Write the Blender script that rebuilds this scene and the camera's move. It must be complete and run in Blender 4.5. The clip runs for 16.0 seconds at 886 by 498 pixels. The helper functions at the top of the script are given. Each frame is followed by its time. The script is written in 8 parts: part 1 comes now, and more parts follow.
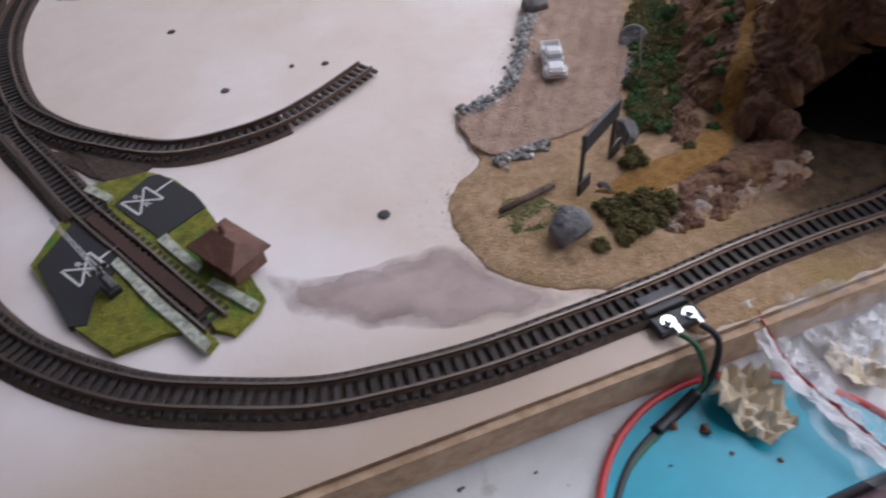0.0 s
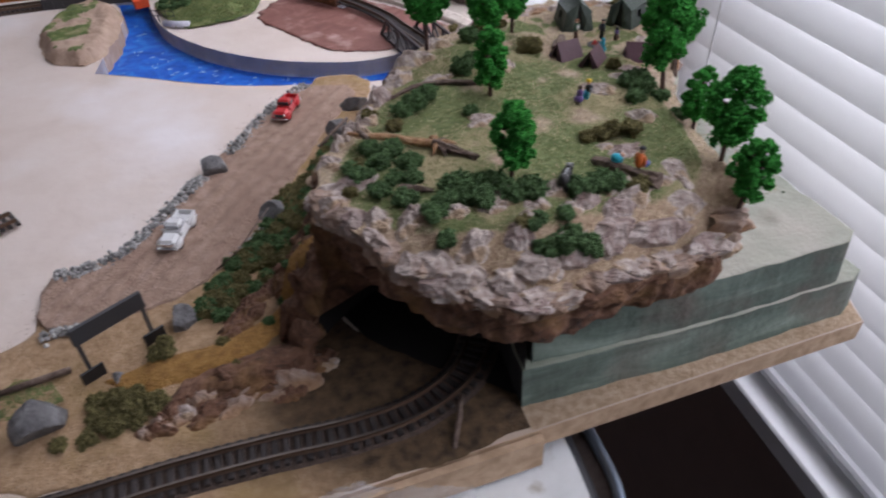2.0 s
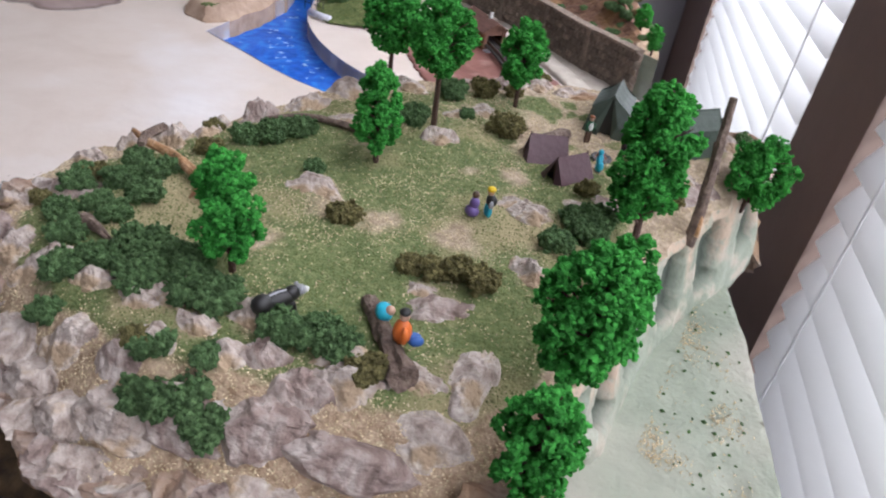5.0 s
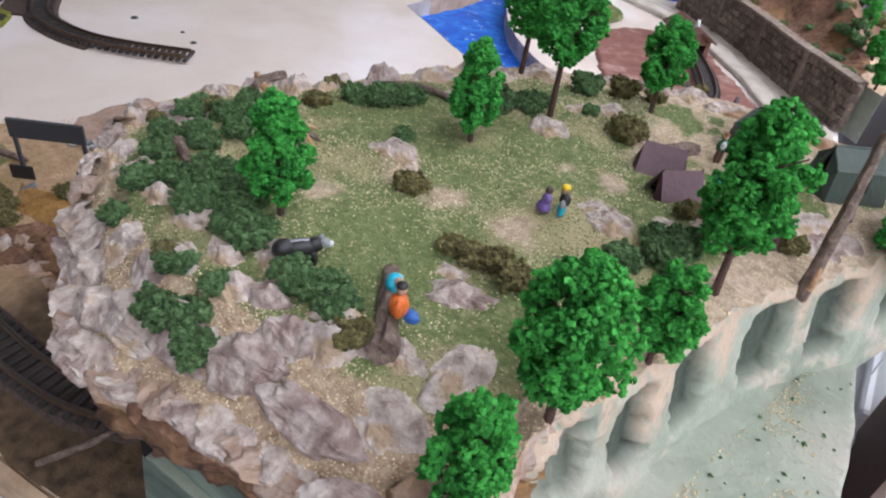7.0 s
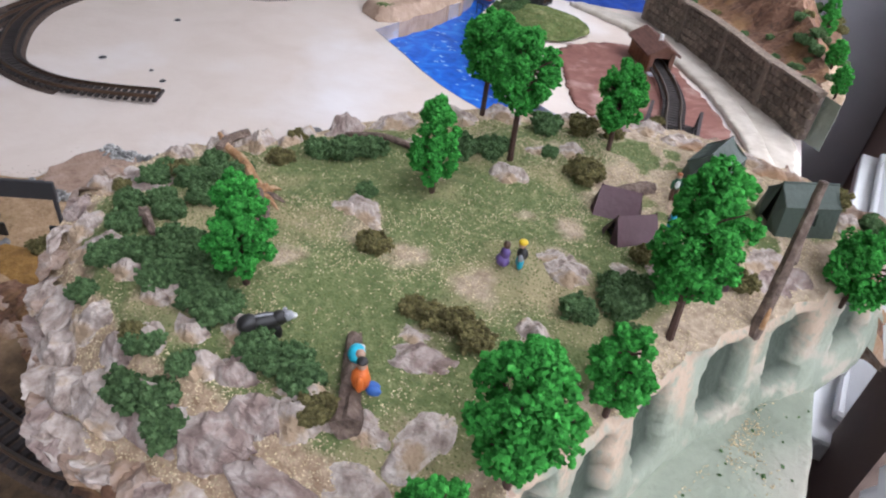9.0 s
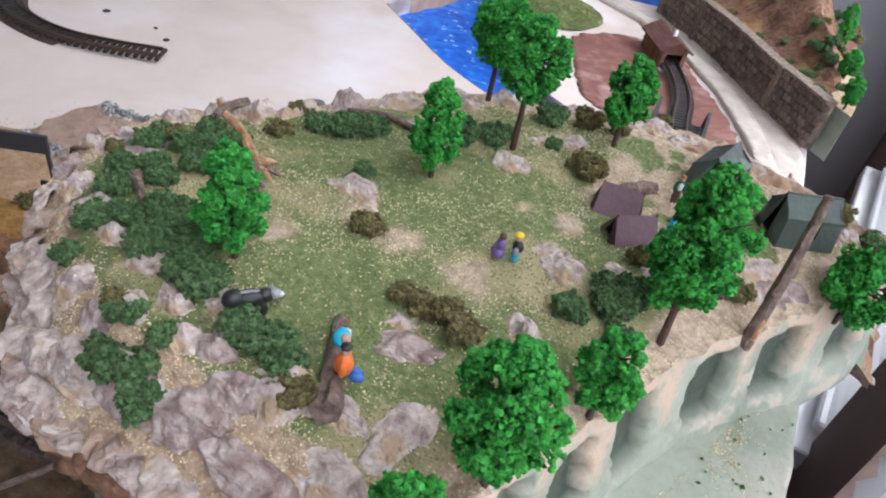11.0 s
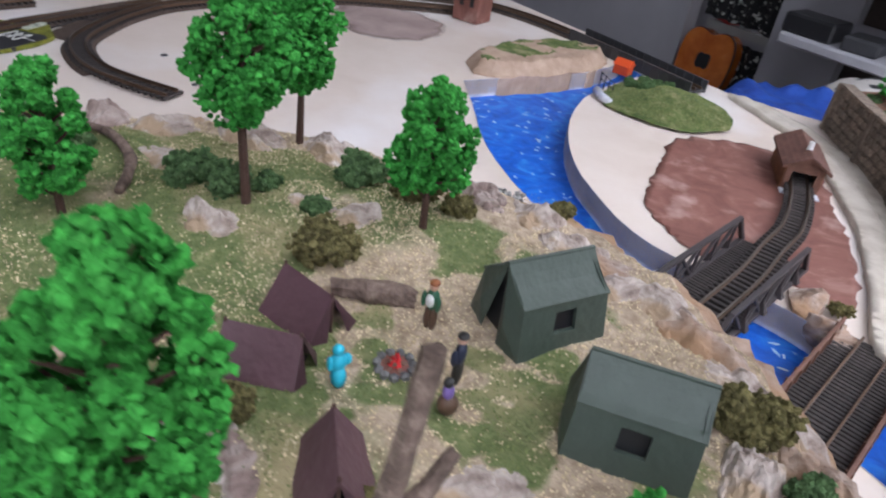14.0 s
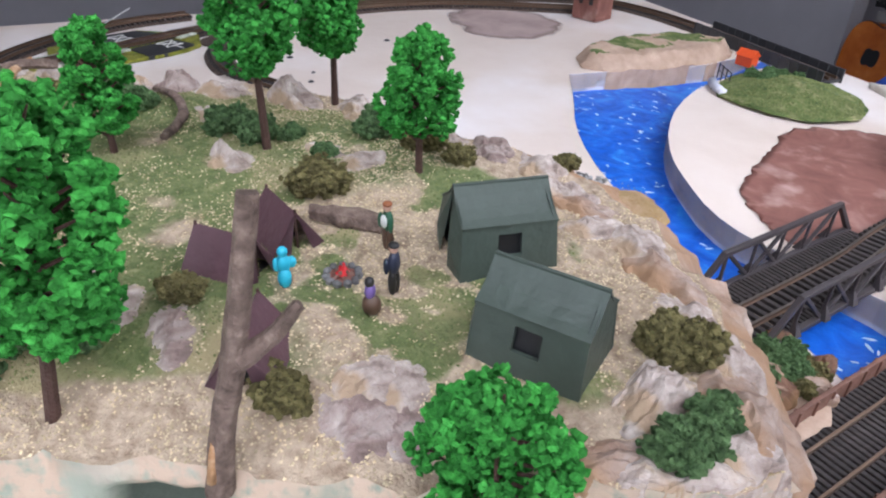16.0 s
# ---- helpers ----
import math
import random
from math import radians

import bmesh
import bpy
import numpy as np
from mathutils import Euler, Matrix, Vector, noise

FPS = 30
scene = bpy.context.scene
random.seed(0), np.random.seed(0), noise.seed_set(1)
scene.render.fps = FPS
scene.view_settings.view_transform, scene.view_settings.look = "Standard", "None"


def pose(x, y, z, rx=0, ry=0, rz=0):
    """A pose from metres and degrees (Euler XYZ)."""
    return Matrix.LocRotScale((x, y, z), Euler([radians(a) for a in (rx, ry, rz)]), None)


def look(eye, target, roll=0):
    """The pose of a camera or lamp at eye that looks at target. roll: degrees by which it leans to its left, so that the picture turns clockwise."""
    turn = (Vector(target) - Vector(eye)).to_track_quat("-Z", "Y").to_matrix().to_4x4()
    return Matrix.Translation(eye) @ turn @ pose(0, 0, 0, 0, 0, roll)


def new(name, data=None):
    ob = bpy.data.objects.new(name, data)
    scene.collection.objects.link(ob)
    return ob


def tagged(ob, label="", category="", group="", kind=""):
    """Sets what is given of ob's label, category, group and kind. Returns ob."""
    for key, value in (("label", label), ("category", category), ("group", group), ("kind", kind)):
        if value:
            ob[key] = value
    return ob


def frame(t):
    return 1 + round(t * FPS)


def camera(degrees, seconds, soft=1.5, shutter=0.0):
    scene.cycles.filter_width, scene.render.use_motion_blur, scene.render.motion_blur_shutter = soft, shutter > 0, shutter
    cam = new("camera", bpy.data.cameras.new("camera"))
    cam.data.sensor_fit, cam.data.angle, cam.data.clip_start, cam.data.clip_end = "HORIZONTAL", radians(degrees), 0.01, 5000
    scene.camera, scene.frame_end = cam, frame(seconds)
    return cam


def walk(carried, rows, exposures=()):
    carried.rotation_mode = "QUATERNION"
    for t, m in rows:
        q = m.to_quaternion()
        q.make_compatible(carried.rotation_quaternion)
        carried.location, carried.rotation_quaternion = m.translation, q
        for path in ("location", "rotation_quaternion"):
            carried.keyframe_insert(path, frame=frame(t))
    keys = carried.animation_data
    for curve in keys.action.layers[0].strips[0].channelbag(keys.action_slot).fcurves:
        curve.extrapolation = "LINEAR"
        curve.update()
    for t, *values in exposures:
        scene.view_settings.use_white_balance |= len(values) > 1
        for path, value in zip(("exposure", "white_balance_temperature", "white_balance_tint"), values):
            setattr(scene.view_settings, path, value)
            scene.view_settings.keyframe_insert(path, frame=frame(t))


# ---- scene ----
cam = camera(66.5, 16.0, soft=2.1, shutter=0.3)
PATH = [
    (0, (-0.1144, -0.1148, 0.2004), (-0.0553, 0.0836, -0.0167), -5.59),
    (0.5, (-0.0675, -0.1316, 0.2054), (0.0017, 0.0696, -0.0061), -6.38),
    (1, (-0.0339, -0.1263, 0.2374), (0.0701, 0.0583, 0.0250), -0.77),
    (1.5, (0.0303, -0.1343, 0.2322), (0.1251, 0.0733, 0.0374), -1.28),
    (2, (0.1058, -0.1496, 0.2266), (0.1639, 0.0748, 0.0362), -1.67),
    (2.5, (0.1488, -0.1314, 0.2192), (0.2166, 0.0927, 0.0317), -2.54),
    (3, (0.1841, -0.1115, 0.2090), (0.2417, 0.1192, 0.0262), -2.40),
    (3.5, (0.2261, -0.0951, 0.1994), (0.2351, 0.1463, 0.0214), 0.54),
    (4, (0.2296, -0.0838, 0.1913), (0.2059, 0.1589, 0.0166), 3.78),
    (4.2, (0.2333, -0.0771, 0.1909), (0.2224, 0.1667, 0.0165), 6.35),
    (6.3, (0.2834, -0.0583, 0.1770), (0.1685, 0.1608, 0.0074), 11.47),
    (6.5, (0.2821, -0.0583, 0.1796), (0.1631, 0.1578, 0.0089), 10.91),
    (7, (0.2892, -0.0439, 0.1830), (0.1740, 0.1643, 0.0002), 8.86),
    (7.5, (0.2842, -0.0439, 0.1893), (0.1726, 0.1641, 0.0041), 8.21),
    (8, (0.2798, -0.0452, 0.1942), (0.1665, 0.1656, 0.0133), 7.18),
    (8.5, (0.2915, -0.0377, 0.1944), (0.1814, 0.1758, 0.0147), 4.85),
    (9, (0.2907, -0.0371, 0.1990), (0.1801, 0.1745, 0.0174), 7.01),
    (9.2, (0.2867, -0.0374, 0.1976), (0.1771, 0.1738, 0.0149), 8.41),
    (11.3, (0.2890, -0.0313, 0.1986), (0.1860, 0.1764, 0.0082), 13.34),
    (11.5, (0.2873, -0.0287, 0.1956), (0.1853, 0.1784, 0.0041), 15.15),
    (12, (0.2842, -0.0234, 0.1989), (0.1712, 0.1798, 0.0092), 16.04),
    (12.5, (0.2870, 0.0012, 0.1953), (0.1553, 0.1925, 0.0053), 19.80),
    (13, (0.2881, 0.0302, 0.1888), (0.1551, 0.2187, -0.0029), 19.14),
    (13.5, (0.3156, 0.0729, 0.1911), (0.1660, 0.2587, 0.0092), 14.98),
    (14, (0.3404, 0.1100, 0.1617), (0.1456, 0.2701, -0.0008), 8.59),
    (14.5, (0.3595, 0.1233, 0.1545), (0.1454, 0.2585, -0.0063), 5.26),
    (15, (0.3685, 0.1328, 0.1557), (0.1409, 0.2375, -0.0094), 3.26),
    (15.5, (0.3727, 0.1342, 0.1550), (0.1422, 0.2356, -0.0080), 2.05),
    (16, (0.3728, 0.1348, 0.1549), (0.1425, 0.2381, -0.0072), 2.25),
]
EXPOSURES = [(0.0, -0.25, 6450, 18), (1.5, -0.52, 6500, 19), (2.5, -0.38, 6600, 17), (3.5, -0.2, 6650, 15), (6.5, -0.02, 6500, 13), (9.0, -0.02, 6450, 13), (11.5, 0.08, 6400, 13), (12.5, 0.0, 6400, 14), (13.3, -0.15, 6450, 14), (14.0, -0.22, 6400, 13), (15.0, 0.0, 6350, 14), (16.0, 0.05, 6350, 14)]
walk(cam, [(t, look(eye, target, roll)) for t, eye, target, roll in PATH], EXPOSURES)

# ---- world, sun, windows' light and fill ----
MM = 0.001
world = bpy.data.worlds.new("sky")
scene.world = world
world.use_nodes = True
wn = world.node_tree.nodes
sky = wn.new("ShaderNodeTexSky")
sky.sky_type, sky.sun_disc = "NISHITA", False
sky.sun_elevation, sky.sun_rotation = radians(38), radians(70)
world.node_tree.links.new(sky.outputs[0], wn["Background"].inputs[0])
wn["Background"].inputs[1].default_value = 0.12


def area_lamp(name, place, toward, width, height, power, colour):
    lamp = bpy.data.lights.new(name, "AREA")
    lamp.shape, lamp.size, lamp.size_y, lamp.energy, lamp.color = "RECTANGLE", width, height, power, colour
    ob = new(name, lamp)
    ob.matrix_world = look(place, toward)
    return ob


# Daylight behind the two blinds and from an unseen north window.
area_lamp("daylight_east", (0.462, -0.16, 0.35), (0.0, -0.16, 0.25), 0.80, 0.95, 12.0, (0.86, 0.91, 1.0))
area_lamp("daylight_east_2", (0.462, 0.58, 0.35), (0.0, 0.58, 0.25), 0.44, 0.95, 13.0, (0.86, 0.91, 1.0))
area_lamp("daylight_north", (0.0, 1.66, 1.1), (0.05, 0.2, 0.0), 0.9, 0.8, 12.0, (0.85, 0.90, 1.0))
# Added fill from the west; the wall there has no window.
area_lamp("fill_west", (-1.58, -0.4, 0.9), (0.0, 0.1, 0.0), 1.5, 1.1, 1.2, (0.86, 0.90, 1.0))

# ---- materials ----
def mat(name, stops, scale=200.0, rough=0.8, bump=0.0, bump_scale=None, metal=0.0, detail=6.0, island=0.0, rand=0.0,
        stain=None, stain_scale=20.0, stain_at=(0.52, 0.62), transmit=0.0, coat=0.0, distort=0.3, coords="Object", spec=0.5, stretch=None):
    """A surface: colours over a noise of grain size 1/scale metres, a second coarser noise of stains, and fine relief."""
    m = bpy.data.materials.new(name)
    m.use_nodes = True
    nt = m.node_tree
    n, l = nt.nodes, nt.links
    bsdf = n["Principled BSDF"]
    tc = n.new("ShaderNodeTexCoord")
    nz = n.new("ShaderNodeTexNoise")
    nz.inputs["Scale"].default_value, nz.inputs["Detail"].default_value = scale, detail
    nz.inputs["Roughness"].default_value, nz.inputs["Distortion"].default_value = 0.62, distort
    place = tc.outputs[coords]
    if stretch:
        mp = n.new("ShaderNodeMapping")
        mp.inputs["Scale"].default_value = stretch
        l.new(place, mp.inputs["Vector"])
        place = mp.outputs[0]
    l.new(place, nz.inputs["Vector"])
    ramp = n.new("ShaderNodeValToRGB")
    while len(ramp.color_ramp.elements) < len(stops):
        ramp.color_ramp.elements.new(0.5)
    for e, (at, c) in zip(ramp.color_ramp.elements, stops):
        e.position, e.color = at, (*c, 1)
    l.new(nz.outputs["Fac"], ramp.inputs["Fac"])
    out = ramp.outputs["Color"]
    if stain:
        nz2 = n.new("ShaderNodeTexNoise")
        nz2.inputs["Scale"].default_value, nz2.inputs["Detail"].default_value = stain_scale, 5.0
        l.new(tc.outputs[coords], nz2.inputs["Vector"])
        r2 = n.new("ShaderNodeValToRGB")
        r2.color_ramp.elements[0].position, r2.color_ramp.elements[1].position = stain_at
        l.new(nz2.outputs["Fac"], r2.inputs["Fac"])
        mx = n.new("ShaderNodeMix")
        mx.data_type = "RGBA"
        mx.inputs["B"].default_value = (*stain, 1)
        for i in mx.inputs:
            if i.type == "RGBA" and i.name == "B":
                i.default_value = (*stain, 1)
        ins = [i for i in mx.inputs if i.type == "RGBA"]
        l.new(r2.outputs["Color"], mx.inputs[0])
        l.new(out, ins[0])
        ins[1].default_value = (*stain, 1)
        out = [o for o in mx.outputs if o.type == "RGBA"][0]
    if island or rand:
        hsv = n.new("ShaderNodeHueSaturation")
        mr = n.new("ShaderNodeMapRange")
        if island:
            src = n.new("ShaderNodeNewGeometry").outputs["Random Per Island"]
        else:
            src = n.new("ShaderNodeObjectInfo").outputs["Random"]
        amount = island or rand
        mr.inputs["To Min"].default_value, mr.inputs["To Max"].default_value = 1 - amount, 1 + amount
        l.new(src, mr.inputs["Value"])
        l.new(mr.outputs[0], hsv.inputs["Value"])
        l.new(out, hsv.inputs["Color"])
        out = hsv.outputs["Color"]
    l.new(out, bsdf.inputs["Base Color"])
    bsdf.inputs["Roughness"].default_value, bsdf.inputs["Metallic"].default_value = rough, metal
    bsdf.inputs["Specular IOR Level"].default_value = spec
    bsdf.inputs["Transmission Weight"].default_value, bsdf.inputs["Coat Weight"].default_value = transmit, coat
    if bump:
        nb = n.new("ShaderNodeTexNoise")
        nb.inputs["Scale"].default_value, nb.inputs["Detail"].default_value = bump_scale or scale * 2, 6.0
        l.new(tc.outputs[coords], nb.inputs["Vector"])
        bp = n.new("ShaderNodeBump")
        bp.inputs["Strength"].default_value, bp.inputs["Distance"].default_value = min(1.0, bump), 0.0015
        l.new(nb.outputs["Fac"], bp.inputs["Height"])
        l.new(bp.outputs[0], bsdf.inputs["Normal"])
    return m


def plain(name, c, rough=0.5, metal=0.0, scale=900.0, vary=0.12, **more):
    d = tuple(max(0.0, v * (1 - vary)) for v in c)
    return mat(name, [(0.35, d), (0.65, c)], scale, rough, metal=metal, **more)


M = {}
M["board"] = mat("painted_plywood", [(0.3, (0.68, 0.565, 0.485)), (0.5, (0.745, 0.635, 0.56)), (0.7, (0.78, 0.685, 0.62))], 14, 0.42,
                 bump=0.25, bump_scale=90, stain=(0.85, 0.79, 0.77), stain_scale=5, stain_at=(0.5, 0.62), detail=8)
M["ply_edge"] = mat("sawn_board_edge", [(0.3, (0.34, 0.22, 0.13)), (0.6, (0.54, 0.38, 0.25))], 120, 0.8, bump=0.4)
M["mauve"] = mat("mauve_paint", [(0.3, (0.30, 0.21, 0.19)), (0.5, (0.41, 0.31, 0.285)), (0.72, (0.53, 0.42, 0.385))], 28, 0.5, bump=0.2)
M["dirt"] = mat("road_dirt", [(0.25, (0.25, 0.155, 0.115)), (0.5, (0.38, 0.255, 0.19)), (0.75, (0.48, 0.34, 0.27))], 160, 0.95, bump=0.9,
                bump_scale=700, stain=(0.33, 0.215, 0.16), stain_scale=18)
M["sand"] = mat("sand_cover", [(0.25, (0.26, 0.16, 0.085)), (0.5, (0.41, 0.265, 0.15)), (0.75, (0.54, 0.385, 0.25))], 260, 0.95, bump=0.6,
                bump_scale=900, stain=(0.33, 0.22, 0.085), stain_scale=22, stain_at=(0.5, 0.7))
M["rock"] = mat("plaster_rock", [(0.28, (0.10, 0.06, 0.045)), (0.42, (0.30, 0.20, 0.15)), (0.55, (0.42, 0.33, 0.28)), (0.72, (0.62, 0.55, 0.50))],
                70, 0.85, bump=0.9, bump_scale=260, stain=(0.36, 0.215, 0.125), stain_scale=34, stain_at=(0.42, 0.58), distort=1.2)
M["cliff"] = mat("cliff_rock", [(0.3, (0.035, 0.018, 0.012)), (0.45, (0.13, 0.062, 0.036)), (0.6, (0.21, 0.105, 0.062)), (0.78, (0.36, 0.235, 0.165))],
                 120, 0.85, bump=1.0, bump_scale=300, stain=(0.26, 0.14, 0.05), stain_scale=30, stain_at=(0.5, 0.7), distort=1.5)
M["paleRock"] = mat("pale_rock", [(0.32, (0.13, 0.09, 0.07)), (0.41, (0.36, 0.28, 0.24)), (0.52, (0.54, 0.46, 0.41)), (0.66, (0.78, 0.72, 0.66))],
                    95, 0.9, bump=1.2, bump_scale=420, stain=(0.42, 0.30, 0.20), stain_scale=100, stain_at=(0.50, 0.60), distort=0.3)
M["mauveRock"] = mat("mauve_rock", [(0.3, (0.12, 0.08, 0.07)), (0.43, (0.28, 0.20, 0.175)), (0.57, (0.48, 0.40, 0.36)), (0.70, (0.68, 0.61, 0.56))], 80, 0.9, bump=1.0, bump_scale=420, distort=0.8)
M["greyRock"] = mat("grey_rock", [(0.3, (0.07, 0.066, 0.066)), (0.5, (0.15, 0.145, 0.145)), (0.75, (0.29, 0.285, 0.28))], 120, 0.8, bump=0.7, bump_scale=500)
M["turf"] = mat("turf", [(0.25, (0.085, 0.115, 0.04)), (0.45, (0.135, 0.172, 0.06)), (0.6, (0.195, 0.225, 0.088)), (0.8, (0.38, 0.35, 0.19))], 420, 0.95,
                bump=0.7, bump_scale=1300, stain=(0.40, 0.33, 0.18), stain_scale=32, stain_at=(0.5, 0.66))
M["tan"] = mat("tan_ground", [(0.25, (0.28, 0.18, 0.10)), (0.5, (0.46, 0.33, 0.22)), (0.75, (0.60, 0.47, 0.34))], 300, 0.95, bump=1.0, bump_scale=900)
M["foam"] = mat("green_painted_foam", [(0.25, (0.21, 0.24, 0.182)), (0.5, (0.30, 0.33, 0.258)), (0.75, (0.40, 0.42, 0.338))], 45, 0.75, bump=0.5,
                bump_scale=380, stain=(0.43, 0.40, 0.335), stain_scale=14, stain_at=(0.5, 0.7))
M["foam_side"] = mat("dark_stained_foam_side", [(0.3, (0.055, 0.075, 0.06)), (0.5, (0.12, 0.16, 0.13)), (0.7, (0.25, 0.31, 0.255))], 30, 0.8, bump=0.5, bump_scale=300,
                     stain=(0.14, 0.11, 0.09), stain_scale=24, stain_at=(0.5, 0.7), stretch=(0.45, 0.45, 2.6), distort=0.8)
M["leaf"] = mat("bright_foliage", [(0.3, (0.022, 0.15, 0.024)), (0.6, (0.056, 0.325, 0.056)), (0.8, (0.12, 0.46, 0.10))], 500, 0.95, bump=0.6, bump_scale=2200, island=0.4, spec=0.12)
M["shrub"] = mat("green_shrub", [(0.3, (0.045, 0.09, 0.035)), (0.6, (0.11, 0.19, 0.078)), (0.8, (0.20, 0.29, 0.13))], 700, 0.95, bump=0.8, bump_scale=2200, island=0.35, spec=0.15)
M["olive"] = mat("olive_shrub", [(0.3, (0.095, 0.083, 0.033)), (0.6, (0.19, 0.165, 0.07)), (0.8, (0.27, 0.235, 0.105))], 700, 0.95, bump=0.8, bump_scale=2200, island=0.35, spec=0.15)
M["trunk"] = plain("tree_trunk", (0.075, 0.035, 0.025), 0.7, bump=0.5, bump_scale=1500)
M["wood"] = mat("weathered_wood", [(0.3, (0.07, 0.045, 0.034)), (0.55, (0.17, 0.115, 0.09)), (0.75, (0.30, 0.225, 0.18))], 380, 0.8, bump=0.7, bump_scale=900)
M["orangewood"] = mat("bare_wood", [(0.3, (0.22, 0.11, 0.06)), (0.5, (0.42, 0.22, 0.10)), (0.7, (0.58, 0.40, 0.26))], 300, 0.7, bump=0.5, bump_scale=900)
M["tie"] = mat("plastic_ties", [(0.3, (0.022, 0.017, 0.016)), (0.7, (0.055, 0.043, 0.04))], 700, 0.62, rand=0.25)
M["rail"] = plain("weathered_rail", (0.20, 0.13, 0.09), 0.38, 0.7)
M["railtop"] = plain("bright_railhead", (0.23, 0.195, 0.17), 0.45, 1.0)
M["ballast"] = mat("dark_ballast", [(0.3, (0.05, 0.032, 0.025)), (0.7, (0.13, 0.09, 0.07))], 500, 0.9, bump=0.8, bump_scale=1500)
M["black"] = plain("black_plastic", (0.018, 0.018, 0.02), 0.4)
M["darkgrey"] = plain("dark_grey_plastic", (0.05, 0.05, 0.055), 0.5)
M["chrome"] = plain("bright_steel", (0.75, 0.75, 0.75), 0.18, 1.0)
M["white"] = plain("white_plastic", (0.80, 0.80, 0.79), 0.3)
M["red"] = plain("red_plastic", (0.62, 0.025, 0.03), 0.28)
M["orange"] = plain("orange_red_plastic", (0.75, 0.09, 0.02), 0.4)
M["asphalt"] = plain("asphalt_paint", (0.022, 0.023, 0.026), 0.6)
M["lime"] = mat("lime_turf", [(0.3, (0.10, 0.11, 0.01)), (0.6, (0.24, 0.24, 0.03)), (0.8, (0.33, 0.31, 0.06))], 250, 0.9, bump=0.8, bump_scale=900,
                stain=(0.06, 0.20, 0.02), stain_scale=60, stain_at=(0.55, 0.7))
M["whitepaint"] = plain("white_marking", (0.75, 0.75, 0.72), 0.6)
M["palepaint"] = mat("worn_pale_paint", [(0.35, (0.20, 0.22, 0.17)), (0.6, (0.55, 0.58, 0.48))], 260, 0.8, bump=0.5)
M["brownhut"] = mat("brown_plastic", [(0.3, (0.13, 0.06, 0.04)), (0.7, (0.21, 0.10, 0.07))], 160, 0.6, bump=0.3)
M["water"] = mat("blue_water", [(0.3, (0.006, 0.07, 0.42)), (0.5, (0.012, 0.13, 0.62)), (0.66, (0.03, 0.24, 0.72)), (0.8, (0.12, 0.42, 0.82))], 46, 0.38, bump=0.5,
                 bump_scale=110, distort=1.5, spec=0.25)
M["bank"] = mat("river_bank", [(0.3, (0.36, 0.38, 0.46)), (0.48, (0.60, 0.60, 0.68)), (0.65, (0.80, 0.79, 0.82))], 60, 0.8, bump=0.5, bump_scale=200)
M["redbrown"] = mat("red_brown_paint", [(0.3, (0.16, 0.06, 0.045)), (0.55, (0.24, 0.10, 0.078)), (0.72, (0.36, 0.20, 0.165))], 40, 0.6, bump=0.3, stain=(0.46, 0.30, 0.26), stain_scale=34, stain_at=(0.58, 0.72), distort=1.5)
M["fargrass"] = mat("far_turf", [(0.33, (0.045, 0.08, 0.02)), (0.5, (0.12, 0.16, 0.045)), (0.62, (0.25, 0.25, 0.11)), (0.75, (0.36, 0.30, 0.18))], 90, 0.95, bump=1.0, bump_scale=500)
M["putty"] = mat("pale_putty", [(0.3, (0.46, 0.39, 0.32)), (0.6, (0.62, 0.555, 0.48))], 60, 0.7, bump=0.4)
M["stonewall"] = mat("retaining_stone", [(0.3, (0.12, 0.09, 0.07)), (0.6, (0.24, 0.185, 0.145)), (0.8, (0.38, 0.31, 0.25))], 300, 0.9, rand=0.3, bump=0.8, bump_scale=800)
M["tent"] = plain("olive_tent_plastic", (0.055, 0.075, 0.06), 0.5, scale=300, bump=0.2)
M["maroon"] = plain("maroon_tent_plastic", (0.125, 0.062, 0.075), 0.45, scale=300, bump=0.2)
M["bridge"] = plain("dark_bridge_plastic", (0.05, 0.04, 0.042), 0.5)
M["blind"] = plain("white_blind_slat", (0.72, 0.72, 0.73), 0.45, scale=20, vary=0.02)
M["frame"] = plain("white_window_paint", (0.78, 0.78, 0.78), 0.4, scale=60, vary=0.06)
M["wallpaint"] = mat("brown_wall_paint", [(0.3, (0.21, 0.145, 0.12)), (0.7, (0.24, 0.165, 0.135))], 40, 0.7, bump=0.2, bump_scale=400)
M["tabletop"] = mat("white_table", [(0.3, (0.66, 0.67, 0.66)), (0.6, (0.82, 0.83, 0.82))], 25, 0.4, stain=(0.38, 0.33, 0.25), stain_scale=60, stain_at=(0.6, 0.75))
M["greywall"] = plain("grey_wall_paint", (0.42, 0.41, 0.44), 0.8, scale=20, vary=0.06)
M["carpet"] = mat("dark_floor", [(0.3, (0.035, 0.024, 0.02)), (0.7, (0.06, 0.042, 0.036))], 300, 0.9, bump=0.5)
M["teal"] = plain("teal_lid", (0.02, 0.42, 0.55), 0.35, scale=60)
M["lidred"] = plain("red_lid_rim", (0.62, 0.05, 0.05), 0.35)
M["rimsteel"] = plain("blue_grey_steel", (0.20, 0.24, 0.30), 0.35, 0.8)
M["cable"] = plain("black_cable", (0.015, 0.015, 0.018), 0.35)
M["paper"] = mat("crumpled_paper", [(0.3, (0.60, 0.51, 0.37)), (0.7, (0.78, 0.70, 0.56))], 60, 0.8)
M["void"] = plain("tunnel_shade_black", (0.012, 0.010, 0.009), 0.95)
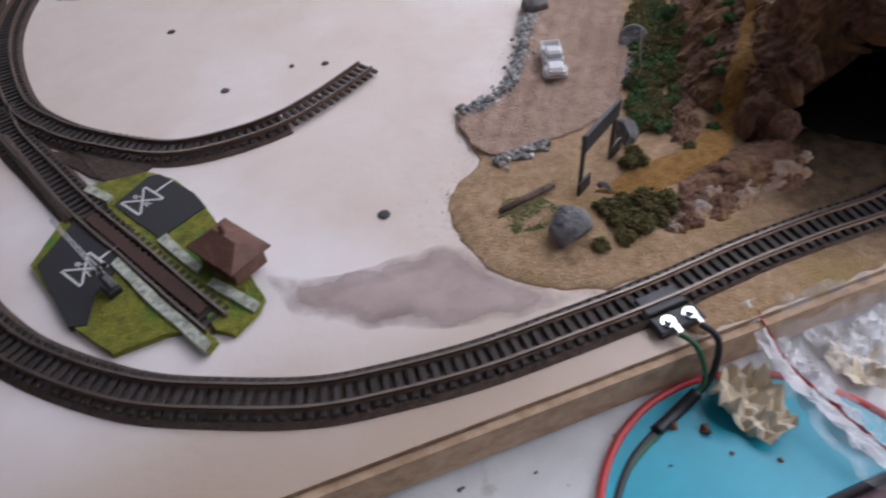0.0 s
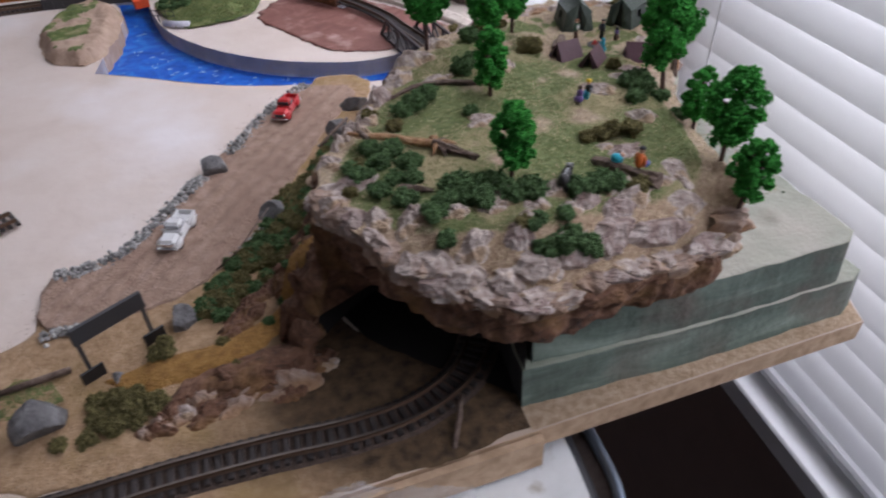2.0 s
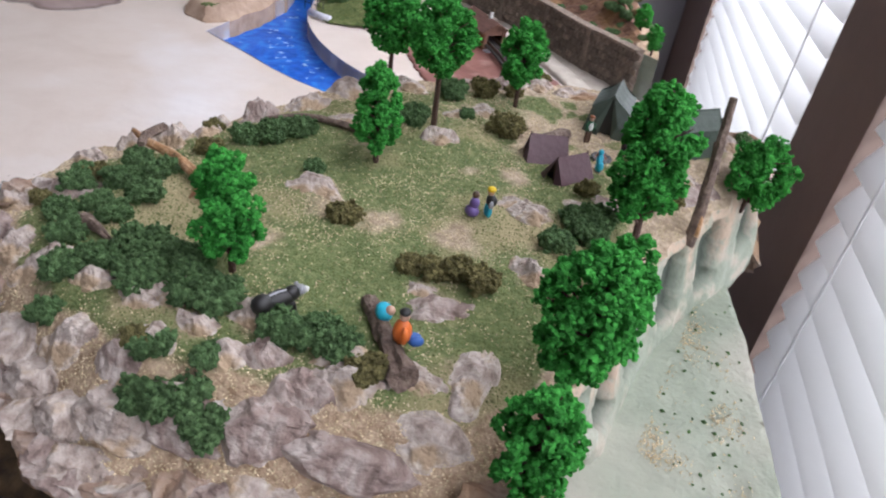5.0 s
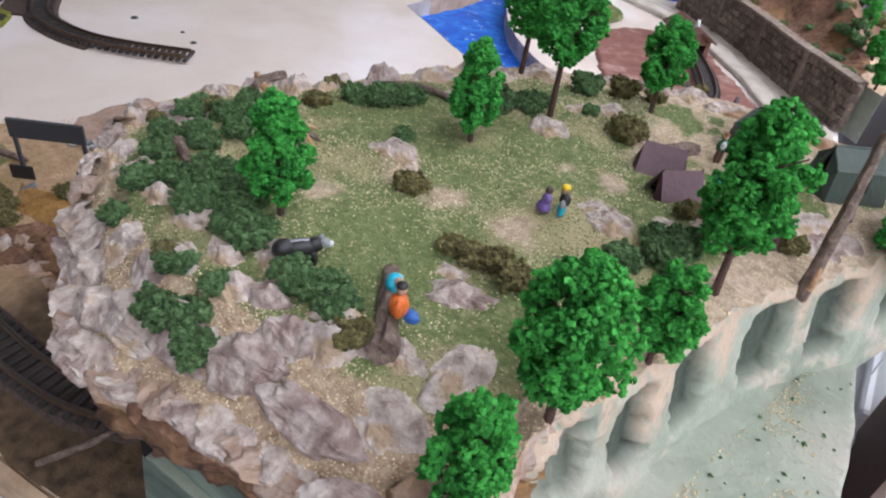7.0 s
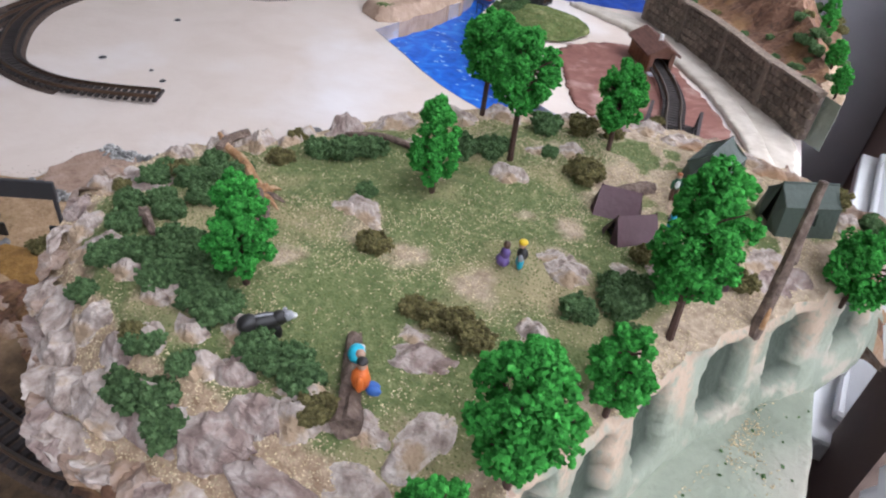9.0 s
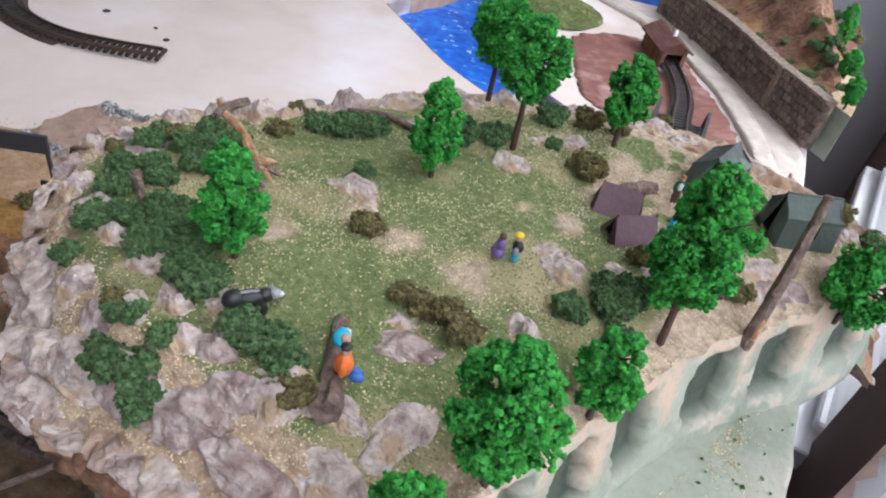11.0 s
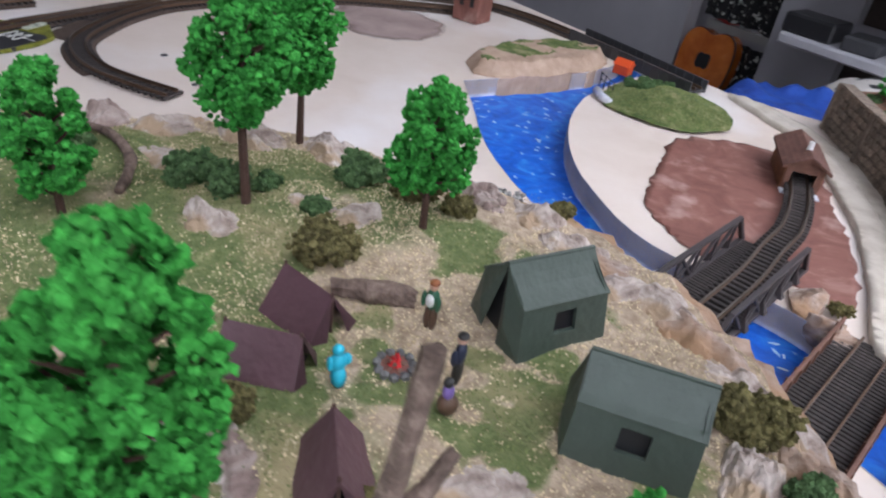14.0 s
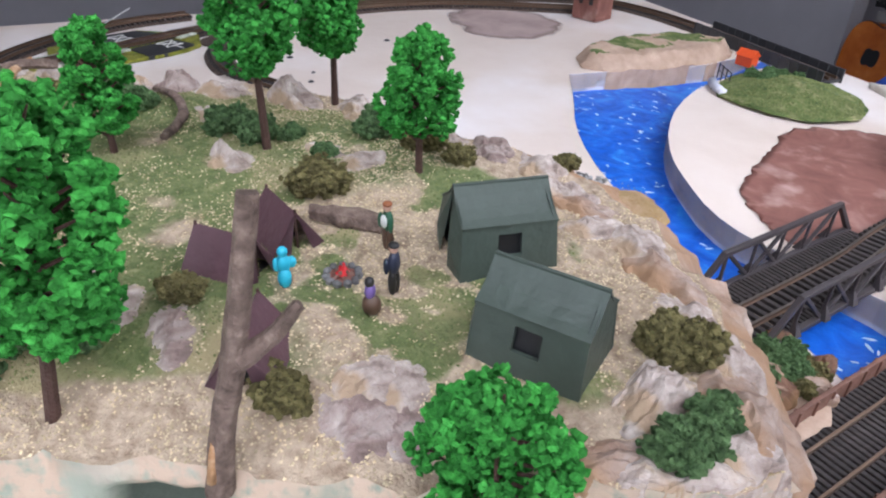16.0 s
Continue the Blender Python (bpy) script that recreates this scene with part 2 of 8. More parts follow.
M["putty_tan"] = mat("tan_plaster_bank", [(0.3, (0.36, 0.24, 0.17)), (0.6, (0.50, 0.36, 0.27)), (0.8, (0.60, 0.46, 0.36))], 60, 0.85, bump=0.6, bump_scale=250)
M["shedwood"] = mat("shed_planks", [(0.3, (0.13, 0.05, 0.02)), (0.7, (0.26, 0.11, 0.045))], 260, 0.6, rand=0.15, bump=0.4)
M["rooftile"] = mat("shed_roof_tiles", [(0.3, (0.11, 0.05, 0.038)), (0.7, (0.18, 0.085, 0.065))], 200, 0.65, rand=0.2)
M["steelgrey"] = plain("grey_plastic", (0.16, 0.16, 0.17), 0.4)
M["palegrey"] = plain("pale_grey_plastic", (0.45, 0.45, 0.44), 0.4)
M["speckle"] = mat("black_speckled_cloth", [(0.50, (0.01, 0.01, 0.012)), (0.58, (0.03, 0.03, 0.03)), (0.63, (0.6, 0.6, 0.56))], 110, 0.8, detail=2)


def turf_material():
    """Green flock over tan earth; the earth shows where little flock was glued."""
    m = M["turf"]
    nt = m.node_tree
    n, l = nt.nodes, nt.links
    bsdf = n["Principled BSDF"]
    green = bsdf.inputs["Base Color"].links[0].from_socket
    at = n.new("ShaderNodeAttribute")
    at.attribute_name = "sandy"
    tc = n.new("ShaderNodeTexCoord")
    patch_noise = n.new("ShaderNodeTexNoise")
    patch_noise.inputs["Scale"].default_value, patch_noise.inputs["Detail"].default_value = 75, 9
    patch_noise.inputs["Roughness"].default_value = 0.7
    l.new(tc.outputs["Object"], patch_noise.inputs["Vector"])
    add = n.new("ShaderNodeMath")
    add.operation = "ADD"
    l.new(at.outputs["Fac"], add.inputs[0])
    l.new(patch_noise.outputs["Fac"], add.inputs[1])
    ramp = n.new("ShaderNodeValToRGB")
    ramp.color_ramp.elements[0].position, ramp.color_ramp.elements[1].position = 0.50, 0.66
    half = n.new("ShaderNodeMath")
    half.operation = "MULTIPLY"
    half.inputs[1].default_value = 0.62
    l.new(add.outputs[0], half.inputs[0])
    l.new(half.outputs[0], ramp.inputs["Fac"])
    grain = n.new("ShaderNodeTexNoise")
    grain.inputs["Scale"].default_value, grain.inputs["Detail"].default_value = 420, 6
    l.new(tc.outputs["Object"], grain.inputs["Vector"])
    earth = n.new("ShaderNodeValToRGB")
    earth.color_ramp.elements[0].position, earth.color_ramp.elements[0].color = 0.3, (0.31, 0.22, 0.15, 1)
    earth.color_ramp.elements[1].position, earth.color_ramp.elements[1].color = 0.7, (0.60, 0.475, 0.35, 1)
    l.new(grain.outputs["Fac"], earth.inputs["Fac"])
    mx = n.new("ShaderNodeMix")
    mx.data_type = "RGBA"
    ins = [i for i in mx.inputs if i.type == "RGBA"]
    l.new(ramp.outputs["Color"], mx.inputs[0])
    rust_at = n.new("ShaderNodeAttribute")
    rust_at.attribute_name = "rusty"
    rust = n.new("ShaderNodeValToRGB")
    rust.color_ramp.elements[0].position, rust.color_ramp.elements[0].color = 0.3, (0.31, 0.20, 0.125, 1)
    rust.color_ramp.elements[1].position, rust.color_ramp.elements[1].color = 0.7, (0.58, 0.43, 0.30, 1)
    l.new(grain.outputs["Fac"], rust.inputs["Fac"])
    soils = n.new("ShaderNodeMix")
    soils.data_type = "RGBA"
    soil_ins = [i for i in soils.inputs if i.type == "RGBA"]
    l.new(rust_at.outputs["Fac"], soils.inputs[0])
    l.new(earth.outputs["Color"], soil_ins[0])
    l.new(rust.outputs["Color"], soil_ins[1])
    l.new(green, ins[0])
    l.new([o for o in soils.outputs if o.type == "RGBA"][0], ins[1])
    l.new([o for o in mx.outputs if o.type == "RGBA"][0], bsdf.inputs["Base Color"])


turf_material()


def let_light_through(m, share):
    """Thin white plastic: part of the light behind it shines through."""
    nt = m.node_tree
    out = nt.nodes["Material Output"]
    front = out.inputs["Surface"].links[0].from_socket
    glow = nt.nodes.new("ShaderNodeBsdfTranslucent")
    glow.inputs["Color"].default_value = (0.9, 0.9, 0.9, 1)
    mix = nt.nodes.new("ShaderNodeMixShader")
    mix.inputs[0].default_value = share
    nt.links.new(front, mix.inputs[1])
    nt.links.new(glow.outputs[0], mix.inputs[2])
    nt.links.new(mix.outputs[0], out.inputs["Surface"])


let_light_through(M["blind"], 0.15)


def slope_material():
    """Pale foam paint on the window-side slope, dark green in the scooped hollows, tan gravel smeared on the ribs."""
    m = M["foam"].copy()
    m.name = "scooped_foam_slope"
    nt = m.node_tree
    n, l = nt.nodes, nt.links
    bsdf = n["Principled BSDF"]
    colour = bsdf.inputs["Base Color"].links[0].from_socket
    at = n.new("ShaderNodeAttribute")
    at.attribute_name = "scoop"
    tc = n.new("ShaderNodeTexCoord")

    def blotch(scale, lo, hi):
        nz = n.new("ShaderNodeTexNoise")
        nz.inputs["Scale"].default_value, nz.inputs["Detail"].default_value = scale, 8
        l.new(tc.outputs["Object"], nz.inputs["Vector"])
        ramp = n.new("ShaderNodeValToRGB")
        ramp.color_ramp.elements[0].position, ramp.color_ramp.elements[1].position = lo, hi
        l.new(nz.outputs["Fac"], ramp.inputs["Fac"])
        return ramp.outputs["Color"]

    def mixed(a, share, b):
        mx = n.new("ShaderNodeMix")
        mx.data_type = "RGBA"
        ins = [i for i in mx.inputs if i.type == "RGBA"]
        l.new(share, mx.inputs[0])
        l.new(a, ins[0])
        ins[1].default_value = b
        return [o for o in mx.outputs if o.type == "RGBA"][0]
    out = mixed(colour, blotch(90, 0.54, 0.64), (0.46, 0.41, 0.33, 1))
    sown = n.new("ShaderNodeAttribute")
    sown.attribute_name = "grit"
    share = n.new("ShaderNodeMath")
    share.operation = "MULTIPLY"
    l.new(sown.outputs["Fac"], share.inputs[0])
    l.new(blotch(420, 0.30, 0.5), share.inputs[1])
    out = mixed(out, share.outputs[0], (0.52, 0.39, 0.29, 1))
    times = n.new("ShaderNodeMath")
    times.operation = "MULTIPLY"
    l.new(at.outputs["Fac"], times.inputs[0])
    l.new(blotch(160, 0.15, 0.32), times.inputs[1])
    out = mixed(out, times.outputs[0], (0.055, 0.07, 0.052, 1))
    l.new(out, bsdf.inputs["Base Color"])
    return m


M["slope"] = slope_material()


def wash_out(m):
    """Thin paint: it lets the board show through towards its rubbed edge."""
    nt = m.node_tree
    n, l = nt.nodes, nt.links
    out = n["Material Output"]
    front = out.inputs["Surface"].links[0].from_socket
    at = n.new("ShaderNodeAttribute")
    at.attribute_name = "thin"
    tc = n.new("ShaderNodeTexCoord")
    nz = n.new("ShaderNodeTexNoise")
    nz.inputs["Scale"].default_value, nz.inputs["Detail"].default_value = 45, 7
    l.new(tc.outputs["Object"], nz.inputs["Vector"])
    add = n.new("ShaderNodeMath")
    add.operation = "MULTIPLY_ADD"
    l.new(at.outputs["Fac"], add.inputs[0])
    add.inputs[1].default_value = 0.75
    l.new(nz.outputs["Fac"], add.inputs[2])
    ramp = n.new("ShaderNodeValToRGB")
    ramp.color_ramp.elements[0].position, ramp.color_ramp.elements[1].position = 0.42, 0.98
    l.new(add.outputs[0], ramp.inputs["Fac"])
    clear = n.new("ShaderNodeBsdfTransparent")
    mix = n.new("ShaderNodeMixShader")
    l.new(ramp.outputs["Color"], mix.inputs[0])
    l.new(clear.outputs[0], mix.inputs[1])
    l.new(front, mix.inputs[2])
    l.new(mix.outputs[0], out.inputs["Surface"])


wash_out(M["mauve"])


def dust_and_shade_on_board():
    """Tan dust in the cream paint along the board's front, darkened for shade."""
    nt = M["board"].node_tree
    n, l = nt.nodes, nt.links
    bsdf = n["Principled BSDF"]
    paint = bsdf.inputs["Base Color"].links[0].from_socket
    at = n.new("ShaderNodeAttribute")
    at.attribute_name = "dusty_shade"
    mx = n.new("ShaderNodeMix")
    mx.data_type = "RGBA"
    ins = [i for i in mx.inputs if i.type == "RGBA"]
    ins[1].default_value = (0.49, 0.365, 0.265, 1)
    l.new(at.outputs["Fac"], mx.inputs[0])
    l.new(paint, ins[0])
    l.new([o for o in mx.outputs if o.type == "RGBA"][0], bsdf.inputs["Base Color"])


dust_and_shade_on_board()


def earth_shade_material():
    """Tan sand to brown earth by attribute, darkened for the mountain's shade."""
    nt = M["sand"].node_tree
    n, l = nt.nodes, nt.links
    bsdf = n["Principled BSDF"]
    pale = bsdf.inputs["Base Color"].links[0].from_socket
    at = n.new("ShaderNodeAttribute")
    at.attribute_name = "earth_shade"
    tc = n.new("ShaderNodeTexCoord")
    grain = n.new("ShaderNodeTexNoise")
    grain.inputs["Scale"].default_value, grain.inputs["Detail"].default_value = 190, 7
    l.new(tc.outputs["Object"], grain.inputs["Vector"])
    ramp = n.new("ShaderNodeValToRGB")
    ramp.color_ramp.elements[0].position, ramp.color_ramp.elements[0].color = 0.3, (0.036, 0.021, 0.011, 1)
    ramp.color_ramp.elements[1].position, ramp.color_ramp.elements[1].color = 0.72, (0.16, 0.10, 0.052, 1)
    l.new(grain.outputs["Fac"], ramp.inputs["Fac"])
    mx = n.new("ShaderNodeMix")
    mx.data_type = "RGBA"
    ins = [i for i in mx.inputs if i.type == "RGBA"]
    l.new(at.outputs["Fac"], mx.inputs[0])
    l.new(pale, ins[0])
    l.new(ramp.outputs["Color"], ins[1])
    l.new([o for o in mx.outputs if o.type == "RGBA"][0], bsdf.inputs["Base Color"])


earth_shade_material()

# ---- building tools (all in millimetres) ----
from mathutils.geometry import delaunay_2d_cdt


def solid(name, verts, faces, material, parent=None, smooth=False, kind="", label="", category="", group=""):
    """One mesh object from vertices in millimetres."""
    me = bpy.data.meshes.new(name)
    me.from_pydata([(x * MM, y * MM, z * MM) for x, y, z in verts], [], faces)
    mats = material if isinstance(material, (list, tuple)) else [material]
    for m in mats:
        me.materials.append(m)
    if smooth:
        me.shade_smooth()
    ob = new(name, me)
    if parent is not None:
        ob.parent = parent
    return tagged(ob, label, category, group, kind)


def part(name, bm, material, parent, label="", smooth=False):
    """Links a bmesh as one mesh object under a thing or a part."""
    me = bpy.data.meshes.new(name)
    bm.to_mesh(me)
    bm.free()
    for m in material if isinstance(material, (list, tuple)) else [material]:
        me.materials.append(m)
    if smooth:
        me.shade_smooth()
    ob = new(name, me)
    if parent is not None:
        ob.parent = parent
    return tagged(ob, label)


def thing(name, at, label, category, group="", turn=0.0, tilt=(0.0, 0.0)):
    """An empty at a thing's base, in millimetres and degrees."""
    ob = new(name)
    ob.empty_display_size = 0.005
    ob.matrix_world = pose(at[0] * MM, at[1] * MM, at[2] * MM, tilt[0], tilt[1], turn)
    return tagged(ob, label, category, group)


def box(bm, lo, hi, bevel=0.0, m=Matrix()):
    """A box between two corners (millimetres), with bevelled edges."""
    lo, hi = Vector(lo) * MM, Vector(hi) * MM
    made = bmesh.ops.create_cube(bm, size=1.0, matrix=m @ Matrix.Translation((lo + hi) / 2) @ Matrix.Diagonal((*(hi - lo), 1)))
    if bevel:
        edges = list({e for v in made["verts"] for e in v.link_edges})
        bmesh.ops.bevel(bm, geom=edges, offset=bevel * MM, segments=1, affect="EDGES")
    return bm


def rod(bm, a, b, r0, r1=None, sides=8, caps=True):
    """A tapered rod from a to b."""
    a, b = Vector(a) * MM, Vector(b) * MM
    r1 = r0 if r1 is None else r1
    m = Matrix.Translation((a + b) / 2) @ (b - a).to_track_quat("Z", "Y").to_matrix().to_4x4()
    bmesh.ops.create_cone(bm, cap_ends=caps, segments=sides, radius1=r0 * MM, radius2=r1 * MM, depth=(b - a).length, matrix=m)
    return bm


def fbm(x, y, z=0.0, size=20.0, octaves=4):
    return noise.fractal((x / size, y / size, z / size), 1.0, 2.0, octaves)


def inside(p, poly):
    x, y = p
    odd = False
    for (x0, y0), (x1, y1) in zip(poly, poly[1:] + poly[:1]):
        if (y0 > y) != (y1 > y) and x < (x1 - x0) * (y - y0) / (y1 - y0) + x0:
            odd = not odd
    return odd


def finer(poly, step=6.0, wobble=0.0, size=14.0, closed=True):
    """The outline with points every few millimetres, made uneven."""
    out = []
    for (x0, y0), (x1, y1) in zip(poly, poly[1:] + (poly[:1] if closed else [])):
        n = max(1, round(math.hypot(x1 - x0, y1 - y0) / step))
        for i in range(n):
            x, y = x0 + (x1 - x0) * i / n, y0 + (y1 - y0) * i / n
            out.append((x + wobble * fbm(x, y, 3.1, size), y + wobble * fbm(x, y, 47.7, size)))
    if not closed:
        out.append(poly[-1])
    return out


def rounded(poly, times=2, closed=True):
    """Corner-cutting of an outline."""
    for _ in range(times):
        out = []
        for (x0, y0), (x1, y1) in zip(poly, poly[1:] + (poly[:1] if closed else [])):
            out += [(0.75 * x0 + 0.25 * x1, 0.75 * y0 + 0.25 * y1), (0.25 * x0 + 0.75 * x1, 0.25 * y0 + 0.75 * y1)]
        poly = out if closed else [poly[0]] + out + [poly[-1]]
    return poly


def sheet(outline, height, grid=6.0, holes=(), thick=0.0):
    """Vertices and faces of a sheet inside an outline, height(x, y) over it; thick: how far its skirt goes down."""
    xs, ys = [p[0] for p in outline], [p[1] for p in outline]
    pts, edges = [], []
    for ring in (outline, *holes):
        base = len(pts)
        pts += [Vector(p) for p in ring]
        edges += [(base + i, base + (i + 1) % len(ring)) for i in range(len(ring))]
    y, row = min(ys) + grid / 2, 0
    while y < max(ys):
        x = min(xs) + grid / 2 + (grid / 2 if row % 2 else 0)
        while x < max(xs):
            q = (x + 0.25 * grid * noise.noise((x, y, 0)), y + 0.25 * grid * noise.noise((x, y, 9)))
            if inside(q, outline) and not any(inside(q, h) for h in holes):
                pts.append(Vector(q))
            x += grid
        y += grid * 0.87
        row += 1
    v2, _, f2, *_ = delaunay_2d_cdt(pts, edges, [], 0, 1e-4)
    faces = []
    for f in f2:
        c = sum((v2[i] for i in f), Vector((0, 0))) / len(f)
        if inside(c, outline) and not any(inside(c, h) for h in holes):
            a, b, d = (v2[f[0]], v2[f[1]], v2[f[2]])
            faces.append(list(f) if (b - a).cross(d - a) > 0 else list(f)[::-1])
    verts = [(v.x, v.y, height(v.x, v.y)) for v in v2]
    if thick:
        count, seen = len(verts), {}
        for f in faces:
            for a, b in zip(f, f[1:] + f[:1]):
                seen[(a, b)] = True
        rim = [(a, b) for a, b in seen if (b, a) not in seen]
        low = {}
        for a, b in rim:
            for i in (a, b):
                if i not in low:
                    low[i] = len(verts)
                    verts.append((verts[i][0], verts[i][1], verts[i][2] - thick))
        faces += [[b, a, low[a], low[b]] for a, b in rim]
    return verts, faces


def along(line, step):
    """Places every step along a line of points, each with its heading."""
    out, left = [], 0.0
    for (x0, y0), (x1, y1) in zip(line, line[1:]):
        d = math.hypot(x1 - x0, y1 - y0)
        while left <= d:
            k = left / d if d else 0
            out.append((x0 + (x1 - x0) * k, y0 + (y1 - y0) * k, math.atan2(y1 - y0, x1 - x0)))
            left += step
        left -= d
    return out


def tube(name, points, radius, material, parent=None, sides=8, **tags):
    """A round cable or bent rod through 3D points, radius per point or one for all."""
    pts = [Vector(p) for p in points]
    radii = radius if isinstance(radius, (list, tuple)) else [radius] * len(pts)
    verts, faces = [], []
    for i, p in enumerate(pts):
        d = (pts[min(i + 1, len(pts) - 1)] - pts[max(i - 1, 0)]).normalized()
        u = d.orthogonal().normalized() if i == 0 else (u - d * u.dot(d)).normalized()
        w = d.cross(u)
        for k in range(sides):
            a = 2 * math.pi * k / sides
            verts.append(p + radii[i] * (math.cos(a) * u + math.sin(a) * w))
    for i in range(len(pts) - 1):
        for k in range(sides):
            a, b = i * sides + k, i * sides + (k + 1) % sides
            faces.append([a, b, b + sides, a + sides])
    faces += [list(range(sides))[::-1], [(len(pts) - 1) * sides + k for k in range(sides)]]
    return solid(name, verts, faces, material, parent, smooth=True, **tags)


def gnarled(name, points, radii, material, parent=None, rough=0.35, sides=14, **tags):
    """A knotty branch through 3D points: flattened, furrowed along its length, with broken ends."""
    p = [Vector(q) for q in points]
    ext = [p[0]] + p + [p[-1]]
    rr = [radii[0]] + list(radii) + [radii[-1]]
    line, rad = [], []
    for i in range(len(p) - 1):
        a, b, c, d = ext[i:i + 4]
        for j in range(5):
            t = j / 5
            line.append(0.5 * (2 * b + (c - a) * t + (2 * a - 5 * b + 4 * c - d) * t * t + (3 * b - a - 3 * c + d) * t ** 3))
            rad.append(rr[i + 1] * (1 - t) + rr[i + 2] * t)
    line, rad = line + [p[-1]], rad + [radii[-1]]
    verts, faces = [], []
    for i, q in enumerate(line):
        d = (line[min(i + 1, len(line) - 1)] - line[max(i - 1, 0)]).normalized()
        u = d.orthogonal().normalized() if i == 0 else (u - d * u.dot(d)).normalized()
        w = d.cross(u)
        for k in range(sides):
            a = 2 * math.pi * k / sides
            n = math.cos(a) * u + math.sin(a) * w
            furrow = noise.noise((math.cos(a) * 3, math.sin(a) * 3, i * 0.13 + q.x * 0.1))
            lump = noise.noise(q * 0.35 + n * 0.8)
            end = 0.6 * rng_end(k, i) if i in (0, len(line) - 1) else 0.0
            verts.append(q + n * rad[i] * (1 + rough * (0.7 * furrow + 0.6 * lump)) + d * end * rad[i] * (-1 if i == 0 else 1))
    for i in range(len(line) - 1):
        for k in range(sides):
            a, b = i * sides + k, i * sides + (k + 1) % sides
            faces.append([a, b, b + sides, a + sides])
    faces += [list(range(sides))[::-1], [(len(line) - 1) * sides + k for k in range(sides)]]
    return solid(name, verts, faces, material, parent, **tags)


def rng_end(k, i):
    return noise.noise((k * 1.7, i * 0.9, 3.3)) + 0.5


ICO = {}


def ico(level):
    if level not in ICO:
        bm = bmesh.new()
        bmesh.ops.create_icosphere(bm, subdivisions=level, radius=1.0)
        ICO[level] = ([v.co.copy() for v in bm.verts], [[v.index for v in f.verts] for f in bm.faces])
        bm.free()
    return ICO[level]


def blobs(spots, level=1, rough=0.35, rng=None):
    """Vertices and faces of many small uneven lumps: (x, y, z, radius, squash)."""
    rng = rng or random.Random(5)
    base, tris = ico(level)
    verts, faces = [], []
    for x, y, z, r, q in spots:
        n = len(verts)
        turn = Euler((rng.random() * 6, rng.random() * 6, rng.random() * 6)).to_matrix()
        for v in base:
            w = turn @ v * r * (1 + rough * (rng.random() - 0.5) * 2)
            verts.append((x + w.x, y + w.y, z + w.z * q))
        faces += [[a + n, b + n, c + n] for a, b, c in tris]
    return verts, faces


def smooth_line(points, step=3.0):
    """A smooth line through plan points (Catmull-Rom)."""
    p = [points[0]] + list(points) + [points[-1]]
    out = []
    for a, b, c, d in zip(p, p[1:], p[2:], p[3:]):
        n = max(2, round(math.hypot(c[0] - b[0], c[1] - b[1]) / step))
        for i in range(n):
            t = i / n
            out.append(tuple(0.5 * (2 * b[k] + (c[k] - a[k]) * t + (2 * a[k] - 5 * b[k] + 4 * c[k] - d[k]) * t * t + (3 * b[k] - a[k] - 3 * c[k] + d[k]) * t ** 3) for k in range(2)))
    return out + [tuple(points[-1])]

# ---- the layout board, river and ground ----
RIVER = [(-30, 410), (14, 386), (55, 361), (95, 345), (136, 335), (168, 328), (204, 324), (252, 330), (322, 322), (318, 372), (286, 380), (255, 383),
         (222, 375), (192, 365), (166, 366), (138, 376), (110, 388), (76, 413), (45, 446), (18, 490), (6, 540), (-6, 612), (-44, 612), (-24, 560), (-18, 524), (-20, 490), (-27, 440)]
river = finer(rounded(RIVER[:7], 1, False) + RIVER[7:10] + rounded(RIVER[10:21], 1, False) + RIVER[21:], 7)
EAST_EDGE = [(345, 10), (351, 28), (343, 130), (323, 314), (307, 400), (299, 456), (286, 560), (276, 650)]
board_out = finer([(-275, -10), (90, -10), (180, -3)] + EAST_EDGE + [(140, 650), (60, 616), (-275, 616)], 30)
v, f = sheet(board_out, lambda x, y: 0.25 * fbm(x, y, 0, 60), 16, holes=[river], thick=11)
board = solid("layout_board", v, f, [M["board"], M["ply_edge"]], smooth=False, kind="structure", label="cream painted plywood layout board with marks and stains", category="board")
for p in board.data.polygons:
    p.material_index = 1 if abs(p.normal.z) < 0.5 and p.center.y < 0.012 else 0
# one mask for the front dust and the painted shade at the near edge
dusty_shade = board.data.attributes.new("dusty_shade", "FLOAT", "POINT")
for i, (x, y, z) in enumerate(v):
    dusty_shade.data[i].value = max(0.0, min(1.0, (58 - y + 16 * fbm(x, y, 4, 50)) / 66)) * 0.85

water = solid("water", [(-60, 300, -13), (323, 300, -13), (290, 560, -13), (-60, 614, -13)], [[0, 1, 2, 3]], M["water"], kind="structure",
              label="glossy blue painted river water", category="water")
# river bed's painted banks
bank_v, bank_f = [], []
for i, (x, y) in enumerate(river):
    bank_v += [(x, y, 0.4), (x, y, -6), (x, y, -14)]
n = len(river)
for i in range(n):
    j = (i + 1) % n
    for k in range(2):
        bank_f.append([3 * i + k, 3 * j + k, 3 * j + k + 1, 3 * i + k + 1])
solid("river_bank", bank_v, bank_f, M["bank"], kind="structure", label="grey and white painted river bank edge", category="river bank")

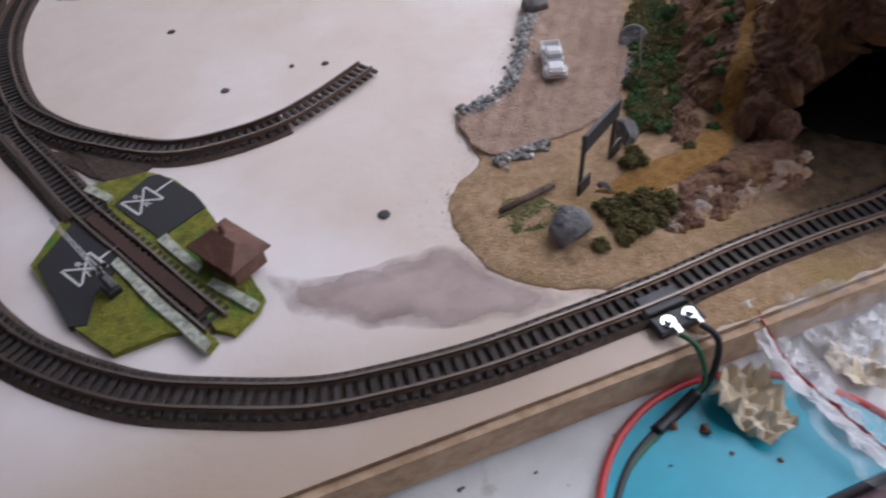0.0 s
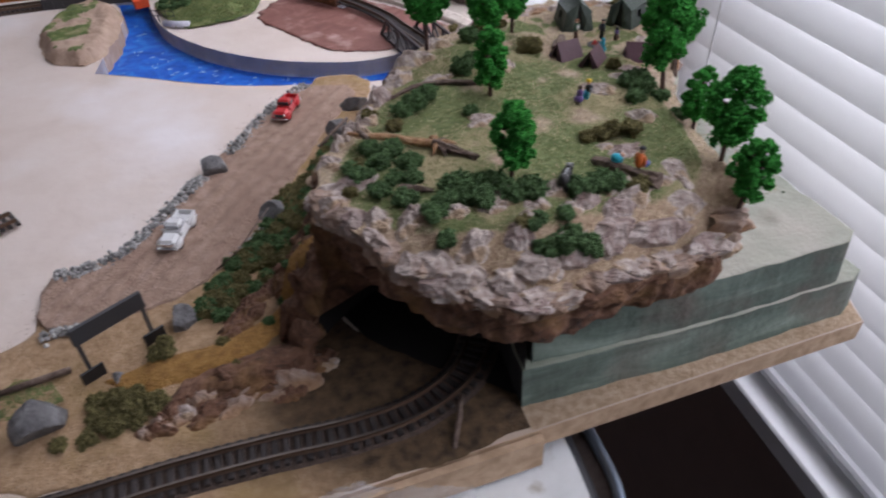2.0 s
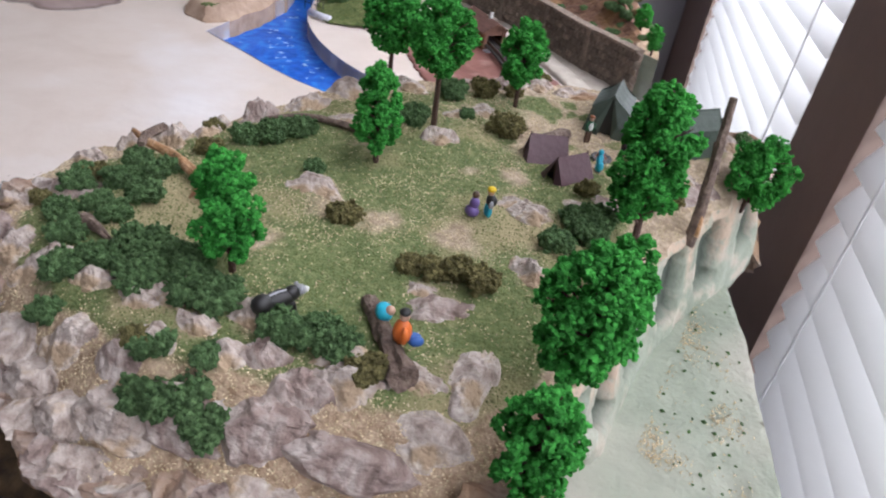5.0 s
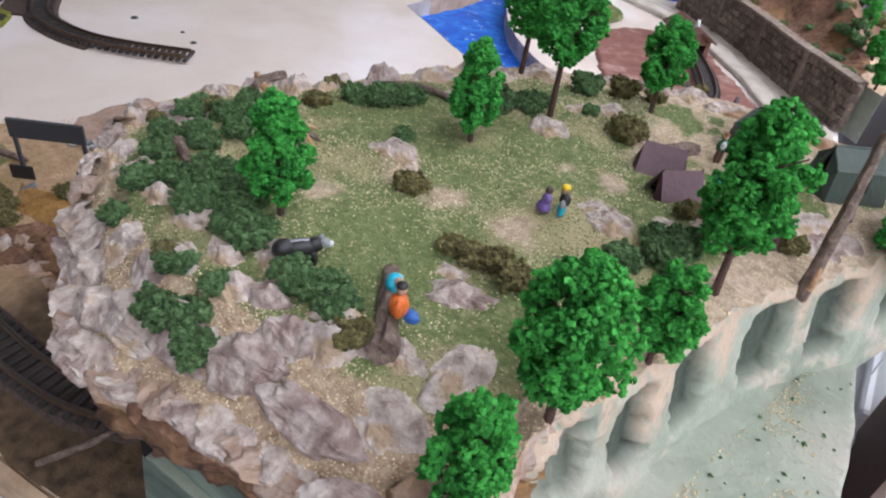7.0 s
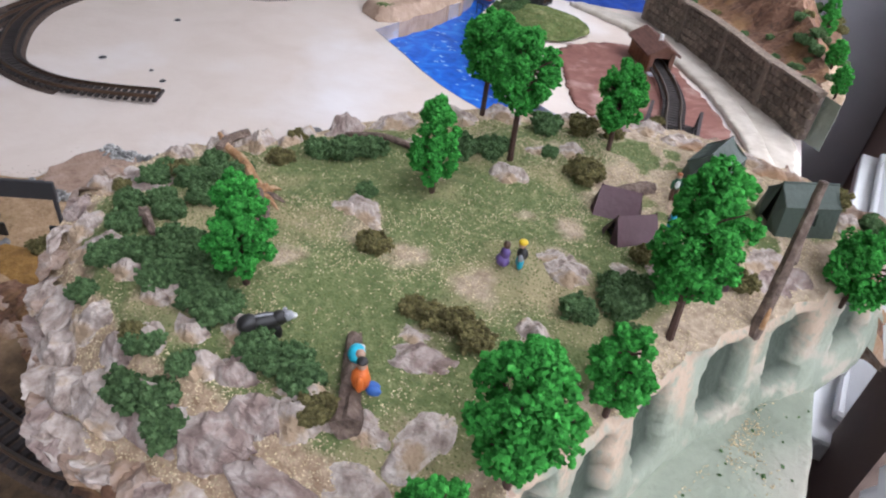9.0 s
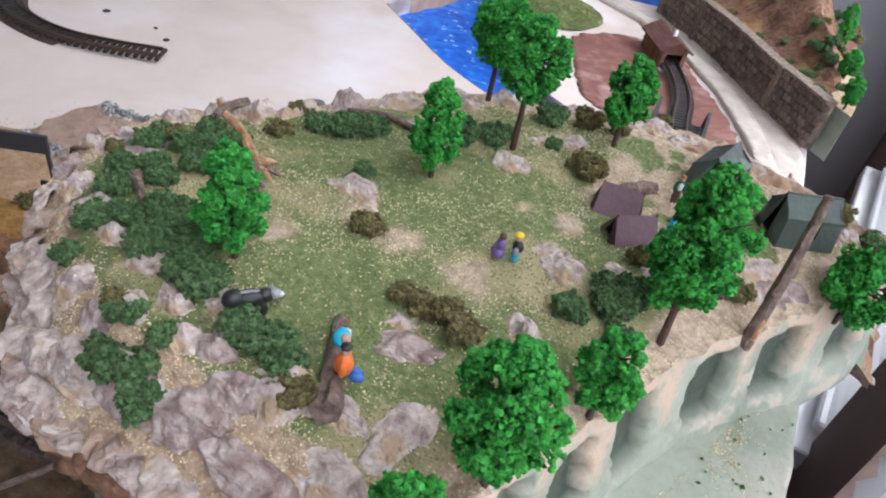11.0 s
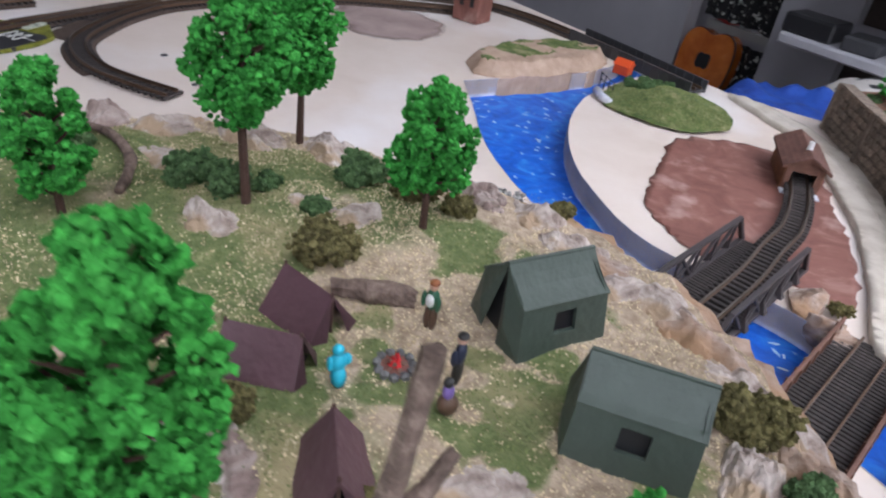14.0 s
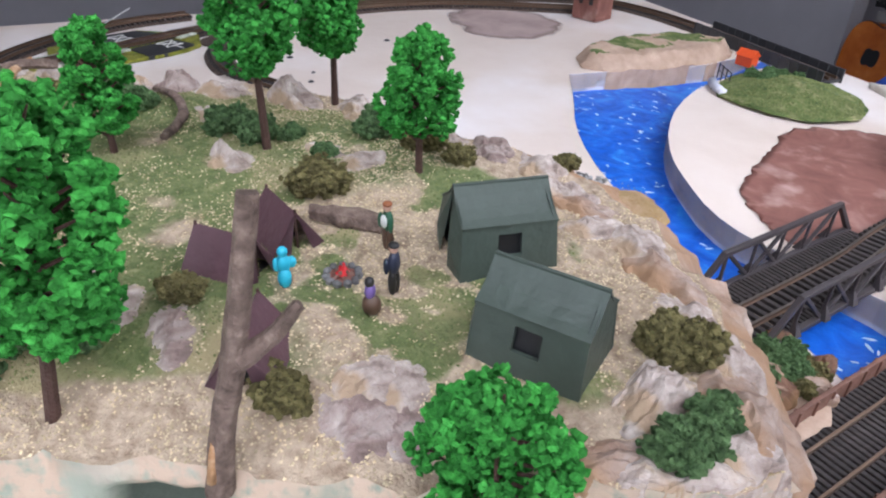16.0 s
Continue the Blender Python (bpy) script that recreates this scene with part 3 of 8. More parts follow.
# mauve paint patches on the board
for poly in ([(-55, 70), (-74, 72), (-95, 69), (-121, 76), (-132, 84), (-128, 68), (-121, 55), (-101, 41), (-67, 28), (-42, 23), (-16, 23), (-43, 41), (-50, 58)],
             [(-232, 405), (-190, 382), (-135, 386), (-112, 430), (-145, 484), (-200, 480), (-236, 440)]):
    outline = finer(rounded(poly, 2), 4, 2.5)
    v, f = sheet(outline, lambda x, y: 0.42, 5)
    ob = solid("paint_patch", v, f, M["mauve"], kind="structure", label="faded mauve paint patch on the board", category="paint")
    thin = ob.data.attributes.new("thin", "FLOAT", "POINT")
    for i, (x, y, z) in enumerate(v):
        thin.data[i].value = min(1.0, min(math.hypot(x - a, y - b) for a, b in outline) / 16)

# sandy ground and dirt road
SAND = [(-44, 102), (-52, 84), (-50, 56), (-38, 36), (-16, 24), (8, 22), (14, 8), (4, -4), (14, -9.4), (60, -9.4), (110, -7.8), (178, -2.6), (179, 9), (181, 16), (168, 28), (152, 40), (136, 54), (124, 68), (114, 84), (118, 104), (150, 150), (170, 280), (150, 290),
        (172, 300), (176, 340), (140, 350), (128, 332), (105, 312), (84, 285), (64, 246), (40, 205), (15, 163), (-14, 150), (-24, 128), (-24, 110)]
sand_out = finer(rounded(SAND, 1), 4, 2.0, 9)


def ground(x, y):
    z = 1.6 + 0.9 * fbm(x * 0.8 + y * 0.6, y * 0.8 - x * 0.6, 5.3, 16)
    if x > 0 and y < 30:
        return 0.75 + 0.25 * fbm(x, y, 0, 9) - 0.35 * (abs(y - 16) < 9)
    return z + 5.0 * max(0.0, 1 - math.hypot((x - 60) / 46, (y - 66) / 26)) ** 1.0




def edge_gap(x, y, poly):
    """How far a place lies from an outline."""
    best = 1e9
    for (x0, y0), (x1, y1) in zip(poly, poly[1:] + poly[:1]):
        dx, dy = x1 - x0, y1 - y0
        k = max(0.0, min(1.0, ((x - x0) * dx + (y - y0) * dy) / (dx * dx + dy * dy)))
        best = min(best, math.hypot(x - x0 - k * dx, y - y0 - k * dy))
    return best


def thin_edge(x, y):
    k = min(1.0, edge_gap(x, y, sand_out) / 9.0)
    return ground(x, y) * k * (2 - k) + 0.15


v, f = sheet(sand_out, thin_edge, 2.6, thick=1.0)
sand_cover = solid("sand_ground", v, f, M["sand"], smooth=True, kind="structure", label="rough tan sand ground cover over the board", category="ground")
# brown earth plus painted shade before the tunnel's mouth
earth_shade = sand_cover.data.attributes.new("earth_shade", "FLOAT", "POINT")
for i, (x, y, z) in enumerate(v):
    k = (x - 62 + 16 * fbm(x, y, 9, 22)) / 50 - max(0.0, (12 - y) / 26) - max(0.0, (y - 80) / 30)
    earth_shade.data[i].value = max(0.0, min(1.0, k + 0.35))
# tan grit on the board round the foam base
v, f = sheet(finer([(178, -2.6), (344.5, 10.4), (350.4, 30), (342.5, 130), (328, 245), (300, 245), (310, 30), (178, 12)], 8), lambda x, y: 0.55 + 0.12 * fbm(x, y, 0, 9), 8)
solid("grit_strip", v, f, M["tan"], kind="structure", label="tan grit on the board's edge beside the foam base", category="grit")
ROAD_L = [(-24, 150), (-14, 151), (13, 159), (34, 190), (60, 240), (83, 281), (106, 312), (128, 330)]
ROAD_R = [(168, 318), (140, 272), (120, 236), (96, 186), (76, 152), (60, 130), (36, 114), (4, 110), (-24, 112)]
road_out = finer(rounded(ROAD_L + ROAD_R, 1), 4, 1.2, 8)


def road_height(x, y):
    across = (x - 20) * 0.82 - (y - 150) * 0.57
    return ground(x, y) * 0.35 + 2.3 + 0.55 * math.sin(across * 0.62 + 1.5 * fbm(x, y, 13.0, 40)) * (0.6 + 0.8 * abs(fbm(x, y, 6, 25))) + 0.35 * fbm(x * 0.7 + y * 0.7, y * 0.7 - x * 0.7, 2.7, 6)


v, f = sheet(road_out, road_height, 1.7, thick=3)
solid("dirt_road", v, f, M["dirt"], smooth=True, kind="structure", label="rutted brown dirt road with wheel tracks", category="road")
# inner board strip in front of the tracks
v, f = sheet(finer([(-275, -13.5), (90, -13.5), (182, -7), (182, -3.6), (90, -10.6), (-275, -10.6)], 20), lambda x, y: -1.6 + 0.3 * fbm(x, y, 0, 20), 8, thick=17)
solid("board_batten", v, f, M["ply_edge"], kind="structure", label="sawn wooden batten along the board's front edge", category="batten")

# ---- the mountain ----
RIM = [(270, 40), (266, 16), (247, 9), (227, 7), (206, 5), (187, 3), (172, 2), (160, 11), (148, 19), (137, 29), (125, 44), (116, 60), (112, 76), (116, 90),
       (124, 102), (135, 118), (146, 138), (160, 158), (178, 180), (198, 198), (222, 214), (248, 227), (272, 229), (296, 224), (312, 219), (328, 210), (338, 198),
       (329, 176), (317, 156), (304, 137), (295, 120), (289, 107), (284, 88), (278, 66)]
rim = finer(rounded(RIM, 2), 2.0, 2.2, 7)
TOP = 82.0


def smooth_step(a, b, x):
    k = max(0.0, min(1.0, (x - a) / (b - a)))
    return k * k * (3 - 2 * k)


def rim_gap(x, y):
    """How far a place lies from the plateau's rim."""
    best = 1e9
    for (x0, y0), (x1, y1) in zip(RIM, RIM[1:] + RIM[:1]):
        dx, dy = x1 - x0, y1 - y0
        k = max(0.0, min(1.0, ((x - x0) * dx + (y - y0) * dy) / (dx * dx + dy * dy)))
        best = min(best, math.hypot(x - x0 - k * dx, y - y0 - k * dy))
    return best


def plateau(x, y):
    low = 17.0 * smooth_step(62, 14, y) * smooth_step(275, 250, x) + 4.0 * smooth_step(175, 130, x) * smooth_step(40, 70, y) + 1.0 * smooth_step(185, 215, y) + 6.5 * smooth_step(262, 284, x) * smooth_step(176, 152, y) * smooth_step(40, 64, y)
    k = 1 - smooth_step(0, 26, rim_gap(x, y))
    return TOP - low * k + 1.3 * fbm(x, y, 0, 40) + 0.6 * fbm(x, y, 5, 9) + 1.2 * k * fbm(x, y, 9, 7)


def side_kind(x, y):
    """How much a stretch of the rim belongs to the front overhang, the window side, the river side and the road side."""
    front = smooth_step(76, 67, y) * smooth_step(279, 266, x)
    east = smooth_step(262, 280, x) * smooth_step(214, 196, y) if y > 24 else smooth_step(264, 276, x)
    north = smooth_step(180, 208, y) * (1 - east)
    return front, east, north, max(0.0, 1 - front - east - north)


PROFILES = {  # outward and down, in millimetres, from the rim
    "front": [(0, 0), (1.5, -1.5), (2, -4), (1.2, -6.5), (-1, -8.5), (-2.2, -11), (-2, -15), (-1.6, -19), (-3, -22), (-8, -25), (-30, -26), (-70, -26)],
    "east": [(0, 0), (0.8, -3), (1.6, -7), (2.4, -11), (3.2, -15), (4.0, -19), (4.8, -22), (5.6, -25), (6.4, -28), (7.0, -31), (7.6, -34), (8.4, -42)],
    "north": [(0, 0), (4, -3), (7, -8), (9, -15), (12, -22), (15, -30), (18, -38), (22, -46), (27, -56), (33, -66), (41, -76), (48, -84)],
    "west": [(0, 0), (2, -3), (4, -11), (6, -21), (8, -32), (10, -41), (13, -49), (18, -52), (22, -50), (27, -55), (35, -65), (46, -76)],
}
STEPS = 34


def profile(name, k):
    """A place along one of the profiles, k from 0 to 1."""
    p = PROFILES[name]
    i = min(len(p) - 2, int(k * (len(p) - 1)))
    q = k * (len(p) - 1) - i
    return p[i][0] * (1 - q) + p[i + 1][0] * q, p[i][1] * (1 - q) + p[i + 1][1] * q


HOLLOWS = ((274, 50, 6), (280, 70, 6.5), (286, 94, 8.0), (297, 125, 9.0), (311, 150, 8.5), (326, 174, 8.0), (336, 194, 6.5))


def scoop(x, y, t):
    """How deep a scooped hollow lies below a place of the rim."""
    best = 0.0
    for cx, cy, r in HOLLOWS:
        d = math.hypot(x - cx, y - cy) + 3.0 * abs(t - 0.4) + 2.2 * fbm(x, y, 40 * t, 9)
        best = max(best, smooth_step(r * 1.08, r * 0.84, d))
    return best * smooth_step(0.10, 0.18, t) * smooth_step(0.78, 0.66, t)


v, f, scooped, gritty = [], [], [], []
count = len(rim)
for i, (x, y) in enumerate(rim):
    x0, y0 = rim[i - 14]
    x1, y1 = rim[(i + 14) % count]
    d = math.hypot(x1 - x0, y1 - y0)
    nx, ny = -(y1 - y0) / d, (x1 - x0) / d
    if (x - 220) * nx + (y - 110) * ny < 0:
        nx, ny = -nx, -ny
    shares = side_kind(x, y)
    z0 = plateau(x, y)
    even = [sum(rim[(i + j) % count][a] for j in range(-8, 9)) / 17 for a in (0, 1)]
    rx, ry = x, y
    for k in range(STEPS):
        t = k / (STEPS - 1)
        m = min(1.0, k / 5) * shares[1]
        x, y = rx * (1 - m) + even[0] * m, ry * (1 - m) + even[1] * m
        off = drop = 0.0
        for s, n in zip(shares, ("front", "east", "north", "west")):
            o, q = profile(n, t)
            if n == "west":
                o *= 0.62 + 0.38 * smooth_step(78, 125, y)
            off, drop = off + s * o, drop + s * q
        rough = min(1.0, k / 3) * (0.22 if shares[1] > 0.6 else 1.0)
        px, py, pz = x + nx * off, y + ny * off, z0 + drop
        ridge = 1 - 2 * abs(fbm(px * 1.4, py * 1.4, pz * 0.8, 20, 4))
        strata = 1 - 2 * abs(fbm(i * 2.0, 0, pz * 5, 26, 3))
        b = rough * (3.0 * fbm(px, py, pz, 17, 5) + 2.4 * (ridge - 0.4) + (1.4 * shares[3] + 1.0) * (strata - 0.5) + 0.9 * fbm(px, py, pz, 3.5, 3))
        if t > 0.8 and shares[0] > 0.5:
            b *= 0.3
        h = shares[1] * scoop(x, y, t)
        b -= 5.0 * h
        scooped.append(h)
        gritty.append(smooth_step(0.42, 0.08, t + 0.5 * fbm(x, y, 30, 9)))
        v.append((px + nx * b, py + ny * b, pz + rough * 1.6 * fbm(px, py, pz + 50, 8)))
for i in range(count):
    j = (i + 1) % count
    for k in range(STEPS - 1):
        f.append([STEPS * i + k, STEPS * i + k + 1, STEPS * j + k + 1, STEPS * j + k])
mountain = thing("mountain", (215, 100, 0), "plaster and foam mountain with a grassy plateau over a dark tunnel", "mountain")


def of_mountain(name, v, f, material, smooth=True, label=""):
    ob = solid(name, [(x - 215, y - 100, z) for x, y, z in v], f, material, mountain, smooth)
    return tagged(ob, label)


cliff = of_mountain("cliff", v, f, [M["cliff"], M["foam"], M["rock"], M["slope"]], False, "brown and pink painted plaster rock face")
dark = cliff.data.attributes.new("scoop", "FLOAT", "POINT")
for i, h in enumerate(scooped):
    dark.data[i].value = h
sown = cliff.data.attributes.new("grit", "FLOAT", "POINT")
for i, h in enumerate(gritty):
    sown.data[i].value = h
for p in cliff.data.polygons:
    x, y = p.center.x * 1000 + 215, p.center.y * 1000 + 100
    s = side_kind(x, y)
    p.use_smooth = s[1] > 0.5 or (s[0] > 0.5 and p.center.z < 0.06)
    if s[1] > 0.5 and x > 262:
        p.material_index = 3
    else:
        p.material_index = 2 if (p.center.z > (0.0645 if y < 45 else 0.070) and s[3] < 0.5) or s[2] > 0.6 else 0
v2, f2 = sheet(rim, plateau, 2.2)
top = of_mountain("turf", v2, f2, M["turf"], True, "green and tan flocked turf on the plateau")
sandy = top.data.attributes.new("sandy", "FLOAT", "POINT")
rusty = top.data.attributes.new("rusty", "FLOAT", "POINT")
BARE = ((187, 70, 9), (186, 82, 9), (210, 90, 12), (236, 93, 11), (229, 135, 10), (197, 92, 10), (251, 114, 9), (192, 129, 9), (216, 177, 10), (225, 112, 8), (244, 132, 8))


def sandiness(x, y):
    """How bare of flock a place on the plateau is."""
    edge = 7 + 15 * smooth_step(46, 20, y) + 8 * smooth_step(270, 292, x) + 12 * smooth_step(185, 215, y)
    camp = (0.62 - 0.75 * smooth_step(0.12, 0.3, fbm(x, y, 7, 13))) * smooth_step(120, 165, y) * smooth_step(215, 250, x)
    bare = max(math.exp(-((x - cx) ** 2 + (y - cy) ** 2) / r ** 2) for cx, cy, r in BARE) * (0.40 + 0.5 * fbm(x, y, 3, 12))
    return max(camp, bare, 1 - smooth_step(edge * 0.5, edge * 1.5, rim_gap(x, y)))


for i, (x, y, z) in enumerate(v2):
    sandy.data[i].value = sandiness(x, y)
    rusty.data[i].value = smooth_step(52, 26, y - 0.35 * (150 - min(150, x)))
cliff_v, cliff_f = v, f

# tunnel lining: floor, back and side walls and roof, black for the shade within
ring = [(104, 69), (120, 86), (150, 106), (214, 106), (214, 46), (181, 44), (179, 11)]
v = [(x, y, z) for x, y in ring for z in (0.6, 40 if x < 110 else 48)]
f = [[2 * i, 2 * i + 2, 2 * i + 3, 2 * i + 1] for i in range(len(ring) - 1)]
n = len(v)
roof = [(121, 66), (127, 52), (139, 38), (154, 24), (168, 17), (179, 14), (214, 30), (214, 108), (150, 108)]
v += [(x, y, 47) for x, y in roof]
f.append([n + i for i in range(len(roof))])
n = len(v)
# floor blackened out to the mouth in place of shade
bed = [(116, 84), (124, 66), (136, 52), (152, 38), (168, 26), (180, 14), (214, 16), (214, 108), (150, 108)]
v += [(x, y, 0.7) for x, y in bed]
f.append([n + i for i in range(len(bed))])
of_mountain("tunnel_lining", v, f, M["void"], False, "black tunnel lining with shade painted into its floor")


# foam base on the window side, in two layers
def foam_block(outline, z0, z1, wob):
    def height(x, y):
        z = z1 + 0.35 * fbm(x, y, z1, 14)
        if z1 > 30:
            for cx, cy, r, deep in ((303, 47, 8.5, 2.0), (322, 66, 6, 1.6), (318, 92, 5, 1.6), (336, 60, 4, 1.4), (292, 36, 4, 1.2)):
                q = math.hypot(x - cx, y - cy) / r
                z += deep * (-math.exp(-q * q * 2) + 0.45 * math.exp(-((q - 1.0) ** 2) * 14))
        return z
    v, f = sheet(finer(outline, 4, wob), height, 3.0, thick=z1 - z0)
    v = [(x, y - (2.0 if z < z0 + 2 and y < 45 else 0.0), z) for x, y, z in v]
    ob = of_mountain("foam_layer", v, f, [M["foam"], M["foam_side"], M["void"]], False, "pale green painted foam sheet with darker stained front sides")
    for p in ob.data.polygons:
        p.use_smooth = p.normal.z > 0.5
        # front sides darker than the top, ends facing the tunnel black
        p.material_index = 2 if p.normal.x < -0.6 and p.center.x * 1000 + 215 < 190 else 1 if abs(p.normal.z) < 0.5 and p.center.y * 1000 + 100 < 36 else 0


foam_block([(178, 11), (262, 13), (338, 18.5), (346, 24), (338, 130), (326, 236), (268, 238), (268, 60), (180, 55)], 0.5, 20.5, 0.8)
foam_block([(184, 16), (262, 16.5), (329, 21), (336, 27), (332, 130), (322, 232), (266, 234), (266, 58), (186, 53)], 20.6, 42, 0.8)

# surface finder for what stands on the mountain
from mathutils.bvhtree import BVHTree
cover = BVHTree.FromPolygons([Vector(p) for p in cliff_v + v2], cliff_f + [[i + len(cliff_v) for i in q] for q in f2])


def on_top(x, y, low=0.0):
    """The height of the mountain or the ground at a place."""
    hit = cover.ray_cast(Vector((x, y, 200)), Vector((0, 0, -1)))
    if hit[0] is not None:
        return max(hit[0].z, low)
    return max(low, 1.5)


# ochre path winding down the road-side slope
path_line = smooth_line([(196, 222), (184, 206), (168, 190), (150, 166), (138, 146), (129, 130), (120, 121), (108, 108), (97, 94), (82, 82), (66, 70), (48, 68), (28, 68), (12, 71)], 2.0)
pv, pf = [], []
for i, (x, y) in enumerate(path_line):
    x0, y0 = path_line[max(i - 1, 0)]
    x1, y1 = path_line[min(i + 1, len(path_line) - 1)]
    d = math.hypot(x1 - x0, y1 - y0)
    nx, ny = -(y1 - y0) / d, (x1 - x0) / d
    wide = smooth_step(1.0, 0.92, i / len(path_line)) * (2.6 + 4.6 * smooth_step(0.5, 0.8, i / len(path_line)) + 0.8 * fbm(x, y, 0, 12))
    mid_z = max(on_top(x, y), ground(x, y) if x < 110 else 0)
    for o in (-1.3, -0.7, 0, 0.7, 1.3):
        qx, qy = x + nx * wide * o, y + ny * wide * o
        pv.append((qx, qy, mid_z * 0.5 + 0.5 * min(mid_z + 4, max(on_top(qx, qy), ground(qx, qy) if x < 110 else 0)) + 1.3 - 1.6 * (abs(o) > 1)))
for i in range(len(path_line) - 1):
    for k in range(4):
        a = i * 5 + k
        pf.append([a, a + 1, a + 6, a + 5])
M["ochre"] = mat("ochre_earth", [(0.3, (0.20, 0.095, 0.022)), (0.6, (0.36, 0.19, 0.05)), (0.8, (0.44, 0.28, 0.11))], 240, 0.95, bump=0.8, bump_scale=900)
solid("ochre_path", pv, pf, M["ochre"], smooth=True, kind="structure", label="ochre earth path winding down the slope", category="path")

# ---- tracks ----
def ribbon(line, offs, zs, lift=0.0):
    """A strip swept along a plan line: a closed section of (across, z)."""
    v, f = [], []
    n = len(offs)
    for i, (x, y) in enumerate(line):
        x0, y0 = line[max(i - 1, 0)]
        x1, y1 = line[min(i + 1, len(line) - 1)]
        d = math.hypot(x1 - x0, y1 - y0)
        nx, ny = -(y1 - y0) / d, (x1 - x0) / d
        v += [(x + nx * o, y + ny * o, z + lift) for o, z in zip(offs, zs)]
    for i in range(len(line) - 1):
        for k in range(n):
            a, b = i * n + k, i * n + (k + 1) % n
            f.append([a, b, b + n, a + n])
    return v, f + [list(range(n))[::-1], [(len(line) - 1) * n + k for k in range(n)]]


TIE = None


def track(name, points, z, label, tie_step=4.3, bed=True, bare=0):
    """A model track: roadbed, ties one by one, and two rails."""
    global TIE
    line = smooth_line(points)
    root = thing(name, (0, 0, 0), label, "model track", "model tracks")
    if bed:
        v, f = ribbon(line[bare:], (-10.5, -8.5, 8.5, 10.5), (-0.5, 1.2, 1.2, -0.5), z)
        solid("roadbed", v, f, M["ballast"], root)
    for x, y, a in along(line, tie_step):
        if TIE is None:
            bm = bmesh.new()
            box(bm, (-1.15, -8.2, 0), (1.15, 8.2, 1.7), 0.25)
            TIE = part("tie", bm, M["tie"], root)
            ob = TIE
        else:
            ob = new("tie", TIE.data)
            ob.parent = root
        ob.matrix_world = pose(x * MM, y * MM, (z + 1.1) * MM, 0, 0, math.degrees(a) + random.uniform(-1.5, 1.5))
    for side in (-4.7, 4.7):
        v, f = ribbon(line, [side + o for o in (-0.9, -0.9, -0.35, -0.35, -0.5, -0.5, 0.5, 0.5, 0.35, 0.35, 0.9, 0.9)],
                      (0, 0.3, 0.45, 1.4, 1.5, 2.1, 2.1, 1.5, 1.4, 0.45, 0.3, 0), z + 2.7)
        ob = solid("rail", v, f, [M["rail"], M["railtop"]], root)
        for p in ob.data.polygons:
            p.material_index = 1 if abs(p.normal.z) > 0.9 and p.center.z > (z + 4.5) * MM else 0
    return root


FRONT = [(-262, 170), (-250, 125), (-232, 92), (-212, 69), (-184, 46), (-155, 31), (-125, 19), (-98, 14), (-67, 11), (-34, 11), (4, 12), (43, 15), (78, 16), (110, 15.5), (136, 19), (158, 30), (172, 48), (180, 70)]
track("front_track", FRONT, 0.6, "dark brown model railway track curving along the board's edge")
SPUR = [(-51, 212), (-77, 196), (-103, 184), (-130, 180), (-160, 184), (-190, 205), (-215, 230), (-236, 266), (-248, 332), (-244, 392), (-225, 450), (-190, 520)]
track("spur_track", SPUR, 0.6, "curved model track ending loose on the bare board", bare=20)
track("siding_track", [(-244, 262), (-236, 232), (-219, 195), (-200, 154), (-180, 117), (-165, 88), (-152, 64)], 0.6, "straight model track through the level crossing")

# ---- the room ----
def slab(name, lo, hi, material, label, category, kind="structure", bevel=0.0):
    bm = bmesh.new()
    box(bm, lo, hi, bevel)
    ob = part(name, bm, material, None, label)
    return tagged(ob, "", category, "", kind)


slab("floor", (-1700, -1500, -760), (480, 1750, -740), M["carpet"], "dark brown carpet floor", "floor")
slab("ceiling", (-1700, -1500, 1700), (480, 1750, 1720), M["frame"], "white painted ceiling", "ceiling")
slab("wall_south", (-1700, -1520, -740), (480, -1500, 1700), M["greywall"], "plain grey painted wall", "wall")
slab("wall_west", (-1720, -1500, -740), (-1700, 1750, 1700), M["greywall"], "plain grey painted wall", "wall")
slab("wall_north", (-1700, 1750, -740), (480, 1770, 1700), M["greywall"], "plain grey painted wall", "wall")
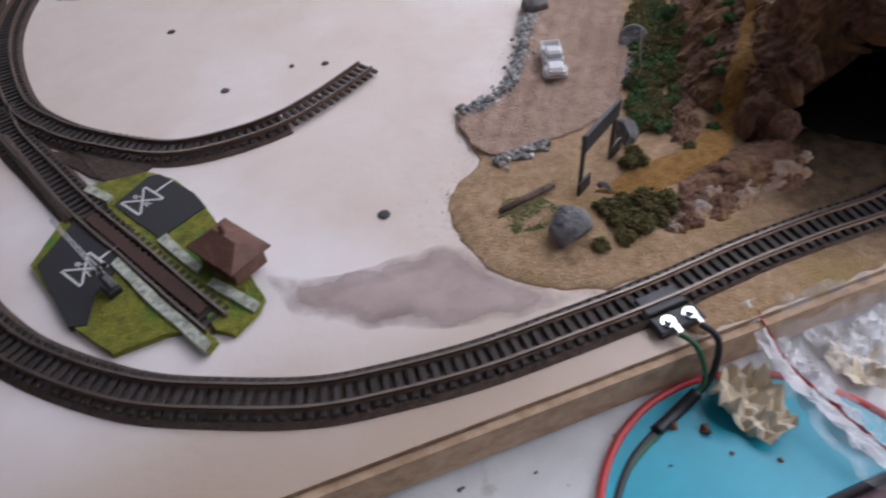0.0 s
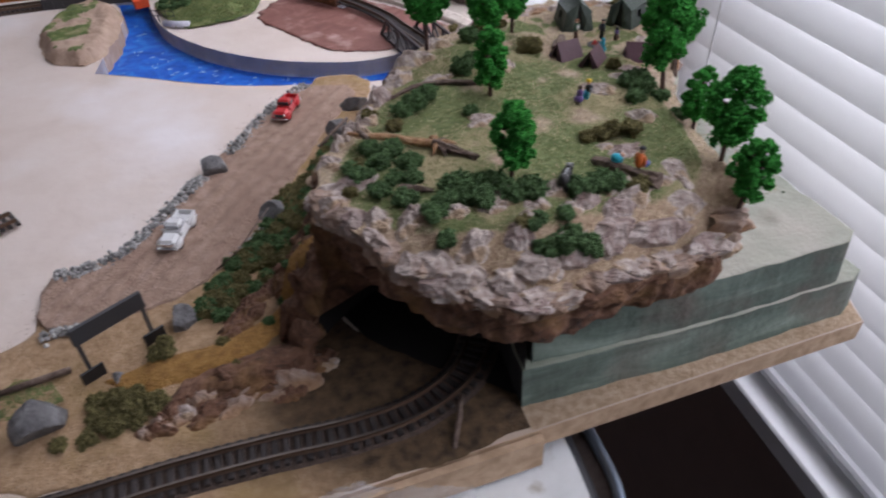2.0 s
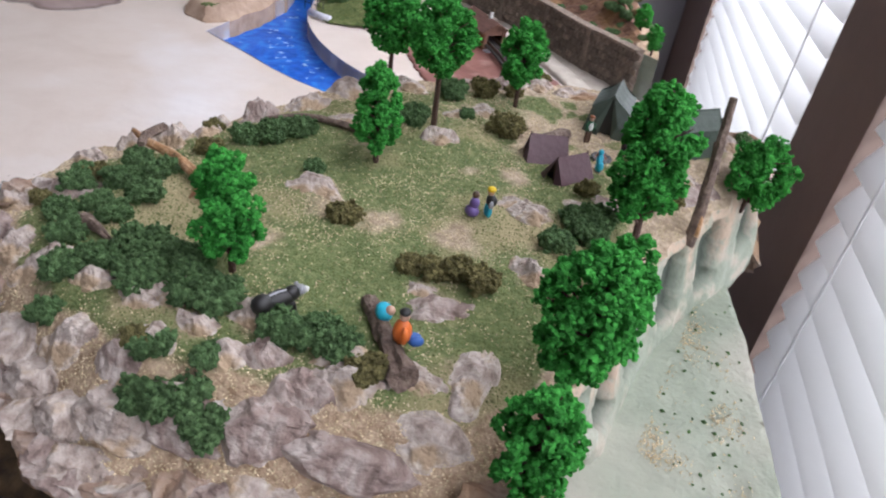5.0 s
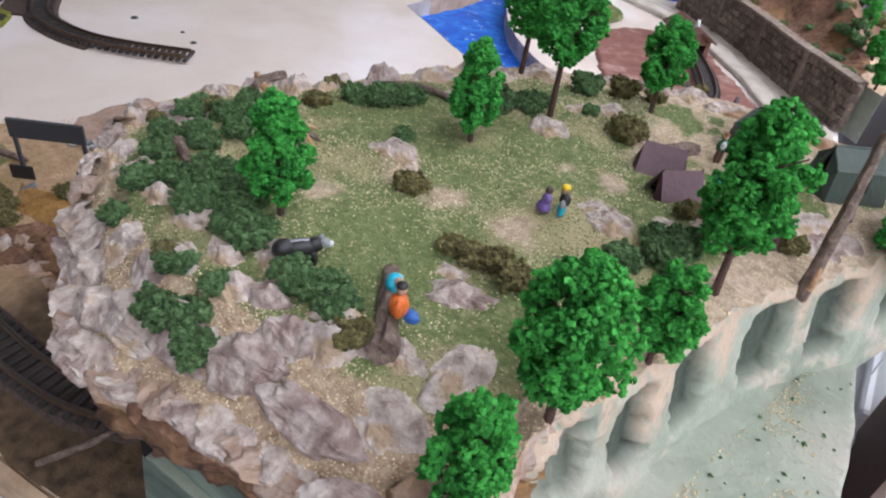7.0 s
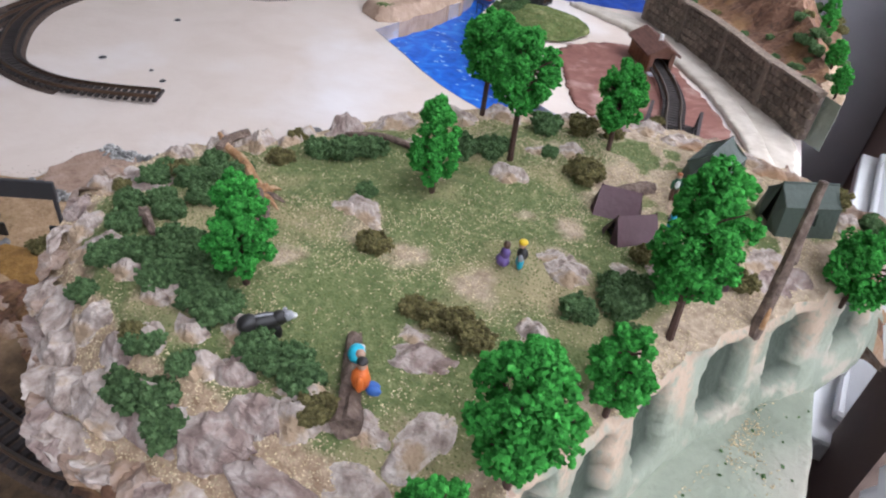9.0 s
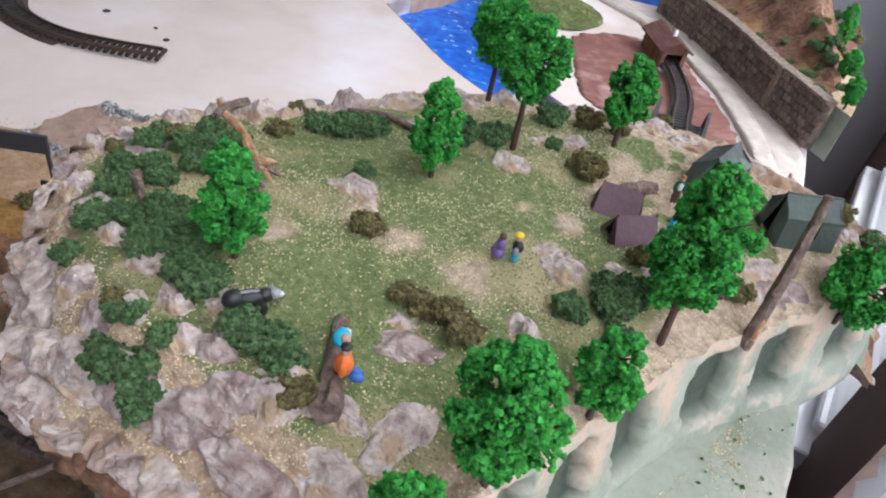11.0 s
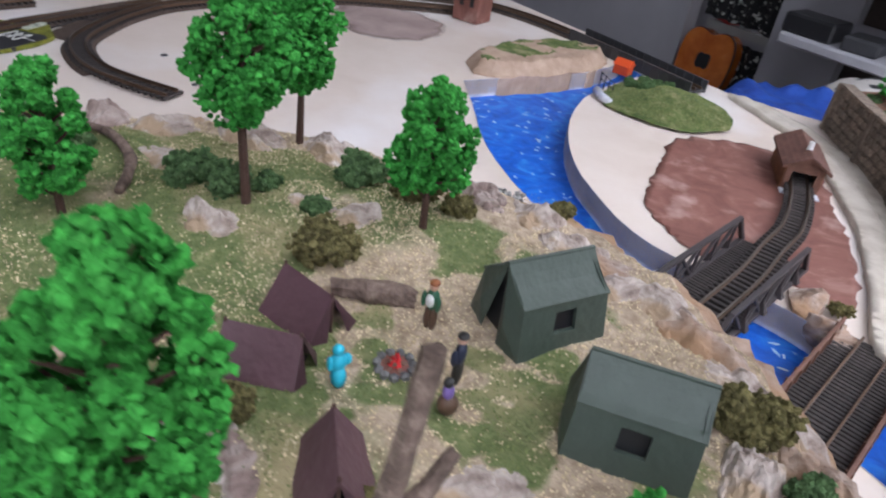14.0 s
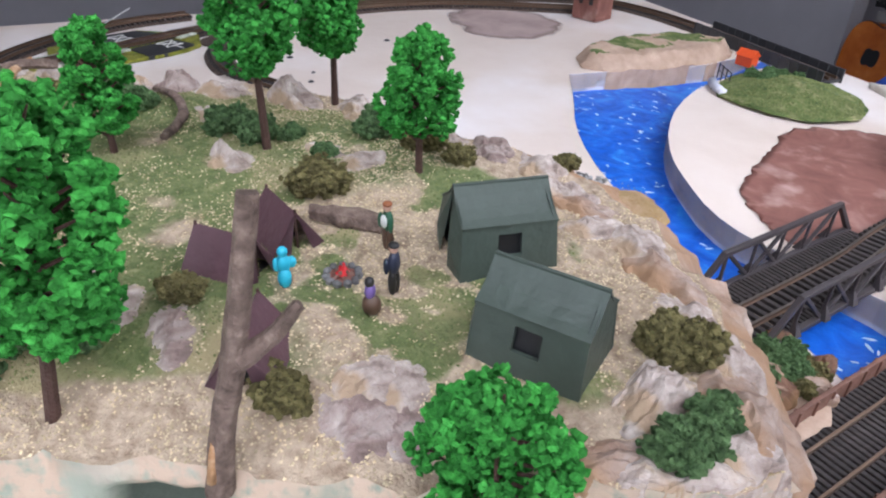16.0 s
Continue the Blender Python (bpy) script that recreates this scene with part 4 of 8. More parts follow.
# window wall: brown paint round two openings
E_X0, E_X1 = 390, 432
for y0, y1, z0, z1 in ((-1500, 1750, -740, -150), (-1500, 1750, 900, 1700), (-1500, -580, -150, 900), (262, 352, -150, 900), (812, 1750, -150, 900)):
    slab("wall_east", (E_X0, y0, z0), (E_X1, y1, z1), M["wallpaint"], "brown painted wall between the windows", "wall")
for num, (y0, y1) in enumerate(((-580, 262), (352, 812)), 1):
    win = tagged(thing(f"window_{num}", (E_X1, (y0 + y1) / 2, -150), "white framed window behind a closed blind", "window"), kind="structure")
    for nm, lo, hi in (("window_sill", (E_X0 - 20, y0 - 12, -158), (E_X1, y1 + 12, -140)), ("window_frame", (E_X1 - 14, y0, -140), (E_X1, y0 + 16, 900)),
                       ("window_frame", (E_X1 - 14, y1 - 16, -140), (E_X1, y1, 900)), ("window_frame", (E_X1 - 14, y0, -140), (E_X1, y1, -112)),
                       ("window_frame", (E_X1 - 14, y0, 880), (E_X1, y1, 900))):
        bm = bmesh.new()
        box(bm, lo, hi, 1.5)
        ob = part(nm, bm, M["frame"], None)
        ob.parent, ob.matrix_parent_inverse = win, win.matrix_world.inverted()
    # blind: curved slats
    blind = thing("window_blind", (E_X0 + 6, (y0 + y1) / 2, -130), "white horizontal blind with closed curved slats", "blind", "window blinds")
    half = (y1 - y0) / 2 - 5
    prof = []
    for k in range(7):
        a = -1 + 2 * k / 6
        prof.append((11.5 * a, 1.6 * (1 - a * a)))
    tilt = radians(62)
    sv, sf = [], []
    for yy in (-half, half):
        for u, w in prof:
            sv.append((-(u * math.cos(tilt)) - w * math.sin(tilt), yy, u * -math.sin(tilt) + w * math.cos(tilt) * -1))
    for k in range(6):
        sf.append([k, k + 1, 8 + k, 7 + k])
    slat = solid("slat", sv, sf, M["blind"], blind, smooth=True)
    for n in range(1, 49):
        ob = new("slat", slat.data)
        ob.parent = blind
        ob.location = (0, 0, (14 + n * 20.5) * MM)
    slat.location = (0, 0, 14 * MM)
    for yy in (-half + 40, 0, half - 40) if num == 1 else (-half + 40, half - 40):
        bm = bmesh.new()
        rod(bm, (-9, yy, 0), (-9, yy, 1010), 0.6, sides=6)
        part("cord", bm, M["blind"], blind)
    bm = bmesh.new()
    box(bm, (-11, -half, -4), (11, half, 4), 2)
    part("bottom_rail", bm, M["blind"], blind)

# the table under the layout
TABLE = [(-330, -64), (150, -66), (180, -58), (194, -38), (197, -10), (197, 60), (-330, 60)]
v, f = sheet(finer(rounded(TABLE, 2), 8), lambda x, y: -21.0, 20, thick=16)
table = thing("work_table", (0, 0, -21), "white topped work table with a rounded metal edge", "table")
solid("tabletop", [(x, y, z + 21) for x, y, z in v], f, M["tabletop"], table)
edge = rounded(TABLE[:6], 2, False)
tube("edge_band", [(x, y, -7) for x, y in edge], 5.5, M["darkgrey"], table, 10)
outer = rounded([(112, -74), (150, -72), (175, -66), (197, -51), (209, -26), (209, 4), (206, 40)], 2, False)
tube("metal_rim", [(x, y, -1.0) for x, y in outer], 2.4, M["rimsteel"], table, 10, label="blue grey metal rim round the rounded corner")
tube("front_band", [(-330, -72, -3.0), (40, -74, -3.0), (112, -75.5, -3.0)], 4.0, M["maroon"], table, 8, label="dark red edge band")
rv, rf = [], []
for (xa, ya), k in zip(outer, range(len(outer))):
    q = min(edge, key=lambda e: math.hypot(e[0] - xa, e[1] - ya))
    rv += [(xa, ya, -2.0), (q[0], q[1], -6.0)]
    if k:
        rf.append([2 * k - 2, 2 * k, 2 * k + 1, 2 * k - 1])
solid("rim_shelf", rv, rf, M["carpet"], table, label="dark brown ledge inside the rim")
for x in (-300, 160):
    bm = bmesh.new()
    rod(bm, (x, -40, -719), (x, -40, -16), 14, sides=16)
    part("leg", bm, M["darkgrey"], table)

# ---- trees, shrubs, rocks and ground cover ----
def tree(x, y, tall, wide, bare=0.22, z=None, seed=1, shape="oval", lean=(0, 0), group="plateau trees", label="bright green foam model tree with a dark brown trunk"):
    """A model tree: tapered trunk, limbs, and a crown of foam clumps with gaps."""
    rng = random.Random(seed)
    z = on_top(x, y) if z is None else z
    root = thing("tree", (x, y, z - 0.5), label, "tree", group, rng.uniform(0, 360))
    # lean: how far the top stands off the foot
    tip_over = Vector((0, 0, 1)).rotation_difference(Vector((lean[0], lean[1], tall))).to_matrix().to_4x4()
    root.matrix_world = Matrix.Translation(root.matrix_world.translation) @ tip_over @ root.matrix_world.to_3x3().to_4x4()
    bm = bmesh.new()
    r0 = 0.5 + tall * 0.013
    pts = [(0, 0, 0), (0.3, 0.1, tall * 0.35), (0.1, -0.2, tall * 0.7), (0, 0, tall * 0.93)]
    for a, b, ra, rb in zip(pts, pts[1:], (r0, r0 * 0.8, r0 * 0.5), (r0 * 0.8, r0 * 0.5, 0.15)):
        rod(bm, a, b, ra, rb, 8)
    clumps = []
    low, high = tall * bare, tall * 0.97
    mid = wide * 0.15
    count = round(16 + (high - low) * wide / 19)
    for i in range(count):
        k = (i + rng.uniform(0.1, 0.9)) / count
        if shape == "round":
            r = wide / 2 * (math.sin(math.pi * (0.10 + 0.82 * k)) ** 0.75)
        else:
            r = wide / 2 * (math.sin(math.pi * (0.2 + 0.72 * k ** 1.1)) ** 0.6)
        h = low + mid * 0.7 + (high - low - mid * 1.5) * k
        a = i * 2.4 + rng.uniform(-0.4, 0.4)
        rr = max(0.0, r - mid * 0.75) * (rng.uniform(0.8, 1.06) if i % 4 else rng.uniform(0.1, 0.5))
        tip = (rr * math.cos(a), rr * math.sin(a), h + rng.uniform(-0.8, 0.8))
        rod(bm, (0, 0, max(low * 0.85, h - tall * 0.11)), tip, 0.3 + tall * 0.003, 0.14, 5)
        if rng.random() < 0.93:
            clumps.append((*tip, mid * rng.uniform(0.75, 1.15) * (1.0 - 0.25 * k)))
    part("trunk", bm, M["trunk"], root)
    spots = []
    for cx, cy, cz, cr in clumps:
        for _ in range(74):
            d = Vector((rng.gauss(0, 1), rng.gauss(0, 1), rng.gauss(0, 1))).normalized()
            q = rng.uniform(0.55, 1.02)
            spots.append((cx + d.x * cr * q, cy + d.y * cr * q, cz + d.z * cr * q, rng.uniform(0.55, 1.0) * (0.5 + tall * 0.0075), 0.85))
    v, f = blobs(spots, 1, 0.6, rng)
    solid("crown", v, f, M["leaf"], root)
    return root


TREES = [(187, 55, 35, 18.5, 0.18, "oval"), (201, 122, 35, 16.5, 0.15, "oval"), (211, 157.5, 50, 24, 0.40, "round"), (186, 182, 44, 25, 0.33, "round"),
         (236, 189, 36, 20, 0.26, "oval"), (284.5, 111, 54, 24, 0.24, "oval"), (264, 19, 31, 18, 0.15, "oval"), (270, 42, 42, 23.5, 0.18, "round"),
         (279.5, 76, 30, 16, 0.16, "oval"), (324, 165, 32, 24, 0.14, "oval")]
LEANS = {5: (-3, 8), 6: (3, 1), 9: (2, -1)}
for n, (x, y, h, w, b, s) in enumerate(TREES):
    tree(x, y, h, w, b, z=71.5 if x > 320 else None, seed=40 + n, shape=s, lean=LEANS.get(n, (0, 0)))


def shrub(x, y, r, green=True, z=None, seed=0, squash=0.9, group="plateau shrubs"):
    """A low clump of foam foliage."""
    rng = random.Random(seed * 31 + round(x * 7 + y))
    z = on_top(x, y) if z is None else z
    spots = []
    for k in range(round(3 + r * 1.5)):
        a, o = k * 2.4 + rng.uniform(-0.5, 0.5), r * 0.72 * math.sqrt((k + 0.4) / (3 + r * 1.5))
        cx, cy, cr = o * math.cos(a), o * math.sin(a), r * rng.uniform(0.30, 0.46)
        cz = squash * r * rng.uniform(0.35, 0.85) * (1 - 0.45 * (o / r) ** 2)
        for _ in range(round(16 + cr * cr * 13)):
            d = Vector((rng.gauss(0, 1), rng.gauss(0, 1), rng.gauss(0, 0.9) + 0.15)).normalized()
            q = cr * (rng.uniform(0.6, 1.08) if rng.random() < 0.86 else rng.uniform(1.08, 1.4))
            spots.append((cx + d.x * q, cy + d.y * q, max(0.2, cz + d.z * q), rng.uniform(0.42, 0.85), 0.9))
        for _ in range(6):
            h = rng.uniform(0, cz)
            spots.append((cx + rng.uniform(-0.6, 0.6) * cr, cy + rng.uniform(-0.6, 0.6) * cr, h, rng.uniform(0.6, 1.0), 0.9))
    v, f = blobs(spots, 1, 0.6, rng)
    ob = solid("shrub", v, f, M["shrub" if green else "olive"])
    ob.location = Vector((x, y, z)) * MM
    return tagged(ob, "dark green foam shrub clump on the ground" if green else "olive brown foam shrub clump on the ground", "shrub", group)


GREEN = [(151, 74, 5), (164, 54, 6), (158, 46, 5), (152, 40, 5), (171, 43, 6), (180, 47, 6), (190, 42, 6), (207, 38, 5.5), (215, 39, 6), (222, 37, 5), (187, 17, 5), (195, 18, 6.5),
         (202, 16, 5.5), (185, 25, 4), (197, 26, 3.5), (165, 123, 6), (159, 118, 5), (172, 129, 5.5), (203, 157, 5.5), (196, 150, 6), (211, 186, 6), (187, 107, 3.5), (270, 106, 6), (273, 115, 5.5),
         (262, 97, 5), (279, 86, 4.5), (132, 73, 4.5), (154, 31, 4), (136, 60, 4.5), (143, 66, 4), (271, 117, 5), (325.5, 201, 4.2), (328, 196, 4), (329, 190, 4.6), (205, 165, 3), (221, 170, 3), (144, 52, 4.5), (172, 54, 5), (140, 79, 5), (146, 85, 5), (138, 91, 4.5), (150, 63, 4.5), (148, 92, 4), (178, 53, 4.5), (129, 79, 4), (167, 46, 5), (184, 41, 4.5), (276, 100, 4.5), (266, 112, 4.5)]
OLIVE = [(152, 106, 4), (237, 164, 6.5), (204, 87, 5), (222, 196, 5.5), (240, 74, 5), (233, 73, 4), (227, 73, 3.5), (246, 71, 5), (229, 33, 4.5), (268, 132, 4), (131, 81, 3.5), (144, 124, 3.5),
         (233, 201, 4), (310.5, 206, 6.5), (296, 143.5, 4.5), (243, 226, 3.5), (181, 26, 3), (126, 66, 3)]
for n, (x, y, r) in enumerate(GREEN):
    shrub(x, y, r, True, seed=n)
for n, (x, y, r) in enumerate(OLIVE):
    shrub(x, y, r, False, seed=100 + n)
# on the road-side slope and its foot
rngs = random.Random(61)
for n in range(170):
    k = rngs.random() ** 0.9
    o = rngs.uniform(-4, 20) * (0.5 + 0.5 * math.sin(math.pi * min(1, k * 1.15)))
    x, y = 52 + 84 * k + o * 0.84, 100 + 138 * k - o * 0.54
    shrub(x, y, rngs.uniform(3.4, 6.0), rngs.random() < 0.35, z=max(on_top(x, y), ground(x, y)) - 0.6, seed=200 + n, group="slope shrubs", squash=1.0)
for n, (x, y, r) in enumerate([(36, 80, 6.5), (10, 60, 5), (18, 58, 6), (26, 55, 6.5), (34, 52, 5.5), (12, 50, 5.5), (18, 46, 6), (26, 47, 5.5), (-2, 42, 3.6), (8, 41, 4), (62, 76, 3.5), (68, 60, 3)]):
    shrub(x, y, r, False, z=ground(x, y) - 0.5, seed=240 + n, group="roadside shrubs")


def rock(x, y, size, material="paleRock", z=None, seed=0, squash=(1, 1, 0.7), turn=None, sink=0.25, group="plateau rocks", label="", cuts=7, level=4, rough=1.0):
    """A boulder with broken facets."""
    rng = random.Random(seed * 17 + 3)
    base, tris = ico(level)
    planes = []
    for _ in range(cuts + 5):
        n = Vector((rng.gauss(0, 1), rng.gauss(0, 1), rng.gauss(0, 0.8))).normalized()
        planes.append((n, rng.uniform(0.40, 0.80)))
    v = []
    for p in base:
        q = p.copy()
        for n, d in planes:
            over = q.dot(n) - d
            if over > 0:
                q -= n * over
        crag = 1 - abs(noise.fractal(q * 1.9 + Vector((seed * 1.7, 2, 0)), 1, 2, 3))
        fine = 1 - 2 * abs(noise.fractal(q * 5.5 + Vector((5, seed * 2.1, 1)), 1, 2, 3))
        q *= size * (1.28 + rough * (0.16 * (crag - 0.7) + 0.035 * fine))
        v.append((q.x * squash[0], q.y * squash[1], q.z * squash[2]))
    ob = solid("rock", v, tris, M[material])
    z = on_top(x, y) if z is None else z
    ob.matrix_world = pose(x * MM, y * MM, (z + size * squash[2] * (0.6 - sink)) * MM, 0, 0, rng.uniform(0, 360) if turn is None else turn)
    names = {"mauveRock": "mauve brown plaster rock slab", "paleRock": "pale pink and white plaster rock outcrop", "greyRock": "dark grey broken boulder beside the dirt road", "rock": "brown and grey plaster rock", "cliff": "rust brown plaster rock"}
    return tagged(ob, label or names[material], "rock", group)


def crags(rng, tall, count, steep=(0.9, 2.4), tilt=0.55, reach=(0.34, 0.66)):
    """Broken blocks as planes over a unit disc; gives the height at a place, below zero outside them."""
    blocks = []
    for k in range(count):
        a, o = rng.uniform(0, 6.28), 0.0 if k == 0 else rng.uniform(0.3, 0.6)
        share = 1.0 if k == 0 else rng.uniform(0.5, 0.95)
        sides, turn = rng.randint(4, 6), rng.uniform(0, 6.28)
        walls = []
        for q in range(sides):
            b = turn + 6.28 * (q + rng.uniform(-0.3, 0.3)) / sides
            walls.append((math.cos(b), math.sin(b), rng.uniform(*reach) * (1.25 if k == 0 else 0.8), tall * rng.uniform(*steep)))
        blocks.append((o * math.cos(a), o * math.sin(a), tall * share, tall * rng.uniform(-tilt, tilt), tall * rng.uniform(-tilt, tilt), walls))

    def height(x, y):
        best = -1e9
        for cx, cy, top_z, gx, gy, walls in blocks:
            px, py = x - cx, y - cy
            best = max(best, min([top_z + gx * px + gy * py] + [w * (d - (nx * px + ny * py)) for nx, ny, d, w in walls]))
        return best
    return height


ROCK_WORDS = {"mauveRock": "mauve brown plaster rock slab", "paleRock": "pale pink and white plaster rock outcrop", "rock": "brown and grey plaster rock", "cliff": "rust brown plaster rock"}


def disc(rings, sides):
    """Places and faces of a flat unit disc."""
    spots = [(0.0, 0.0)] + [((r / rings) * math.cos(6.2832 * (k + 0.5 * (r % 2)) / sides), (r / rings) * math.sin(6.2832 * (k + 0.5 * (r % 2)) / sides)) for r in range(1, rings + 1) for k in range(sides)]
    faces = [[0, 1 + k, 1 + (k + 1) % sides] for k in range(sides)]
    for r in range(1, rings):
        a, b = 1 + (r - 1) * sides, 1 + r * sides
        for k in range(sides):
            j = (k + 1) % sides
            if r % 2:
                faces += [[a + k, b + k, b + j], [a + k, b + j, a + j]]
            else:
                faces += [[a + k, b + k, a + j], [b + k, b + j, a + j]]
    return spots, faces


DISC = disc(17, 44)


def outcrop_rock(x, y, size, material="paleRock", wide=1.3, tall=0.6, seed=0, turn=0.0, group="plateau rocks", label="", count=3):
    """A broken outcrop that grows out of the ground, its foot following the slope."""
    rng = random.Random(seed * 19 + 7)
    height = crags(rng, size * tall, count)
    spots, faces = DISC
    ca, sa = math.cos(math.radians(turn)), math.sin(math.radians(turn))
    z0 = max(on_top(x, y), ground(x, y) if x < 110 else 0)
    v = []
    for u, w in spots:
        bend = 0.16 * noise.fractal(Vector((u * 2.2, w * 2.2, seed * 1.3)), 1, 2, 3)
        h = height(u + bend, w - bend)
        crag = 1 - 2 * abs(noise.fractal(Vector((u * 2.6 + seed, w * 2.6, 3.0)), 1, 2, 4))
        fine = noise.fractal(Vector((u * 7, w * 7 + seed, 1.0)), 1, 2, 3)
        h += size * tall * (0.11 * (crag - 0.5) + 0.035 * fine)
        px, py = u * size * wide * 1.25, w * size * 1.25
        gx, gy = x + ca * px - sa * py, y + sa * px + ca * py
        gz = max(on_top(gx, gy), ground(gx, gy) if gx < 110 else 0)
        gz = z0 + max(-size * 1.1, min(size * 0.8, gz - z0))
        rim_k = smooth_step(1.0, 0.82, math.hypot(u, w))
        v.append((gx - x, gy - y, gz - z0 + max(-1.4, h) * rim_k - 1.6 * (1 - rim_k)))
    ob = solid("rock", v, faces, M[material])
    ob.location = Vector((x, y, z0)) * MM
    return tagged(ob, label or ROCK_WORDS[material], "rock", group)


def face_slab(x, y, z, wide, tall, turn, lean, material, seed, deep=3.4, group="front lip rocks", label="", count=2, flat=False):
    """A broken slab set into the cliff: its face looks outward along turn, leaning back by lean degrees."""
    rng = random.Random(seed * 23 + 5)
    height = crags(rng, deep, count, (2.6, 4.5), 0.22, (0.5, 0.66)) if flat else crags(rng, deep, count, (1.6, 3.6))
    spots, faces = DISC
    v = []
    for u, w in spots:
        bend = 0.14 * noise.fractal(Vector((u * 2.0, w * 2.0, seed * 1.7)), 1, 2, 3)
        h = height(u + bend, w - bend)
        crag = 1 - 2 * abs(noise.fractal(Vector((u * 2.4 + seed, w * 2.4, 6.0)), 1, 2, 4))
        h += deep * (0.09 * (crag - 0.5) + 0.03 * noise.fractal(Vector((u * 8, w * 8 + seed, 2.0)), 1, 2, 3))
        v.append((u * wide * 0.68, w * tall * 0.68, max(-deep * 1.1, h) - deep * 0.2))
    ob = solid("rock", v, faces, M[material])
    ob.matrix_world = pose(x * MM, y * MM, z * MM, 0, 0, turn + 90) @ Matrix.Rotation(math.radians(90 - lean), 4, "X")
    return tagged(ob, label or "pale pink and grey plaster rock slab on the cliff's lip", "rock", group)


# outcrops on the plateau: place, size, how long, how tall
ROCKS = [(193, 99, 5.5, 1.5, 0.6), (187, 97, 3.4, 1.4, 0.6), (216, 148, 5, 1.3, 0.8), (253, 113, 6, 1.4, 0.5), (247, 117, 4, 1.4, 0.5), (237, 61, 5.5, 1.6, 0.5), (232, 66, 3.5, 1.4, 0.4), (257, 82, 5, 1.4, 0.6),
         (250, 41, 5.5, 1.9, 0.38), (246, 25, 4.5, 1.9, 0.4), (226, 31, 7, 1.4, 0.75), (219, 25, 5, 1.5, 0.7), (199, 41, 5.5, 1.3, 0.8), (190, 35, 4, 1.3, 0.7), (180, 43, 5.5, 1.3, 0.85), (173, 38, 4, 1.3, 0.8), (184, 27, 4, 1.2, 0.8), (177, 23, 5, 1.3, 0.9),
         (159, 41, 4.5, 1.3, 0.8), (148, 44, 5, 1.3, 0.8), (142, 42, 4.5, 1.3, 0.8), (150, 24, 5.5, 1.4, 0.5), (163, 26, 5, 1.4, 0.6), (126, 73, 8, 1.4, 0.3), (119, 104, 6.5, 1.5, 1.0), (126, 108, 6.5, 1.4, 1.0), (120, 90, 5.5, 1.4, 0.6), (134, 113, 6.5, 1.6, 0.8),
         (143, 124, 6.5, 1.6, 0.8), (152, 140, 6.5, 1.6, 0.8), (164, 155, 7, 1.7, 0.75), (182, 148, 5, 1.7, 0.5), (176, 172, 7, 1.7, 0.7), (192, 188, 6.5, 1.7, 0.7), (200, 29, 4, 1.3, 0.7), (208, 31, 4.5, 1.4, 0.8), (240, 36, 4, 1.5, 0.5),
         (226, 178, 5, 1.6, 0.5), (217, 171, 4, 1.5, 0.5), (268, 122, 4.5, 1.5, 0.35), (214, 206, 5.5, 1.5, 0.5), (228, 212, 6, 1.5, 0.5), (241, 220, 6, 1.5, 0.5), (256, 218, 6, 1.4, 0.55), (118, 64, 5, 1.4, 0.7), (132, 48, 5, 1.4, 0.7), (168, 51, 3.5, 1.3, 0.7), (276, 130, 4.5, 1.6, 0.28)]
for n, (x, y, s, w, t) in enumerate(ROCKS):
    rng = random.Random(700 + n)
    outcrop_rock(x, y, s, ("paleRock", "paleRock", "paleRock", "paleRock", "paleRock", "mauveRock")[n % 6], w, t * 1.2, seed=n, turn=rng.uniform(-35, 35) + (90 if y > 90 and x < 170 else 0) + (110 if (x, y) == (250, 41) else 0), count=4 if x > 235 else 2 + n % 3)
# the flock is thin round the rocks
for q, d in zip(top.data.vertices, sandy.data):
    x, y = q.co.x / MM + 215, q.co.y / MM + 100
    near = max(math.exp(-((x - rx) ** 2 + (y - ry) ** 2) / (s * 1.7) ** 2) for rx, ry, s, w, t in ROCKS)
    d.value = max(d.value, 0.5 * near)
# low outcrop sunk in the sand beside the camp, one long upright slab, and pale rocks on the bridge-side rim
for n, (x, y, s, t) in enumerate([(303, 153, 5.5, 20), (298, 157, 4.2, 70), (308, 158, 4.6, 10), (302, 161, 3.8, -30)]):
    outcrop_rock(x, y, s, "mauveRock" if n % 2 == 0 else "paleRock", 1.4, 0.3, seed=430 + n, turn=t, label="weathered grey rock outcrop sunk in the sand", count=4)
outcrop_rock(318, 195.5, 4.4, "paleRock", 2.3, 0.95, seed=441, turn=114, label="long pale plaster rock slab standing in the sand", count=2)
for n, (x, y, s, t) in enumerate([(263, 219, 6, 30), (272, 214, 5, 80), (281, 219, 6.5, -10), (292, 219, 6.5, 10), (303, 215, 5.5, 0), (316, 212, 6, -30), (325, 206, 6.5, -40), (332, 199, 6.5, -60), (333, 189, 6, 70), (327, 180, 5, 70)]):
    outcrop_rock(x, y, s, "paleRock" if n % 3 else "rock", 1.5, 0.5, seed=450 + n, turn=t, group="rim rocks", label="pale pink and white plaster rock on the rim", count=4)
# large slabs behind the sandy front ledge
for n, (x, y, wide, tall, t, m) in enumerate([(145, 27, 17, 12, 225, "paleRock"), (156, 19, 16, 12, 232, "paleRock"), (169, 12, 13, 11, 240, "paleRock"), (181, 13, 17, 11, 258, "paleRock"), (196, 15.5, 20, 13, 268, "mauveRock"), (212, 18, 18, 13, 272, "mauveRock"), (230, 17.5, 26, 10, 274, "mauveRock")]):
    face_slab(x, y, on_top(x, y) + 0.6, wide, tall, t, 36, m, 70 + n, 3.6, label="large mauve and white plaster slab above the sandy ledge", count=1, flat=True)
